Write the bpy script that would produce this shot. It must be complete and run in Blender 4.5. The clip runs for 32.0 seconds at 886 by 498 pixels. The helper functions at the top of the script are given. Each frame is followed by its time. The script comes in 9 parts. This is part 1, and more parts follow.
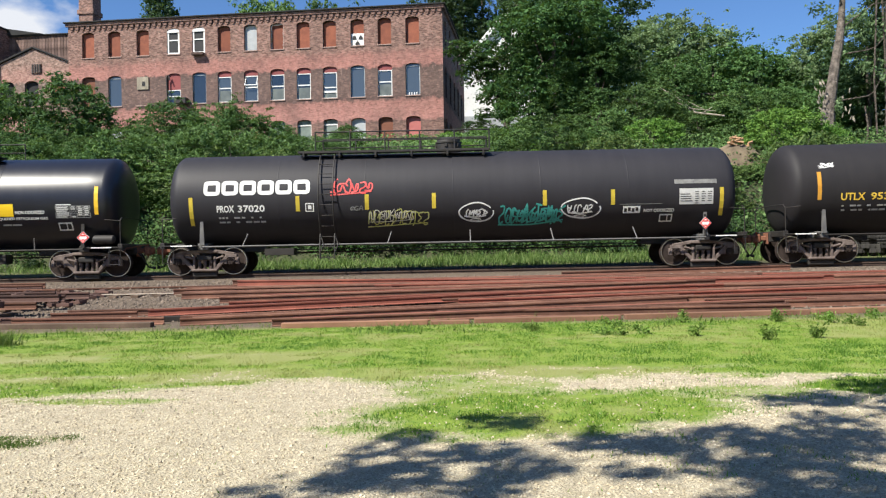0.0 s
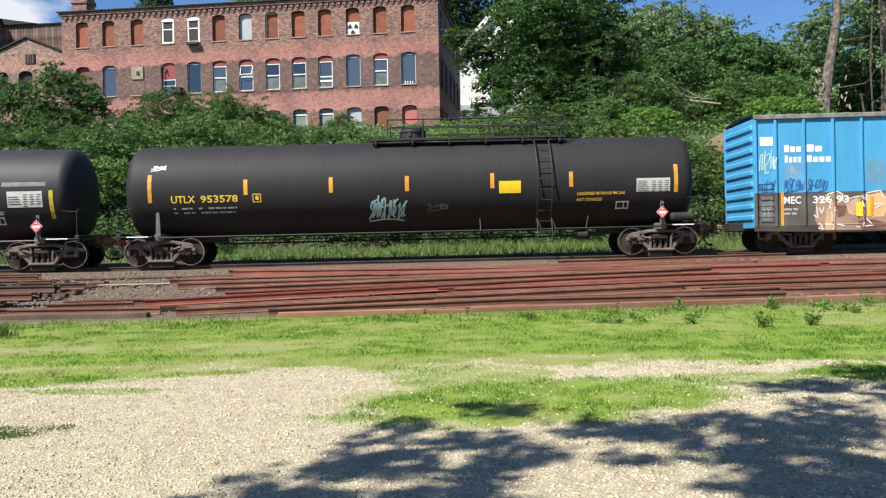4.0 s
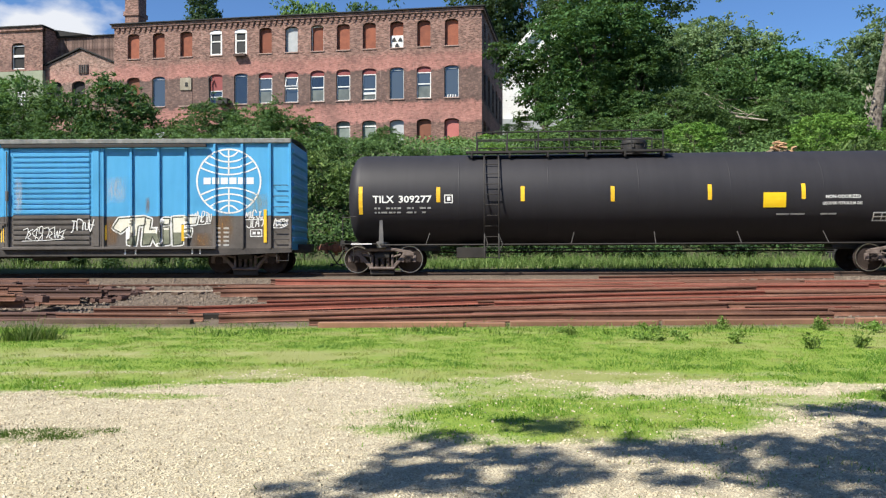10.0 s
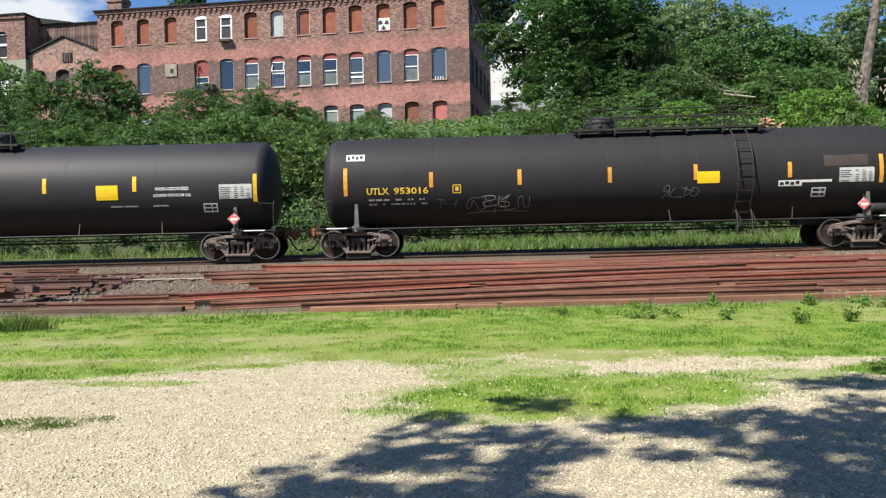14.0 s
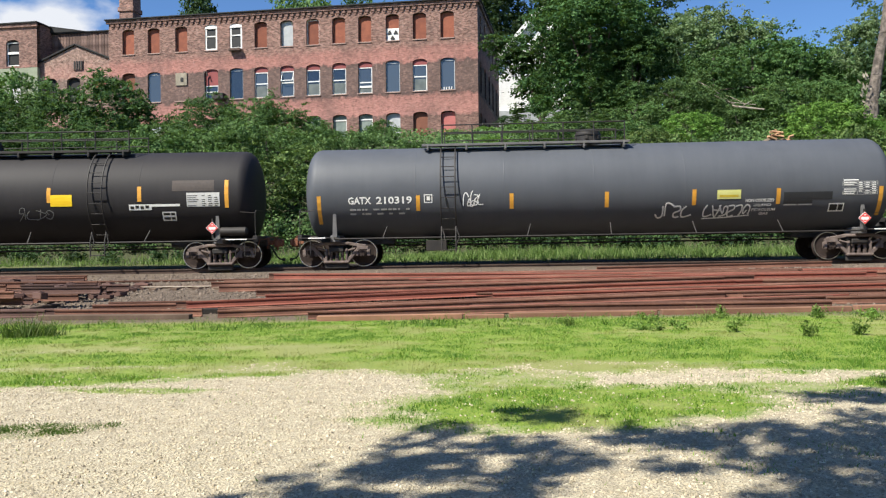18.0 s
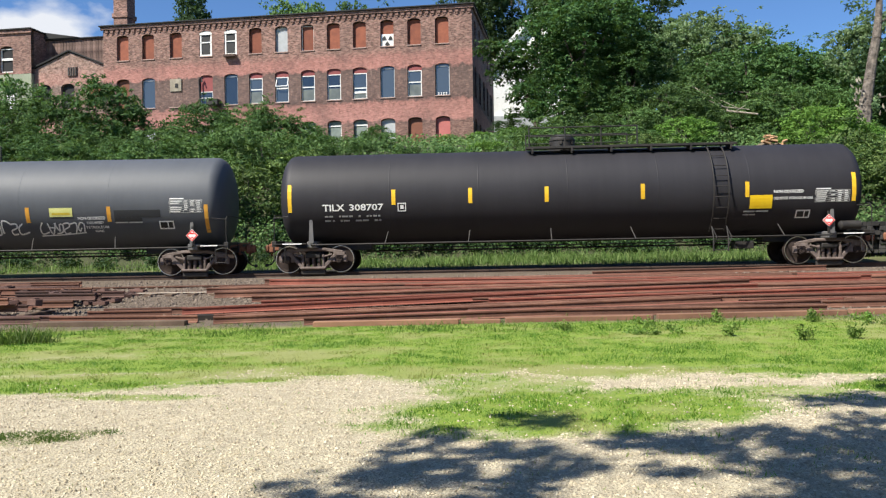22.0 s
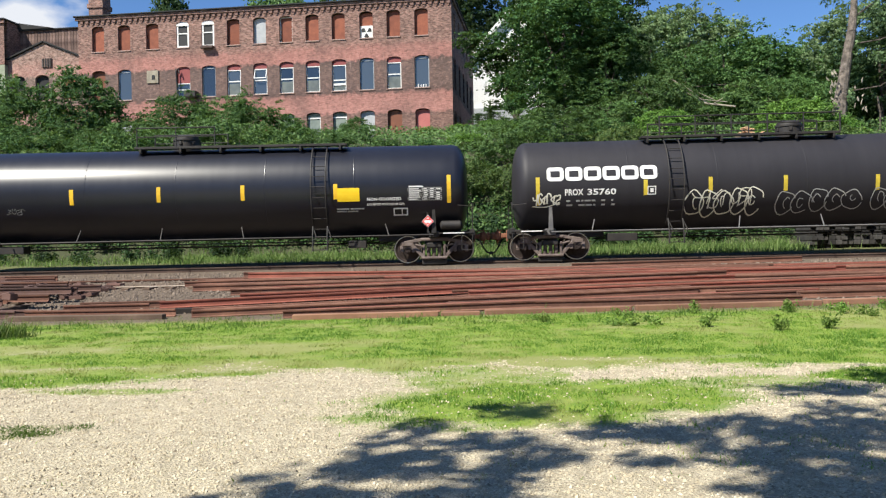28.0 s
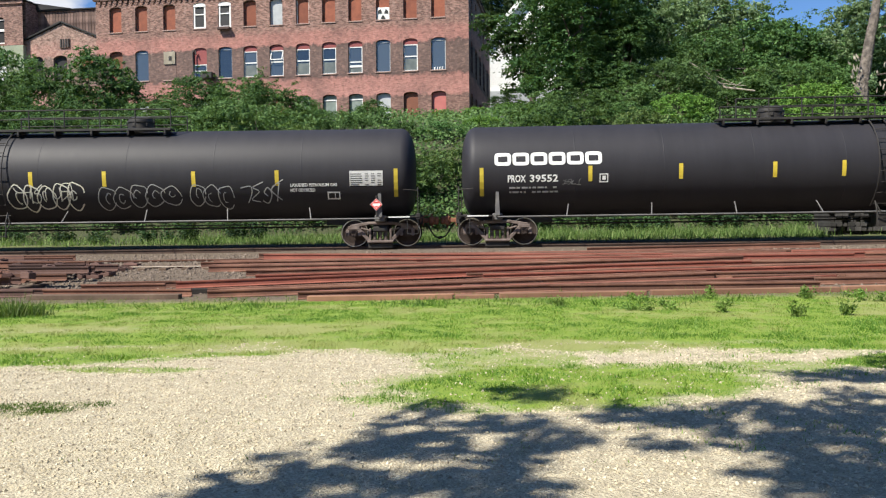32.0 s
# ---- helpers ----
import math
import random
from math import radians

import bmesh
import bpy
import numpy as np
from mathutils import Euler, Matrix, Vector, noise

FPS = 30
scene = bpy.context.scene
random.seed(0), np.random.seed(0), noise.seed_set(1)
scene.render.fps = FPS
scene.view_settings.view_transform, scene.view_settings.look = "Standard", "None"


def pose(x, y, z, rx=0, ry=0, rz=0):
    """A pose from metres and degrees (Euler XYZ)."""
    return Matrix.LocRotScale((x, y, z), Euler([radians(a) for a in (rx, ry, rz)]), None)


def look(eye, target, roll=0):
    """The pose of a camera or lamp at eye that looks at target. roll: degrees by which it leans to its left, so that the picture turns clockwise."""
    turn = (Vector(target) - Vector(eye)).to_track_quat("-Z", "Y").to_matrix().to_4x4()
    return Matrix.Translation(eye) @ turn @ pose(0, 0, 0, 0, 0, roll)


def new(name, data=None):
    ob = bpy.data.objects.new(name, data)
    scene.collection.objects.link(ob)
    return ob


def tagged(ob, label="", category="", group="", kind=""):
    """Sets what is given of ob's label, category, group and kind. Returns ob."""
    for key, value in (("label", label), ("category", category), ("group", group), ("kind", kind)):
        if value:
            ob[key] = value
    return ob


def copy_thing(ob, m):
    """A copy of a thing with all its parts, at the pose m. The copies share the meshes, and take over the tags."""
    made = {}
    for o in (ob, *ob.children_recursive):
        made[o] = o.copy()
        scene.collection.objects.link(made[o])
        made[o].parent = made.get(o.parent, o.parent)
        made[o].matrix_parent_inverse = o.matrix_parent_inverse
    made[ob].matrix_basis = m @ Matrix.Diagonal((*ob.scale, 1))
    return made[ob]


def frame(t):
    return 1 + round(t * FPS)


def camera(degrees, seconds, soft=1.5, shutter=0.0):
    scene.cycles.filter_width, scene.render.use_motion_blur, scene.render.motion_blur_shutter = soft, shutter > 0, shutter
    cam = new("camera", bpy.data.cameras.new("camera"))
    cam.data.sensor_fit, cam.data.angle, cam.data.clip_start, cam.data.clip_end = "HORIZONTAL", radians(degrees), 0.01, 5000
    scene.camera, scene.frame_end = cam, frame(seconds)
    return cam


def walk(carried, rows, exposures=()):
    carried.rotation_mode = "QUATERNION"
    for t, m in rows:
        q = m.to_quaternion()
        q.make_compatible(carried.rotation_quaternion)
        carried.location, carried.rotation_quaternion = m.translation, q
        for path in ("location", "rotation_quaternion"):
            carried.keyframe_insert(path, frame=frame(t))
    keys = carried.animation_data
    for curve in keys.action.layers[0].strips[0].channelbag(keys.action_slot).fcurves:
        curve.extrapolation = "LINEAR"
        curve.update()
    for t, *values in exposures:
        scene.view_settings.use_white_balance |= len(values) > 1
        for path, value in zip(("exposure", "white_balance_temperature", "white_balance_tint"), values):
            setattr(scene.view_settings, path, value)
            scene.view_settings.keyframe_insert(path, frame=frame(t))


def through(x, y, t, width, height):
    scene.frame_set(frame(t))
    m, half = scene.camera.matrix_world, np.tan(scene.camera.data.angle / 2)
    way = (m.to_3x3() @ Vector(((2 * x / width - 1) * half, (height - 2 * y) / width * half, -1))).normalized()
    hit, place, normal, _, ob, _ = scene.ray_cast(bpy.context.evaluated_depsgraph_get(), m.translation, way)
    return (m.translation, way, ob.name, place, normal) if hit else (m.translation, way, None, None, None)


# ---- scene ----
cam = camera(57.0, 32.0, soft=1.25)
PATH = [
    (0.0, pose(0.025, -0.003, 1.622, 90.04, 0.85, -0.06)),
    (0.5, pose(0.012, 0.016, 1.616, 89.56, 0.59, 0.36)),
    (1.0, pose(0.011, 0.013, 1.618, 89.33, 0.64, 0.76)),
    (1.5, pose(0.017, 0.011, 1.616, 89.62, 0.70, 0.32)),
    (2.0, pose(0.025, 0.004, 1.618, 89.68, 0.93, 0.12)),
    (2.5, pose(0.032, 0.004, 1.617, 89.69, 1.05, -0.16)),
    (4.5, pose(0.037, 0.008, 1.611, 89.22, 1.05, -0.31)),
    (5.0, pose(0.031, 0.001, 1.615, 89.40, 0.73, -0.02)),
    (5.5, pose(0.027, 0.000, 1.618, 89.80, 0.35, 0.62)),
    (6.0, pose(0.022, -0.004, 1.622, 90.01, 0.32, 0.95)),
    (6.5, pose(0.011, -0.010, 1.621, 90.12, -0.06, 1.24)),
    (7.0, pose(-0.002, -0.003, 1.621, 90.07, -0.39, 1.79)),
    (7.5, pose(0.002, -0.000, 1.615, 89.91, -0.16, 2.06)),
    (8.0, pose(-0.001, -0.007, 1.617, 89.95, 0.03, 1.94)),
    (8.5, pose(0.004, -0.014, 1.616, 90.07, 0.01, 1.82)),
    (9.0, pose(0.006, -0.014, 1.618, 90.12, 0.03, 1.99)),
    (9.5, pose(0.006, 0.002, 1.612, 90.12, -0.01, 2.19)),
    (10.0, pose(0.005, 0.003, 1.615, 90.22, -0.01, 2.46)),
    (10.5, pose(0.001, -0.005, 1.615, 90.40, 0.11, 2.56)),
    (11.0, pose(-0.009, -0.010, 1.610, 90.46, 0.15, 2.69)),
    (11.5, pose(-0.011, -0.011, 1.609, 90.23, 0.13, 2.84)),
    (12.0, pose(-0.010, -0.018, 1.608, 90.02, 0.33, 2.52)),
    (12.5, pose(-0.014, -0.010, 1.610, 90.14, 0.63, 1.96)),
    (13.0, pose(-0.012, -0.004, 1.607, 89.90, 0.74, 1.66)),
    (13.5, pose(-0.008, 0.003, 1.603, 89.34, 0.88, 1.67)),
    (14.0, pose(-0.002, 0.006, 1.602, 89.02, 1.07, 1.80)),
    (14.5, pose(-0.002, 0.006, 1.600, 88.93, 1.32, 2.02)),
    (16.5, pose(0.010, 0.005, 1.599, 89.50, 0.73, 2.60)),
    (17.0, pose(0.008, 0.005, 1.598, 89.88, 0.72, 2.53)),
    (17.5, pose(0.006, 0.007, 1.598, 89.68, 0.79, 2.33)),
    (18.0, pose(0.004, -0.001, 1.597, 89.73, 0.63, 2.32)),
    (18.5, pose(-0.001, -0.010, 1.601, 89.80, 0.55, 2.19)),
    (19.0, pose(-0.007, -0.011, 1.600, 90.01, 0.47, 1.93)),
    (19.5, pose(-0.010, -0.008, 1.598, 89.81, 0.56, 2.03)),
    (20.0, pose(-0.014, -0.002, 1.596, 89.62, 0.61, 1.99)),
    (20.5, pose(-0.016, 0.003, 1.599, 89.45, 0.67, 1.96)),
    (21.0, pose(-0.015, 0.010, 1.593, 89.17, 0.77, 2.17)),
    (21.5, pose(-0.016, 0.004, 1.593, 89.48, 0.83, 2.03)),
    (22.0, pose(-0.016, -0.005, 1.598, 90.09, 0.82, 1.97)),
    (22.5, pose(-0.015, -0.004, 1.596, 90.02, 0.84, 1.87)),
    (23.0, pose(-0.011, 0.001, 1.596, 89.67, 1.02, 1.93)),
    (23.5, pose(-0.008, 0.005, 1.592, 89.63, 1.11, 1.86)),
    (24.0, pose(-0.000, -0.005, 1.594, 89.90, 1.26, 1.56)),
    (24.5, pose(0.008, -0.003, 1.596, 89.86, 1.46, 1.38)),
    (26.5, pose(0.007, -0.021, 1.598, 90.27, 1.31, 1.20)),
    (27.0, pose(0.007, -0.025, 1.598, 90.05, 1.22, 0.86)),
    (27.5, pose(0.008, -0.006, 1.594, 89.65, 1.22, 0.55)),
    (28.0, pose(0.002, -0.003, 1.595, 89.54, 1.00, 0.59)),
    (28.5, pose(-0.004, -0.000, 1.589, 89.33, 0.84, 0.80)),
    (29.0, pose(-0.003, 0.003, 1.589, 89.00, 0.89, 1.16)),
    (29.5, pose(-0.000, 0.010, 1.587, 88.75, 0.92, 1.23)),
    (30.0, pose(-0.006, 0.016, 1.586, 88.46, 0.75, 1.56)),
    (30.5, pose(-0.003, 0.030, 1.580, 88.17, 0.76, 1.68)),
    (31.0, pose(0.003, 0.024, 1.579, 88.05, 0.70, 1.50)),
    (31.5, pose(-0.002, 0.019, 1.580, 88.17, 0.50, 1.58)),
    (32.0, pose(0.000, 0.016, 1.580, 88.39, 0.51, 1.64)),
]
walk(cam, PATH)
# World: metres, x along the railway to the right, y away from the camera, z up; the car park under the camera is z = 0.

# ---------------------------------------------------------------- world and sun
SUN_FROM = Vector((-0.47, -0.44, 0.766)).normalized()
world = bpy.data.worlds.new("world")
scene.world = world
world.use_nodes = True
wn, wl = world.node_tree.nodes, world.node_tree.links
sky = wn.new("ShaderNodeTexSky")
sky.sky_type = "NISHITA"
sky.sun_disc = False
sky.sun_elevation = math.asin(SUN_FROM.z)
sky.sun_rotation = math.atan2(SUN_FROM.x, SUN_FROM.y)
sky.air_density, sky.dust_density, sky.ozone_density = 1.0, 0.25, 2.6
coord = wn.new("ShaderNodeTexCoord")
puff = wn.new("ShaderNodeTexNoise")
puff.inputs["Scale"].default_value, puff.inputs["Detail"].default_value = 7.0, 7.0
far_off = wn.new("ShaderNodeVectorMath")
far_off.operation = "DISTANCE"
far_off.inputs[1].default_value = (-0.47, 0.85, 0.232)
squash = wn.new("ShaderNodeMapping")
squash.inputs["Scale"].default_value = (1.0, 1.0, 1.8)
near_cloud = wn.new("ShaderNodeMapRange")
near_cloud.inputs["From Min"].default_value, near_cloud.inputs["From Max"].default_value = 0.02, 0.165
near_cloud.inputs["To Min"].default_value, near_cloud.inputs["To Max"].default_value = 0.40, -0.35
# unseen clouds added higher up to whiten the skylight
height = wn.new("ShaderNodeSeparateXYZ")
overhead = wn.new("ShaderNodeMapRange")
overhead.inputs["From Min"].default_value, overhead.inputs["From Max"].default_value = 0.36, 0.62
overhead.inputs["To Min"].default_value, overhead.inputs["To Max"].default_value = -0.35, 0.0
most = wn.new("ShaderNodeMath")
most.operation = "MAXIMUM"
cloud_sum = wn.new("ShaderNodeMath")
cloud_sum.operation = "ADD"
cloud_edge = wn.new("ShaderNodeMapRange")
cloud_edge.inputs["From Min"].default_value, cloud_edge.inputs["From Max"].default_value = 0.62, 0.74
cloud_mix = wn.new("ShaderNodeMix")
cloud_mix.data_type = "RGBA"
cloud_mix.inputs["B"].default_value = (13.5, 14.0, 15.0, 1)
wl.new(coord.outputs["Generated"], squash.inputs["Vector"])
wl.new(squash.outputs["Vector"], puff.inputs["Vector"])
wl.new(coord.outputs["Generated"], far_off.inputs[0])
wl.new(coord.outputs["Generated"], height.inputs[0])
wl.new(height.outputs["Z"], overhead.inputs["Value"])
wl.new(far_off.outputs["Value"], near_cloud.inputs["Value"])
wl.new(near_cloud.outputs["Result"], most.inputs[0])
wl.new(overhead.outputs["Result"], most.inputs[1])
wl.new(most.outputs["Value"], cloud_sum.inputs[0])
wl.new(puff.outputs["Fac"], cloud_sum.inputs[1])
wl.new(cloud_sum.outputs["Value"], cloud_edge.inputs["Value"])
wl.new(cloud_edge.outputs["Result"], cloud_mix.inputs["Factor"])
clear = wn.new("ShaderNodeMix")
clear.data_type, clear.blend_type = "RGBA", "MULTIPLY"
clear.inputs["Factor"].default_value, clear.inputs["B"].default_value = 1.0, (1.22, 1.66, 2.24, 1)
wl.new(sky.outputs["Color"], clear.inputs["A"])
wl.new(clear.outputs["Result"], cloud_mix.inputs["A"])
wl.new(cloud_mix.outputs["Result"], wn["Background"].inputs["Color"])
wn["Background"].inputs["Strength"].default_value = 0.043

sun = new("sun", bpy.data.lights.new("sun", "SUN"))
sun.data.energy, sun.data.angle, sun.data.color = 5.9, radians(0.6), (1.0, 0.95, 0.84)
sun.matrix_world = look(SUN_FROM * 60, (0, 0, 0))
scene.view_settings.exposure = 0.54

# ---------------------------------------------------------------- materials


def principled(name):
    m = bpy.data.materials.new(name)
    m.use_nodes = True
    return m, m.node_tree.nodes, m.node_tree.links, m.node_tree.nodes["Principled BSDF"]


def noise_node(n, l, vector, scale, detail=5.0, rough=0.6):
    t = n.new("ShaderNodeTexNoise")
    t.inputs["Scale"].default_value, t.inputs["Detail"].default_value, t.inputs["Roughness"].default_value = scale, detail, rough
    l.new(vector, t.inputs["Vector"])
    return t.outputs["Fac"]


def ramp(n, l, value, stops):
    r = n.new("ShaderNodeValToRGB")
    while len(r.color_ramp.elements) < len(stops):
        r.color_ramp.elements.new(0.5)
    for e, (p, c) in zip(r.color_ramp.elements, stops):
        e.position, e.color = p, (*c, 1) if len(c) == 3 else c
    l.new(value, r.inputs["Fac"])
    return r.outputs["Color"]


def mixed(n, l, fac, a, b, mode="MIX"):
    m = n.new("ShaderNodeMix")
    m.data_type, m.blend_type = "RGBA", mode
    for sock, v in ((m.inputs["Factor"], fac), (m.inputs["A"], a), (m.inputs["B"], b)):
        if isinstance(v, bpy.types.NodeSocket):
            l.new(v, sock)
        elif isinstance(v, tuple):
            sock.default_value = (*v, 1)
        else:
            sock.default_value = v
    return m.outputs["Result"]


def bumped(n, l, b, height, strength, distance):
    bm = n.new("ShaderNodeBump")
    bm.inputs["Strength"].default_value, bm.inputs["Distance"].default_value = strength, distance
    l.new(height, bm.inputs["Height"])
    l.new(bm.outputs["Normal"], b.inputs["Normal"])


def surface(name, c1, c2, scale=2.0, fine=30.0, rough=0.6, metal=0.0, bump=0.2, depth=0.004, c3=None, per_object=0.0, rough2=None):
    """A worn surface: two colours in broad blotches, a third in small specks, fine relief."""
    m, n, l, b = principled(name)
    tc = n.new("ShaderNodeTexCoord").outputs["Object"]
    big, small = noise_node(n, l, tc, scale), noise_node(n, l, tc, fine, 6.0)
    col = ramp(n, l, big, ((0.35, c1), (0.68, c2)))
    col = mixed(n, l, ramp(n, l, small, ((0.5, (0, 0, 0)), (0.75, (0.6, 0.6, 0.6)))), col, c3 or tuple(0.6 * (p + q) / 2 for p, q in zip(c1, c2)))
    if per_object:
        info = n.new("ShaderNodeObjectInfo")
        hsv = n.new("ShaderNodeHueSaturation")
        mr = n.new("ShaderNodeMapRange")
        mr.inputs["To Min"].default_value, mr.inputs["To Max"].default_value = 1 - per_object, 1 + per_object
        l.new(info.outputs["Random"], mr.inputs["Value"])
        l.new(mr.outputs["Result"], hsv.inputs["Value"])
        l.new(col, hsv.inputs["Color"])
        col = hsv.outputs["Color"]
    l.new(col, b.inputs["Base Color"])
    b.inputs["Metallic"].default_value = metal
    rr = n.new("ShaderNodeMapRange")
    rr.inputs["To Min"].default_value, rr.inputs["To Max"].default_value = rough, rough2 if rough2 is not None else min(1.0, rough + 0.2)
    l.new(big, rr.inputs["Value"])
    l.new(rr.outputs["Result"], b.inputs["Roughness"])
    if bump:
        bumped(n, l, b, small, bump, depth)
    return m


def tank_paint(name, c1, c2, rough, spec=0.5, coat=0.0):
    """Tank paint with dust settled on its upper half and streaks running down."""
    m, n, l, b = principled(name)
    tc = n.new("ShaderNodeTexCoord").outputs["Object"]
    mp = n.new("ShaderNodeMapping")
    mp.inputs["Scale"].default_value = (2.2, 0.25, 0.25)
    l.new(tc, mp.inputs["Vector"])
    streak = noise_node(n, l, mp.outputs["Vector"], 2.0, 6.0, 0.65)
    big = noise_node(n, l, tc, 0.7, 4.0)
    fine = noise_node(n, l, tc, 60.0, 3.0)
    col = ramp(n, l, streak, ((0.12, c1), (0.90, c2)))
    col = mixed(n, l, ramp(n, l, big, ((0.45, (0, 0, 0)), (0.8, (0.35, 0.35, 0.35)))), col, tuple(v * 0.55 for v in c1))
    l.new(col, b.inputs["Base Color"])
    rr = n.new("ShaderNodeMapRange")
    rr.inputs["To Min"].default_value, rr.inputs["To Max"].default_value = rough - 0.02, rough + 0.06
    l.new(streak, rr.inputs["Value"])
    l.new(rr.outputs["Result"], b.inputs["Roughness"])
    b.inputs["Specular IOR Level"].default_value = spec
    b.inputs["Coat Weight"].default_value = coat
    b.inputs["Coat Roughness"].default_value = 0.12
    bumped(n, l, b, fine, 0.05, 0.003)
    return m


TANK_BLACK = tank_paint("tank_black", (0.0175, 0.0168, 0.0208), (0.029, 0.0275, 0.0325), 0.57, 0.34)
TANK_MATT = tank_paint("tank_matt_black", (0.0162, 0.0150, 0.0168), (0.0275, 0.0250, 0.0265), 0.63, 0.29)
TANK_GLOSS = tank_paint("tank_gloss_black", (0.009, 0.0098, 0.0155), (0.0135, 0.0145, 0.022), 0.31, 0.55)
TANK_PATCH = surface("tank_patch", (0.018, 0.020, 0.023), (0.028, 0.030, 0.034), 2, 20, 0.5, 0, 0.05)
# a brown sheen on one tank, painted as colour
TANK_SHEEN = surface("tank_brown_sheen", (0.040, 0.030, 0.026), (0.066, 0.050, 0.043), 1.5, 14, 0.55, 0, 0.05)
TANK_GREY = tank_paint("tank_grey", (0.066, 0.073, 0.086), (0.083, 0.090, 0.104), 0.57, 0.40)
FRAME_BLACK = surface("frame_black", (0.012, 0.011, 0.011), (0.030, 0.026, 0.023), 3, 40, 0.55, c3=(0.05, 0.038, 0.03))
GREY_STEEL = surface("grey_steel", (0.10, 0.10, 0.105), (0.16, 0.155, 0.15), 3, 40, 0.5, c3=(0.07, 0.06, 0.05))
TRUCK_STEEL = surface("truck_steel", (0.095, 0.070, 0.062), (0.200, 0.158, 0.140), 4, 30, 0.75, c3=(0.05, 0.035, 0.03), bump=0.4)
WHEEL_STEEL = surface("wheel_steel", (0.026, 0.020, 0.018), (0.066, 0.050, 0.045), 3, 25, 0.65, 0.2, c3=(0.06, 0.045, 0.04))
WHEEL_STEEL.node_tree.nodes["Principled BSDF"].inputs["Specular IOR Level"].default_value = 0.12
WHEEL_BRIGHT = surface("wheel_bright", (0.42, 0.40, 0.38), (0.52, 0.50, 0.48), 5, 50, 0.25, 1.0, 0.05)
COUPLER_RUST = surface("coupler_rust", (0.15, 0.055, 0.03), (0.27, 0.12, 0.07), 6, 40, 0.85, bump=0.5)
HOSE_RUBBER = surface("hose_rubber", (0.014, 0.014, 0.014), (0.03, 0.03, 0.03), 8, 60, 0.7)
STRIPE_YELLOW = surface("reflective_yellow", (0.78, 0.45, 0.015), (0.86, 0.54, 0.03), 5, 40, 0.4, 0, 0.05, c3=(0.42, 0.26, 0.04), per_object=0.12)
STRIPE_AMBER = surface("reflective_amber", (0.60, 0.27, 0.025), (0.70, 0.36, 0.05), 5, 40, 0.45, 0, 0.05, c3=(0.34, 0.18, 0.05), per_object=0.12)
STRIPE_OLD = surface("reflective_faded", (0.52, 0.38, 0.03), (0.63, 0.49, 0.05), 5, 40, 0.5, 0, 0.05, c3=(0.3, 0.22, 0.04), per_object=0.12)
PLATE_YELLOW = surface("placard_yellow", (0.88, 0.56, 0.01), (0.90, 0.62, 0.02), 5, 40, 0.4, 0, 0.03, c3=(0.78, 0.48, 0.02))
PLATE_PALE = surface("placard_pale_yellow", (0.62, 0.62, 0.20), (0.70, 0.70, 0.28), 5, 40, 0.5, 0, 0.03)
MARK_WHITE = surface("lettering_white", (0.76, 0.76, 0.73), (0.84, 0.84, 0.82), 3, 40, 0.5, 0, 0.03, c3=(0.55, 0.55, 0.52))
MARK_PLATE = surface("plate_white", (0.50, 0.50, 0.49), (0.60, 0.60, 0.58), 3, 40, 0.5, 0, 0.03)
MARK_DULL = surface("lettering_dull", (0.36, 0.36, 0.35), (0.48, 0.48, 0.46), 3, 40, 0.6, 0, 0.03, c3=(0.2, 0.2, 0.2))
MARK_FAINT = surface("chalk_faint", (0.12, 0.12, 0.12), (0.30, 0.30, 0.29), 2, 20, 0.7, 0, 0.03, c3=(0.07, 0.07, 0.07))
MARK_GOLD = surface("lettering_gold", (0.78, 0.50, 0.05), (0.85, 0.58, 0.08), 3, 40, 0.5, 0, 0.03, c3=(0.55, 0.35, 0.06))
MARK_BLACK = surface("decal_black", (0.012, 0.012, 0.012), (0.02, 0.02, 0.02), 3, 40, 0.5, 0, 0.0)
SPRAY_WHITE = surface("spray_white", (0.70, 0.70, 0.68), (0.82, 0.82, 0.80), 6, 30, 0.6, 0, 0.0, c3=(0.5, 0.5, 0.48))
SPRAY_CREAM = surface("spray_cream", (0.70, 0.68, 0.56), (0.78, 0.76, 0.66), 6, 30, 0.6, 0, 0.0, c3=(0.48, 0.46, 0.36))
SPRAY_TEAL = surface("spray_teal", (0.03, 0.26, 0.22), (0.07, 0.40, 0.35), 4, 30, 0.6, 0, 0.0)
SPRAY_AQUA = surface("spray_aqua", (0.30, 0.55, 0.55), (0.48, 0.68, 0.68), 4, 30, 0.6, 0, 0.0)
SPRAY_RED = surface("spray_red", (0.62, 0.05, 0.05), (0.78, 0.16, 0.15), 4, 30, 0.6, 0, 0.0)
SPRAY_LIME = surface("spray_lime", (0.50, 0.50, 0.12), (0.66, 0.66, 0.30), 4, 30, 0.6, 0, 0.0)
SPRAY_NAVY = surface("spray_navy", (0.02, 0.10, 0.30), (0.04, 0.16, 0.42), 4, 30, 0.6, 0, 0.0)
SPRAY_PINK = surface("spray_pink_tan", (0.27, 0.165, 0.125), (0.42, 0.27, 0.20), 1.2, 12, 0.65, 0, 0.0, c3=(0.25, 0.16, 0.13))
SPRAY_TAN = surface("spray_tan", (0.50, 0.31, 0.21), (0.64, 0.44, 0.31), 2, 14, 0.65, 0, 0.0)
SPRAY_PEACH = surface("spray_peach", (0.68, 0.40, 0.18), (0.75, 0.50, 0.28), 2, 14, 0.65, 0, 0.0)
SPRAY_UMBER = surface("spray_umber", (0.14, 0.06, 0.05), (0.22, 0.10, 0.08), 2, 14, 0.65, 0, 0.0)
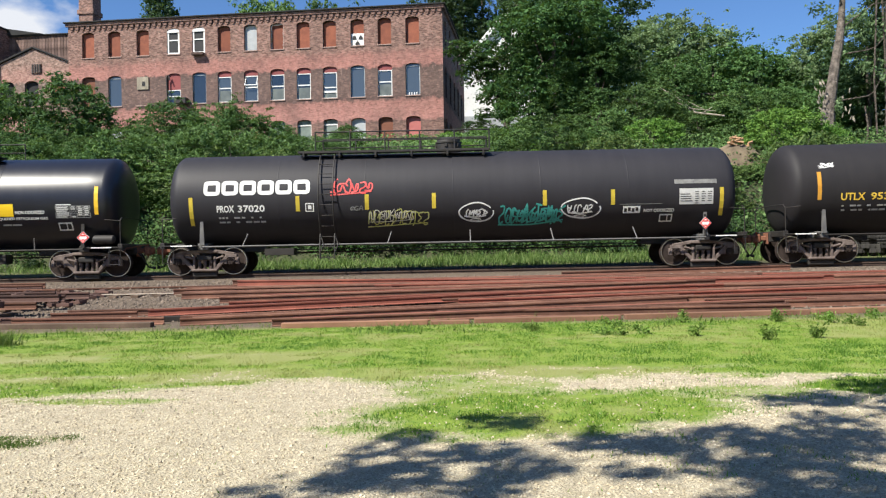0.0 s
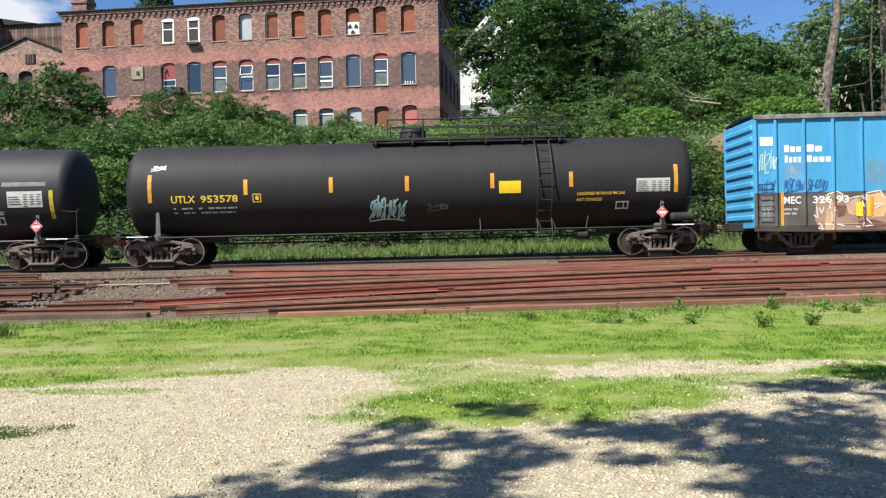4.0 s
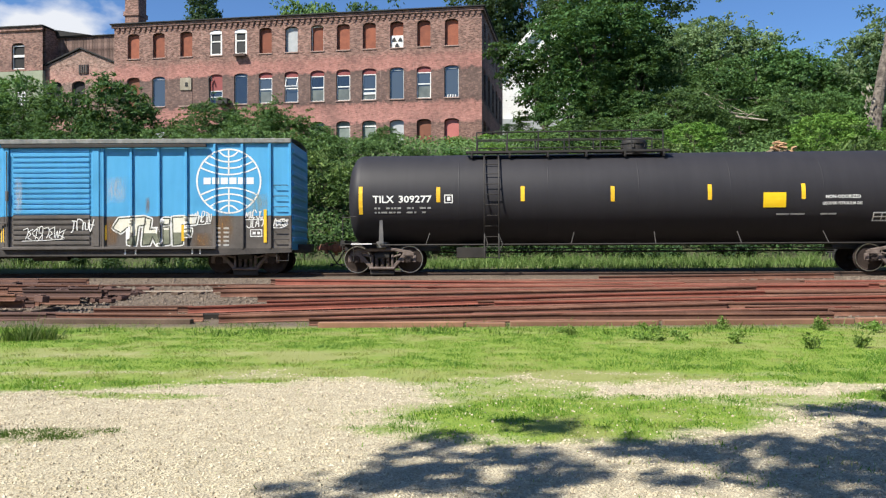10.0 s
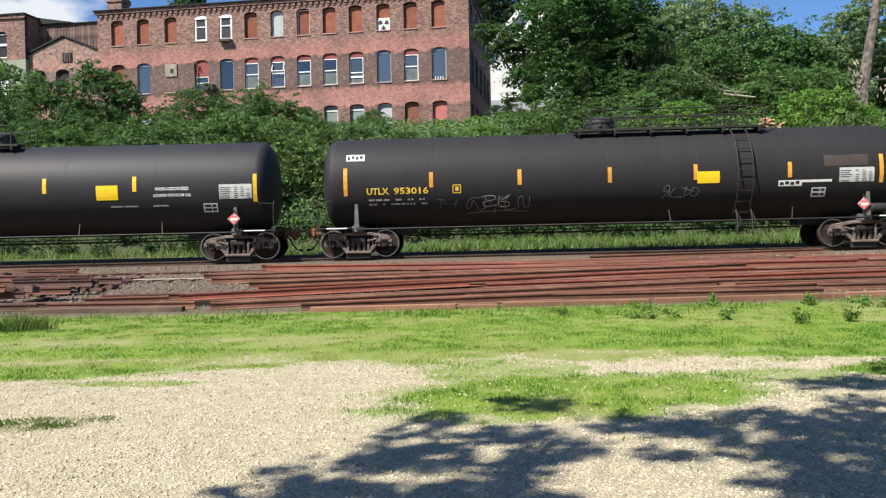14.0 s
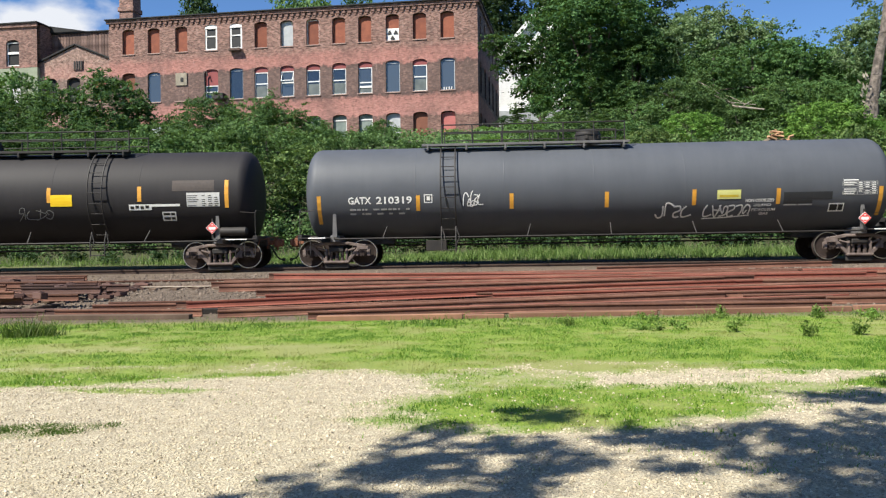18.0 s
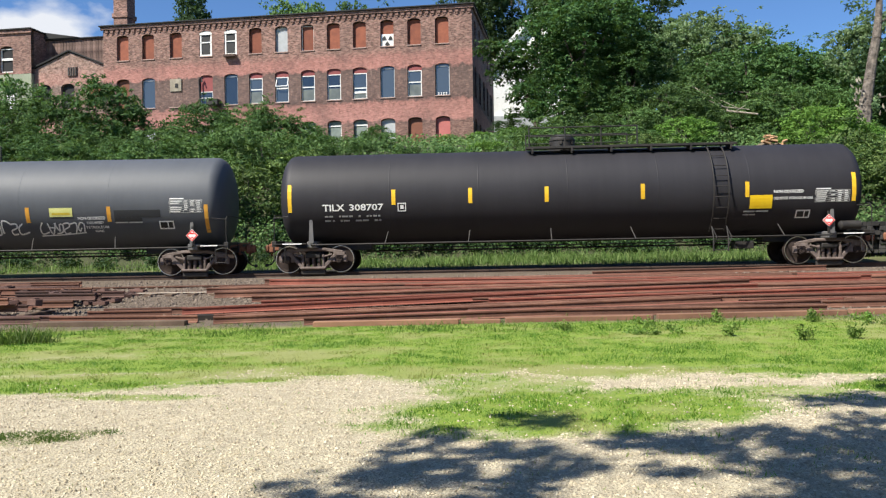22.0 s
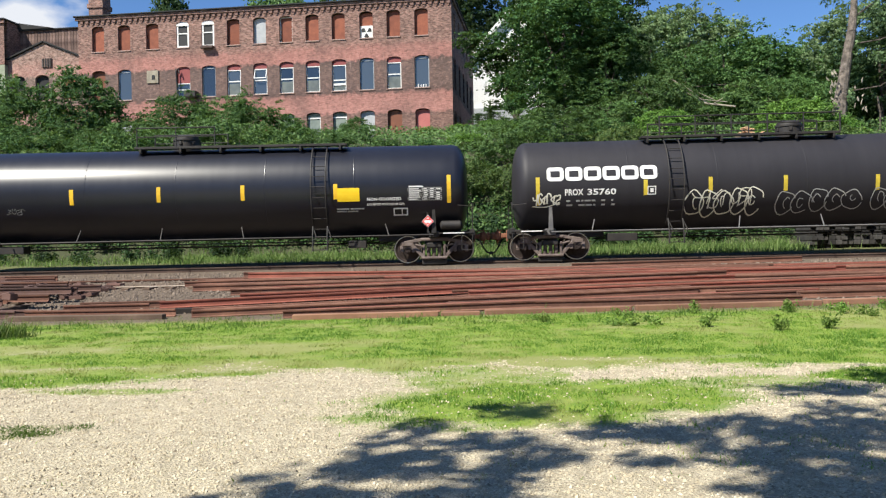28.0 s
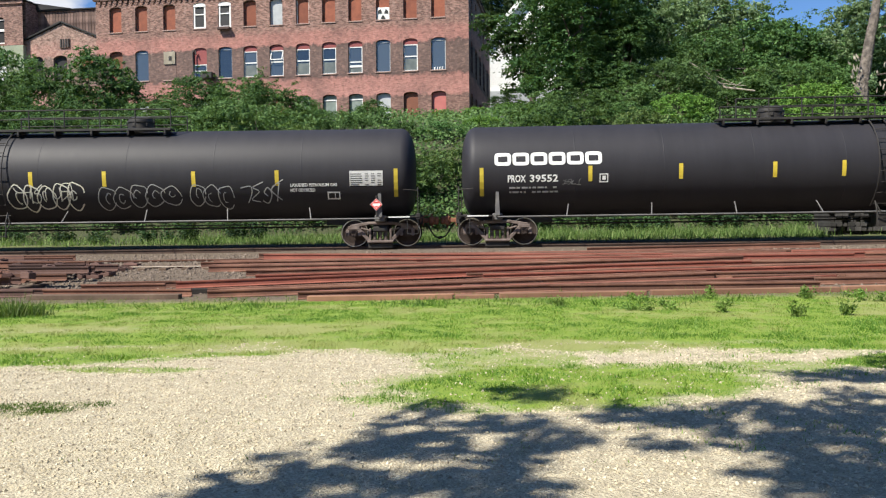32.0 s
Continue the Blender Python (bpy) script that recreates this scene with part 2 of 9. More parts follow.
SPRAY_OLIVE = surface("spray_olive", (0.13, 0.145, 0.10), (0.27, 0.28, 0.20), 2, 14, 0.65, 0, 0.0)
HAZARD_RED = surface("hazard_red", (0.72, 0.03, 0.03), (0.78, 0.08, 0.07), 5, 40, 0.45, 0, 0.0)
BOX_BLUE = tank_paint("boxcar_blue", (0.056, 0.305, 0.56), (0.092, 0.395, 0.70), 0.45)
SILL_BLACK = surface("sill_worn_black", (0.030, 0.027, 0.025), (0.075, 0.066, 0.060), 1.2, 14, 0.7, 0, 0.2, c3=(0.10, 0.08, 0.07))
BOX_GREY = surface("boxcar_weathered_grey", (0.075, 0.066, 0.060), (0.135, 0.120, 0.110), 1.2, 14, 0.7, 0, 0.2, c3=(0.07, 0.055, 0.045))
BOX_ROOF = surface("boxcar_roof", (0.14, 0.15, 0.15), (0.33, 0.33, 0.31), 2.5, 12, 0.7, 0.2, 0.2, c3=(0.16, 0.11, 0.08))


def thin_paint(name, c1, c2, most):
    """A worn film of rust or paint through which the coat below shows."""
    m = surface(name, c1, c2, 3, 18, 0.8, 0, 0.0)
    n, l = m.node_tree.nodes, m.node_tree.links
    tc = n.new("ShaderNodeTexCoord").outputs["Object"]
    mp = n.new("ShaderNodeMapping")
    mp.inputs["Scale"].default_value = (3.0, 1.0, 0.5)
    l.new(tc, mp.inputs["Vector"])
    fac = noise_node(n, l, mp.outputs["Vector"], 4.0, 6.0, 0.7)
    fade = n.new("ShaderNodeAttribute")
    fade.attribute_name = "fade"
    l.new(mixed(n, l, 1.0, ramp(n, l, fac, ((0.32, (0.0,) * 3), (0.62, (most,) * 3))), fade.outputs["Color"], "MULTIPLY"), n["Principled BSDF"].inputs["Alpha"])
    return m


STREAK_RUST = thin_paint("streak_rust", (0.20, 0.10, 0.04), (0.32, 0.18, 0.07), 0.9)
STREAK_OCHRE = thin_paint("streak_ochre", (0.36, 0.34, 0.16), (0.44, 0.40, 0.20), 0.5)
STREAK_PALE = thin_paint("streak_pale", (0.45, 0.55, 0.60), (0.6, 0.66, 0.7), 0.6)
RAIL_RUST = surface("rail_rust", (0.114, 0.050, 0.034), (0.218, 0.108, 0.073), 0.9, 18, 0.85, 0, 0.4, c3=(0.085, 0.042, 0.030), per_object=0.30)
RAIL_DARK = surface("rail_greasy", (0.055, 0.034, 0.026), (0.110, 0.072, 0.055), 0.9, 18, 0.9, 0, 0.3, c3=(0.02, 0.016, 0.014))
RAIL_RED = surface("rail_red_rust", (0.185, 0.056, 0.039), (0.275, 0.092, 0.064), 0.9, 18, 0.85, 0, 0.4, c3=(0.15, 0.05, 0.032), per_object=0.2)
RAIL_DULL = surface("rail_dull_brown", (0.070, 0.038, 0.032), (0.143, 0.080, 0.067), 0.9, 18, 0.85, 0, 0.4, c3=(0.06, 0.034, 0.026), per_object=0.35)
RAIL_SHINE = surface("rail_worn_head", (0.30, 0.27, 0.24), (0.40, 0.37, 0.34), 3, 30, 0.35, 0.8, 0.1)
# pale colour painted in for a glint on the siding rail
RAIL_GLINT = surface("rail_glint", (0.42, 0.35, 0.27), (0.60, 0.53, 0.44), 3, 30, 0.6, 0, 0.1)
TIE_WOOD = surface("tie_wood", (0.10, 0.066, 0.046), (0.18, 0.125, 0.09), 1.5, 25, 0.9, 0, 0.5, c3=(0.08, 0.06, 0.045), per_object=0.2)
TIE_GREY = surface("tie_grey", (0.026, 0.025, 0.025), (0.070, 0.066, 0.063), 1.5, 25, 0.9, 0, 0.5, c3=(0.018, 0.017, 0.016), per_object=0.6)
# near black, to paint the shade of a gap in the heap
TIE_GAP_SHADE = surface("tie_gap_shade", (0.014, 0.011, 0.009), (0.034, 0.026, 0.021), 1.5, 25, 0.9, 0, 0.5)
PLANK_WOOD = surface("plank_orange_wood", (0.19, 0.095, 0.060), (0.28, 0.150, 0.095), 1.5, 25, 0.9, 0, 0.5, c3=(0.2, 0.12, 0.08), per_object=0.2)
BARK = surface("bark", (0.050, 0.040, 0.032), (0.17, 0.14, 0.115), 4, 12, 0.95, 0, 1.0, 0.08, c3=(0.04, 0.032, 0.026))
BARK_PALE = surface("bark_pale", (0.075, 0.062, 0.052), (0.25, 0.21, 0.175), 4, 12, 0.95, 0, 1.0, 0.08, c3=(0.06, 0.048, 0.038))
BOARD_ORANGE = surface("plywood_orange", (0.19, 0.060, 0.036), (0.29, 0.098, 0.056), 1.6, 14, 0.8, 0, 0.1, c3=(0.16, 0.055, 0.035), per_object=0.18)
BOARD_BROWN = surface("board_brown", (0.17, 0.065, 0.04), (0.22, 0.09, 0.055), 1, 14, 0.8, 0, 0.1, per_object=0.1)
PANEL_MAROON = surface("panel_maroon", (0.23, 0.062, 0.062), (0.29, 0.085, 0.082), 1, 14, 0.8, 0, 0.1, per_object=0.1)
PANEL_PINK = surface("panel_faded_red", (0.42, 0.13, 0.12), (0.48, 0.17, 0.15), 1, 14, 0.8, 0, 0.1)
WHITE_PAINT = surface("white_paint", (0.70, 0.69, 0.66), (0.80, 0.79, 0.77), 2, 30, 0.55, 0, 0.1, c3=(0.55, 0.53, 0.5))
GREY_PAINT = surface("grey_paint", (0.34, 0.36, 0.37), (0.44, 0.46, 0.47), 2, 30, 0.6, 0, 0.1)
STONE_SILL = surface("stone_sill", (0.30, 0.20, 0.17), (0.38, 0.27, 0.23), 3, 30, 0.85)
ROOF_TAR = surface("roof_tar", (0.018, 0.018, 0.018), (0.035, 0.035, 0.035), 1, 20, 0.9)
OLD_WOOD = surface("weathered_boards", (0.075, 0.044, 0.036), (0.23, 0.155, 0.13), 1.6, 9, 0.9, 0, 0.3, c3=(0.06, 0.04, 0.03), per_object=0.35)
PALE_STUCCO = surface("pale_green_stucco", (0.23, 0.26, 0.185), (0.32, 0.345, 0.25), 1.0, 9, 0.9)
SIDING_WHITE = surface("white_siding", (0.76, 0.75, 0.71), (0.84, 0.83, 0.79), 0.7, 9, 0.6)
DIRT = surface("bare_earth", (0.10, 0.075, 0.048), (0.20, 0.155, 0.10), 1.5, 20, 0.95, 0, 0.6, 0.02)
BLEACHED_WOOD = surface("bleached_wood", (0.24, 0.21, 0.16), (0.40, 0.36, 0.28), 2, 20, 0.9)
CUT_WOOD = surface("split_wood", (0.38, 0.21, 0.11), (0.56, 0.36, 0.21), 5, 20, 0.9)
# near-black colour paints in the dark of unlit rooms behind windows
ROOM_SHADE = surface("room_shade", (0.02, 0.02, 0.022), (0.03, 0.03, 0.03), 1, 5, 0.9, 0, 0)
CURTAIN_DIM = surface("curtain_dim", (0.075, 0.095, 0.10), (0.15, 0.175, 0.165), 2, 8, 0.5, 0, 0)
CURTAIN = surface("curtain_green_grey", (0.16, 0.20, 0.18), (0.26, 0.30, 0.27), 2, 8, 0.9, 0, 0)


def glass_material():
    m, n, l, b = principled("window_glass")
    tc = n.new("ShaderNodeTexCoord").outputs["Object"]
    wav = noise_node(n, l, tc, 1.3, 2.0)
    info = n.new("ShaderNodeObjectInfo")
    l.new(ramp(n, l, info.outputs["Random"], ((0.0, (0.012, 0.016, 0.024)), (0.5, (0.028, 0.038, 0.054)), (1.0, (0.065, 0.080, 0.095)))), b.inputs["Base Color"])
    b.inputs["Roughness"].default_value = 0.06
    b.inputs["IOR"].default_value = 1.75
    b.inputs["Specular IOR Level"].default_value = 0.65
    bumped(n, l, b, wav, 0.5, 0.04)
    return m


GLASS = glass_material()


def brick_material(name, pale=0.0):
    """Old red brick: courses, soot, bands of worn red and pink paint with ragged edges."""
    m, n, l, b = principled(name)
    tc = n.new("ShaderNodeTexCoord").outputs["Object"]
    sep = n.new("ShaderNodeSeparateXYZ")
    l.new(tc, sep.inputs[0])
    add = n.new("ShaderNodeMath")
    l.new(sep.outputs["X"], add.inputs[0])
    l.new(sep.outputs["Y"], add.inputs[1])
    flat = n.new("ShaderNodeCombineXYZ")
    l.new(add.outputs[0], flat.inputs["X"])
    l.new(sep.outputs["Z"], flat.inputs["Y"])
    br = n.new("ShaderNodeTexBrick")
    br.inputs["Scale"].default_value = 1.0
    br.inputs["Brick Width"].default_value, br.inputs["Row Height"].default_value = 0.21, 0.068
    br.inputs["Mortar Size"].default_value, br.inputs["Mortar Smooth"].default_value = 0.006, 0.3
    br.inputs["Color1"].default_value, br.inputs["Color2"].default_value = (0.125, 0.062, 0.047, 1), (0.33, 0.188, 0.152, 1)
    br.inputs["Mortar"].default_value = (0.27, 0.205, 0.17, 1)
    br.inputs["Bias"].default_value = -0.1
    l.new(flat.outputs[0], br.inputs["Vector"])
    big = noise_node(n, l, tc, 0.35, 6.0, 0.7)
    mid = noise_node(n, l, tc, 1.7, 6.0, 0.7)
    streaky = n.new("ShaderNodeMapping")
    streaky.inputs["Scale"].default_value = (1.6, 1.6, 0.35)
    l.new(tc, streaky.inputs["Vector"])
    runs = noise_node(n, l, streaky.outputs["Vector"], 1.1, 6.0, 0.7)
    col = br.outputs["Color"]
    # height of the paint bands, with a ragged edge
    jag = n.new("ShaderNodeMath")
    jag.operation = "MULTIPLY_ADD"
    l.new(mid, jag.inputs[0])
    jag.inputs[1].default_value = 1.5
    l.new(sep.outputs["Z"], jag.inputs[2])
    hgt = n.new("ShaderNodeMapRange")
    hgt.inputs["From Min"].default_value, hgt.inputs["From Max"].default_value = 9.75, 22.75
    l.new(jag.outputs[0], hgt.inputs["Value"])
    paint = ramp(n, l, hgt.outputs["Result"], ((0.0, (0.14, 0.075, 0.06)), (0.20, (0.17, 0.095, 0.08)), (0.215, (0.10, 0.065, 0.057)), (0.235, (0.46, 0.215, 0.185)), (0.34, (0.40, 0.180, 0.152)),
                                           (0.358, (0.090, 0.058, 0.052)), (0.40, (0.125, 0.084, 0.074)), (0.52, (0.115, 0.080, 0.070)), (0.545, (0.085, 0.058, 0.052)), (0.56, (0.42, 0.185, 0.155)), (0.63, (0.38, 0.165, 0.138)), (0.68, (0.25, 0.145, 0.118))))
    amount = ramp(n, l, hgt.outputs["Result"], ((0.0, (0.45,) * 3), (0.2, (0.45,) * 3), (0.235, (0.8,) * 3), (0.34, (0.75,) * 3), (0.358, (0.95,) * 3), (0.40, (0.85,) * 3), (0.52, (0.85,) * 3), (0.545, (0.95,) * 3), (0.56, (0.8,) * 3), (0.62, (0.7,) * 3), (0.68, (0.0,) * 3)))
    worn = mixed(n, l, 1.0, amount, ramp(n, l, runs, ((0.25, (0.55,) * 3), (0.55, (1,) * 3))), "MULTIPLY")
    col = mixed(n, l, worn, col, paint)
    col = mixed(n, l, ramp(n, l, big, ((0.46, (0,) * 3), (0.68, (0.55,) * 3))), col, (0.095, 0.062, 0.053))
    col = mixed(n, l, ramp(n, l, runs, ((0.60, (0,) * 3), (0.74, (0.5,) * 3))), col, (0.58, 0.40, 0.34))
    spots = noise_node(n, l, tc, 3.2, 7.0, 0.75)
    col = mixed(n, l, ramp(n, l, spots, ((0.54, (0,) * 3), (0.68, (0.5,) * 3))), col, (0.46, 0.27, 0.215))
    col = mixed(n, l, ramp(n, l, spots, ((0.32, (0.85,) * 3), (0.47, (0,) * 3))), col, (0.090, 0.048, 0.038))
    if pale:
        col = mixed(n, l, pale, col, ramp(n, l, spots, ((0.35, (0.10, 0.065, 0.05)), (0.65, (0.66, 0.52, 0.42)))))
    # each brick weathers in its own way
    own = n.new("ShaderNodeTexBrick")
    for key in ("Scale", "Brick Width", "Row Height", "Mortar Smooth"):
        own.inputs[key].default_value = br.inputs[key].default_value
    own.inputs["Mortar Size"].default_value = 0.0
    own.inputs["Color1"].default_value, own.inputs["Color2"].default_value = (0.50, 0.50, 0.52, 1), (1.55, 1.50, 1.46, 1)
    l.new(flat.outputs[0], own.inputs["Vector"])
    col = mixed(n, l, 0.26, col, own.outputs["Color"], "MULTIPLY")
    l.new(col, b.inputs["Base Color"])
    b.inputs["Roughness"].default_value = 0.9
    bumped(n, l, b, br.outputs["Fac"], -0.5, 0.015)
    return m


BRICK = brick_material("old_brick")
BRICK_PALE = brick_material("pale_brick", 0.25)


def leaf_material(name, c1, c2, c3, through=0.35):
    """Leaves: colour varies leaf by leaf and plant by plant; some light comes through."""
    m, n, l, b = principled(name)
    geo, info = n.new("ShaderNodeNewGeometry"), n.new("ShaderNodeObjectInfo")
    col = ramp(n, l, geo.outputs["Random Per Island"], ((0.0, c1), (0.55, c2), (1.0, c3)))
    hsv = n.new("ShaderNodeHueSaturation")
    mr = n.new("ShaderNodeMapRange")
    mr.inputs["To Min"].default_value, mr.inputs["To Max"].default_value = 0.66, 1.30
    l.new(info.outputs["Random"], mr.inputs["Value"])
    l.new(mr.outputs["Result"], hsv.inputs["Value"])
    tint = n.new("ShaderNodeMath")
    tint.operation = "PINGPONG"
    tint.inputs[1].default_value = 0.11
    l.new(info.outputs["Random"], tint.inputs[0])
    hue = n.new("ShaderNodeMapRange")
    hue.inputs["From Max"].default_value = 0.11
    hue.inputs["To Min"].default_value, hue.inputs["To Max"].default_value = 0.492, 0.516
    l.new(tint.outputs[0], hue.inputs["Value"])
    l.new(hue.outputs["Result"], hsv.inputs["Hue"])
    l.new(col, hsv.inputs["Color"])
    l.new(hsv.outputs["Color"], b.inputs["Base Color"])
    b.inputs["Roughness"].default_value = 0.6
    b.inputs["Specular IOR Level"].default_value = 0.2
    tr = n.new("ShaderNodeBsdfTranslucent")
    l.new(mixed(n, l, 0.5, hsv.outputs["Color"], (0.16, 0.26, 0.03)), tr.inputs["Color"])
    mx = n.new("ShaderNodeMixShader")
    mx.inputs[0].default_value = through
    l.new(b.outputs[0], mx.inputs[1])
    l.new(tr.outputs[0], mx.inputs[2])
    l.new(mx.outputs[0], n["Material Output"].inputs["Surface"])
    return m


LEAF_MAPLE = leaf_material("leaf_maple", (0.024, 0.056, 0.018), (0.045, 0.098, 0.029), (0.088, 0.160, 0.048), 0.25)
LEAF_DARK = leaf_material("leaf_dark", (0.016, 0.037, 0.016), (0.033, 0.066, 0.027), (0.066, 0.110, 0.046), 0.25)
LEAF_LIGHT = leaf_material("leaf_light", (0.120, 0.195, 0.092), (0.195, 0.290, 0.138), (0.275, 0.375, 0.190), 0.35)
LEAF_BUSH = leaf_material("leaf_bush", (0.042, 0.088, 0.028), (0.078, 0.156, 0.049), (0.155, 0.260, 0.088), 0.3)
LEAF_LIME = leaf_material("leaf_lime", (0.074, 0.158, 0.030), (0.135, 0.262, 0.050), (0.235, 0.385, 0.088), 0.4)
LEAF_VINE = leaf_material("leaf_vine", (0.046, 0.086, 0.027), (0.105, 0.172, 0.050), (0.220, 0.300, 0.100), 0.3)


def grass_material(name, lush, mid, straw):
    """Blades: lush and straw-coloured patches across the ground, each blade a little different."""
    m, n, l, b = principled(name)
    tc = n.new("ShaderNodeTexCoord").outputs["Object"]
    at = n.new("ShaderNodeAttribute")
    at.attribute_name = "lush"
    tuft = n.new("ShaderNodeMath")
    tuft.operation = "MULTIPLY_ADD"
    l.new(noise_node(n, l, tc, 2.6, 5.0, 0.7), tuft.inputs[0])
    tuft.inputs[1].default_value = -1.1
    l.new(at.outputs["Fac"], tuft.inputs[2])
    broad = tuft.outputs[0]
    geo = n.new("ShaderNodeNewGeometry")
    add = n.new("ShaderNodeMath")
    add.operation = "MULTIPLY_ADD"
    l.new(geo.outputs["Random Per Island"], add.inputs[0])
    add.inputs[1].default_value = 0.30
    l.new(broad, add.inputs[2])
    col = ramp(n, l, add.outputs[0], ((0.0, straw), (0.16, mid), (0.46, lush)))
    l.new(col, b.inputs["Base Color"])
    b.inputs["Roughness"].default_value = 0.55
    tr = n.new("ShaderNodeBsdfTranslucent")
    l.new(col, tr.inputs["Color"])
    mx = n.new("ShaderNodeMixShader")
    mx.inputs[0].default_value = 0.4
    l.new(b.outputs[0], mx.inputs[1])
    l.new(tr.outputs[0], mx.inputs[2])
    l.new(mx.outputs[0], n["Material Output"].inputs["Surface"])
    return m


GRASS_BLADE = grass_material("grass_blade", (0.105, 0.225, 0.022), (0.192, 0.335, 0.036), (0.30, 0.325, 0.095))
GRASS_TALL = leaf_material("grass_tall", (0.040, 0.090, 0.016), (0.085, 0.160, 0.030), (0.20, 0.26, 0.08), 0.35)
VERGE_BLADE = leaf_material("verge_blade", (0.075, 0.125, 0.035), (0.155, 0.235, 0.065), (0.30, 0.36, 0.14), 0.4)
WEED_LEAF = leaf_material("weed_leaf", (0.12, 0.20, 0.045), (0.19, 0.30, 0.065), (0.29, 0.40, 0.11), 0.45)


def ground_material():
    """Car-park gravel, grass roots, ballast and woodland soil, by the masks laid on the ground sheet."""
    m, n, l, b = principled("ground_cover")
    tc = n.new("ShaderNodeTexCoord").outputs["Object"]
    g = n.new("ShaderNodeAttribute")
    g.attribute_name = "cover"
    sep = n.new("ShaderNodeSeparateColor")
    l.new(g.outputs["Color"], sep.inputs[0])
    st = n.new("ShaderNodeTexVoronoi")
    st.inputs["Scale"].default_value = 42.0
    l.new(tc, st.inputs["Vector"])
    big, mid, fine = noise_node(n, l, tc, 0.8, 5), noise_node(n, l, tc, 5, 6), noise_node(n, l, tc, 55, 4)
    gravel = mixed(n, l, st.outputs["Color"], (0.335, 0.288, 0.20), (0.605, 0.540, 0.395))
    gravel = mixed(n, l, ramp(n, l, mid, ((0.42, (0,) * 3), (0.68, (0.75,) * 3))), gravel, (0.32, 0.272, 0.195))
    gravel = mixed(n, l, ramp(n, l, fine, ((0.54, (0,) * 3), (0.66, (0.85,) * 3))), gravel, (0.14, 0.115, 0.085))
    turf = mixed(n, l, ramp(n, l, mid, ((0.3, (0,) * 3), (0.7, (1,) * 3))), (0.13, 0.22, 0.02), (0.23, 0.31, 0.04))
    turf = mixed(n, l, ramp(n, l, g.outputs["Alpha"], ((0.15, (0.85,) * 3), (0.6, (0,) * 3))), turf, (0.265, 0.275, 0.095))
    turf = mixed(n, l, ramp(n, l, fine, ((0.5, (0,) * 3), (0.8, (0.35,) * 3))), turf, (0.08, 0.15, 0.02))
    bal = mixed(n, l, st.outputs["Color"], (0.070, 0.052, 0.038), (0.180, 0.138, 0.100))
    # near-black ballast paints in the shade the train throws on its bed
    train_shade = n.new("ShaderNodeMath")
    train_shade.operation = "LESS_THAN"
    train_shade.inputs[1].default_value = -0.4
    l.new(g.outputs["Alpha"], train_shade.inputs[0])
    bal = mixed(n, l, train_shade.outputs[0], bal, mixed(n, l, mid, (0.013, 0.010, 0.008), (0.034, 0.027, 0.021)))
    soil = mixed(n, l, mid, (0.030, 0.036, 0.016), (0.070, 0.080, 0.032))
    # ragged edge of the turf
    edge = n.new("ShaderNodeMath")
    edge.operation = "MULTIPLY_ADD"
    l.new(mid, edge.inputs[0])
    edge.inputs[1].default_value = 0.9
    l.new(sep.outputs["Red"], edge.inputs[2])
    edge2 = n.new("ShaderNodeMath")
    edge2.operation = "MULTIPLY_ADD"
    l.new(fine, edge2.inputs[0])
    edge2.inputs[1].default_value = 0.5
    l.new(edge.outputs[0], edge2.inputs[2])
    cover = ramp(n, l, edge2.outputs[0], ((0.98, (0,) * 3), (1.0, (1,) * 3)))
    mr = n.new("ShaderNodeMapRange")
    mr.inputs["From Min"].default_value, mr.inputs["From Max"].default_value = 0.80, 1.50
    l.new(edge2.outputs[0], mr.inputs["Value"])
    col = mixed(n, l, mr.outputs["Result"], gravel, turf)
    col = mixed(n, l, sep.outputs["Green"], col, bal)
    col = mixed(n, l, sep.outputs["Blue"], col, soil)
    l.new(col, b.inputs["Base Color"])
    b.inputs["Roughness"].default_value = 0.95
    hh = n.new("ShaderNodeMath")
    l.new(st.outputs["Distance"], hh.inputs[0])
    l.new(fine, hh.inputs[1])
    bumped(n, l, b, hh.outputs[0], 0.7, 0.02)
    return m


GROUND = ground_material()


def stone_material(name, stops):
    """Each stone has its own shade."""
    m, n, l, b = principled(name)
    tc = n.new("ShaderNodeTexCoord").outputs["Object"]
    geo = n.new("ShaderNodeNewGeometry")
    col = ramp(n, l, geo.outputs["Random Per Island"], stops)
    fine = noise_node(n, l, tc, 70, 4)
    col = mixed(n, l, ramp(n, l, fine, ((0.4, (0.0,) * 3), (0.8, (0.4,) * 3))), col, (0.22, 0.19, 0.15))
    l.new(col, b.inputs["Base Color"])
    b.inputs["Roughness"].default_value = 0.95
    return m


STONE_PALE = stone_material("gravel_stone", ((0.0, (0.19, 0.16, 0.12)), (0.12, (0.38, 0.325, 0.23)), (0.7, (0.53, 0.46, 0.33)), (1.0, (0.66, 0.59, 0.45))))
STONE_BALLAST = surface("ballast_stone", (0.080, 0.060, 0.047), (0.26, 0.205, 0.160), 6, 60, 0.95, 0, 0.3, c3=(0.09, 0.07, 0.055))

# ---------------------------------------------------------------- mesh tools


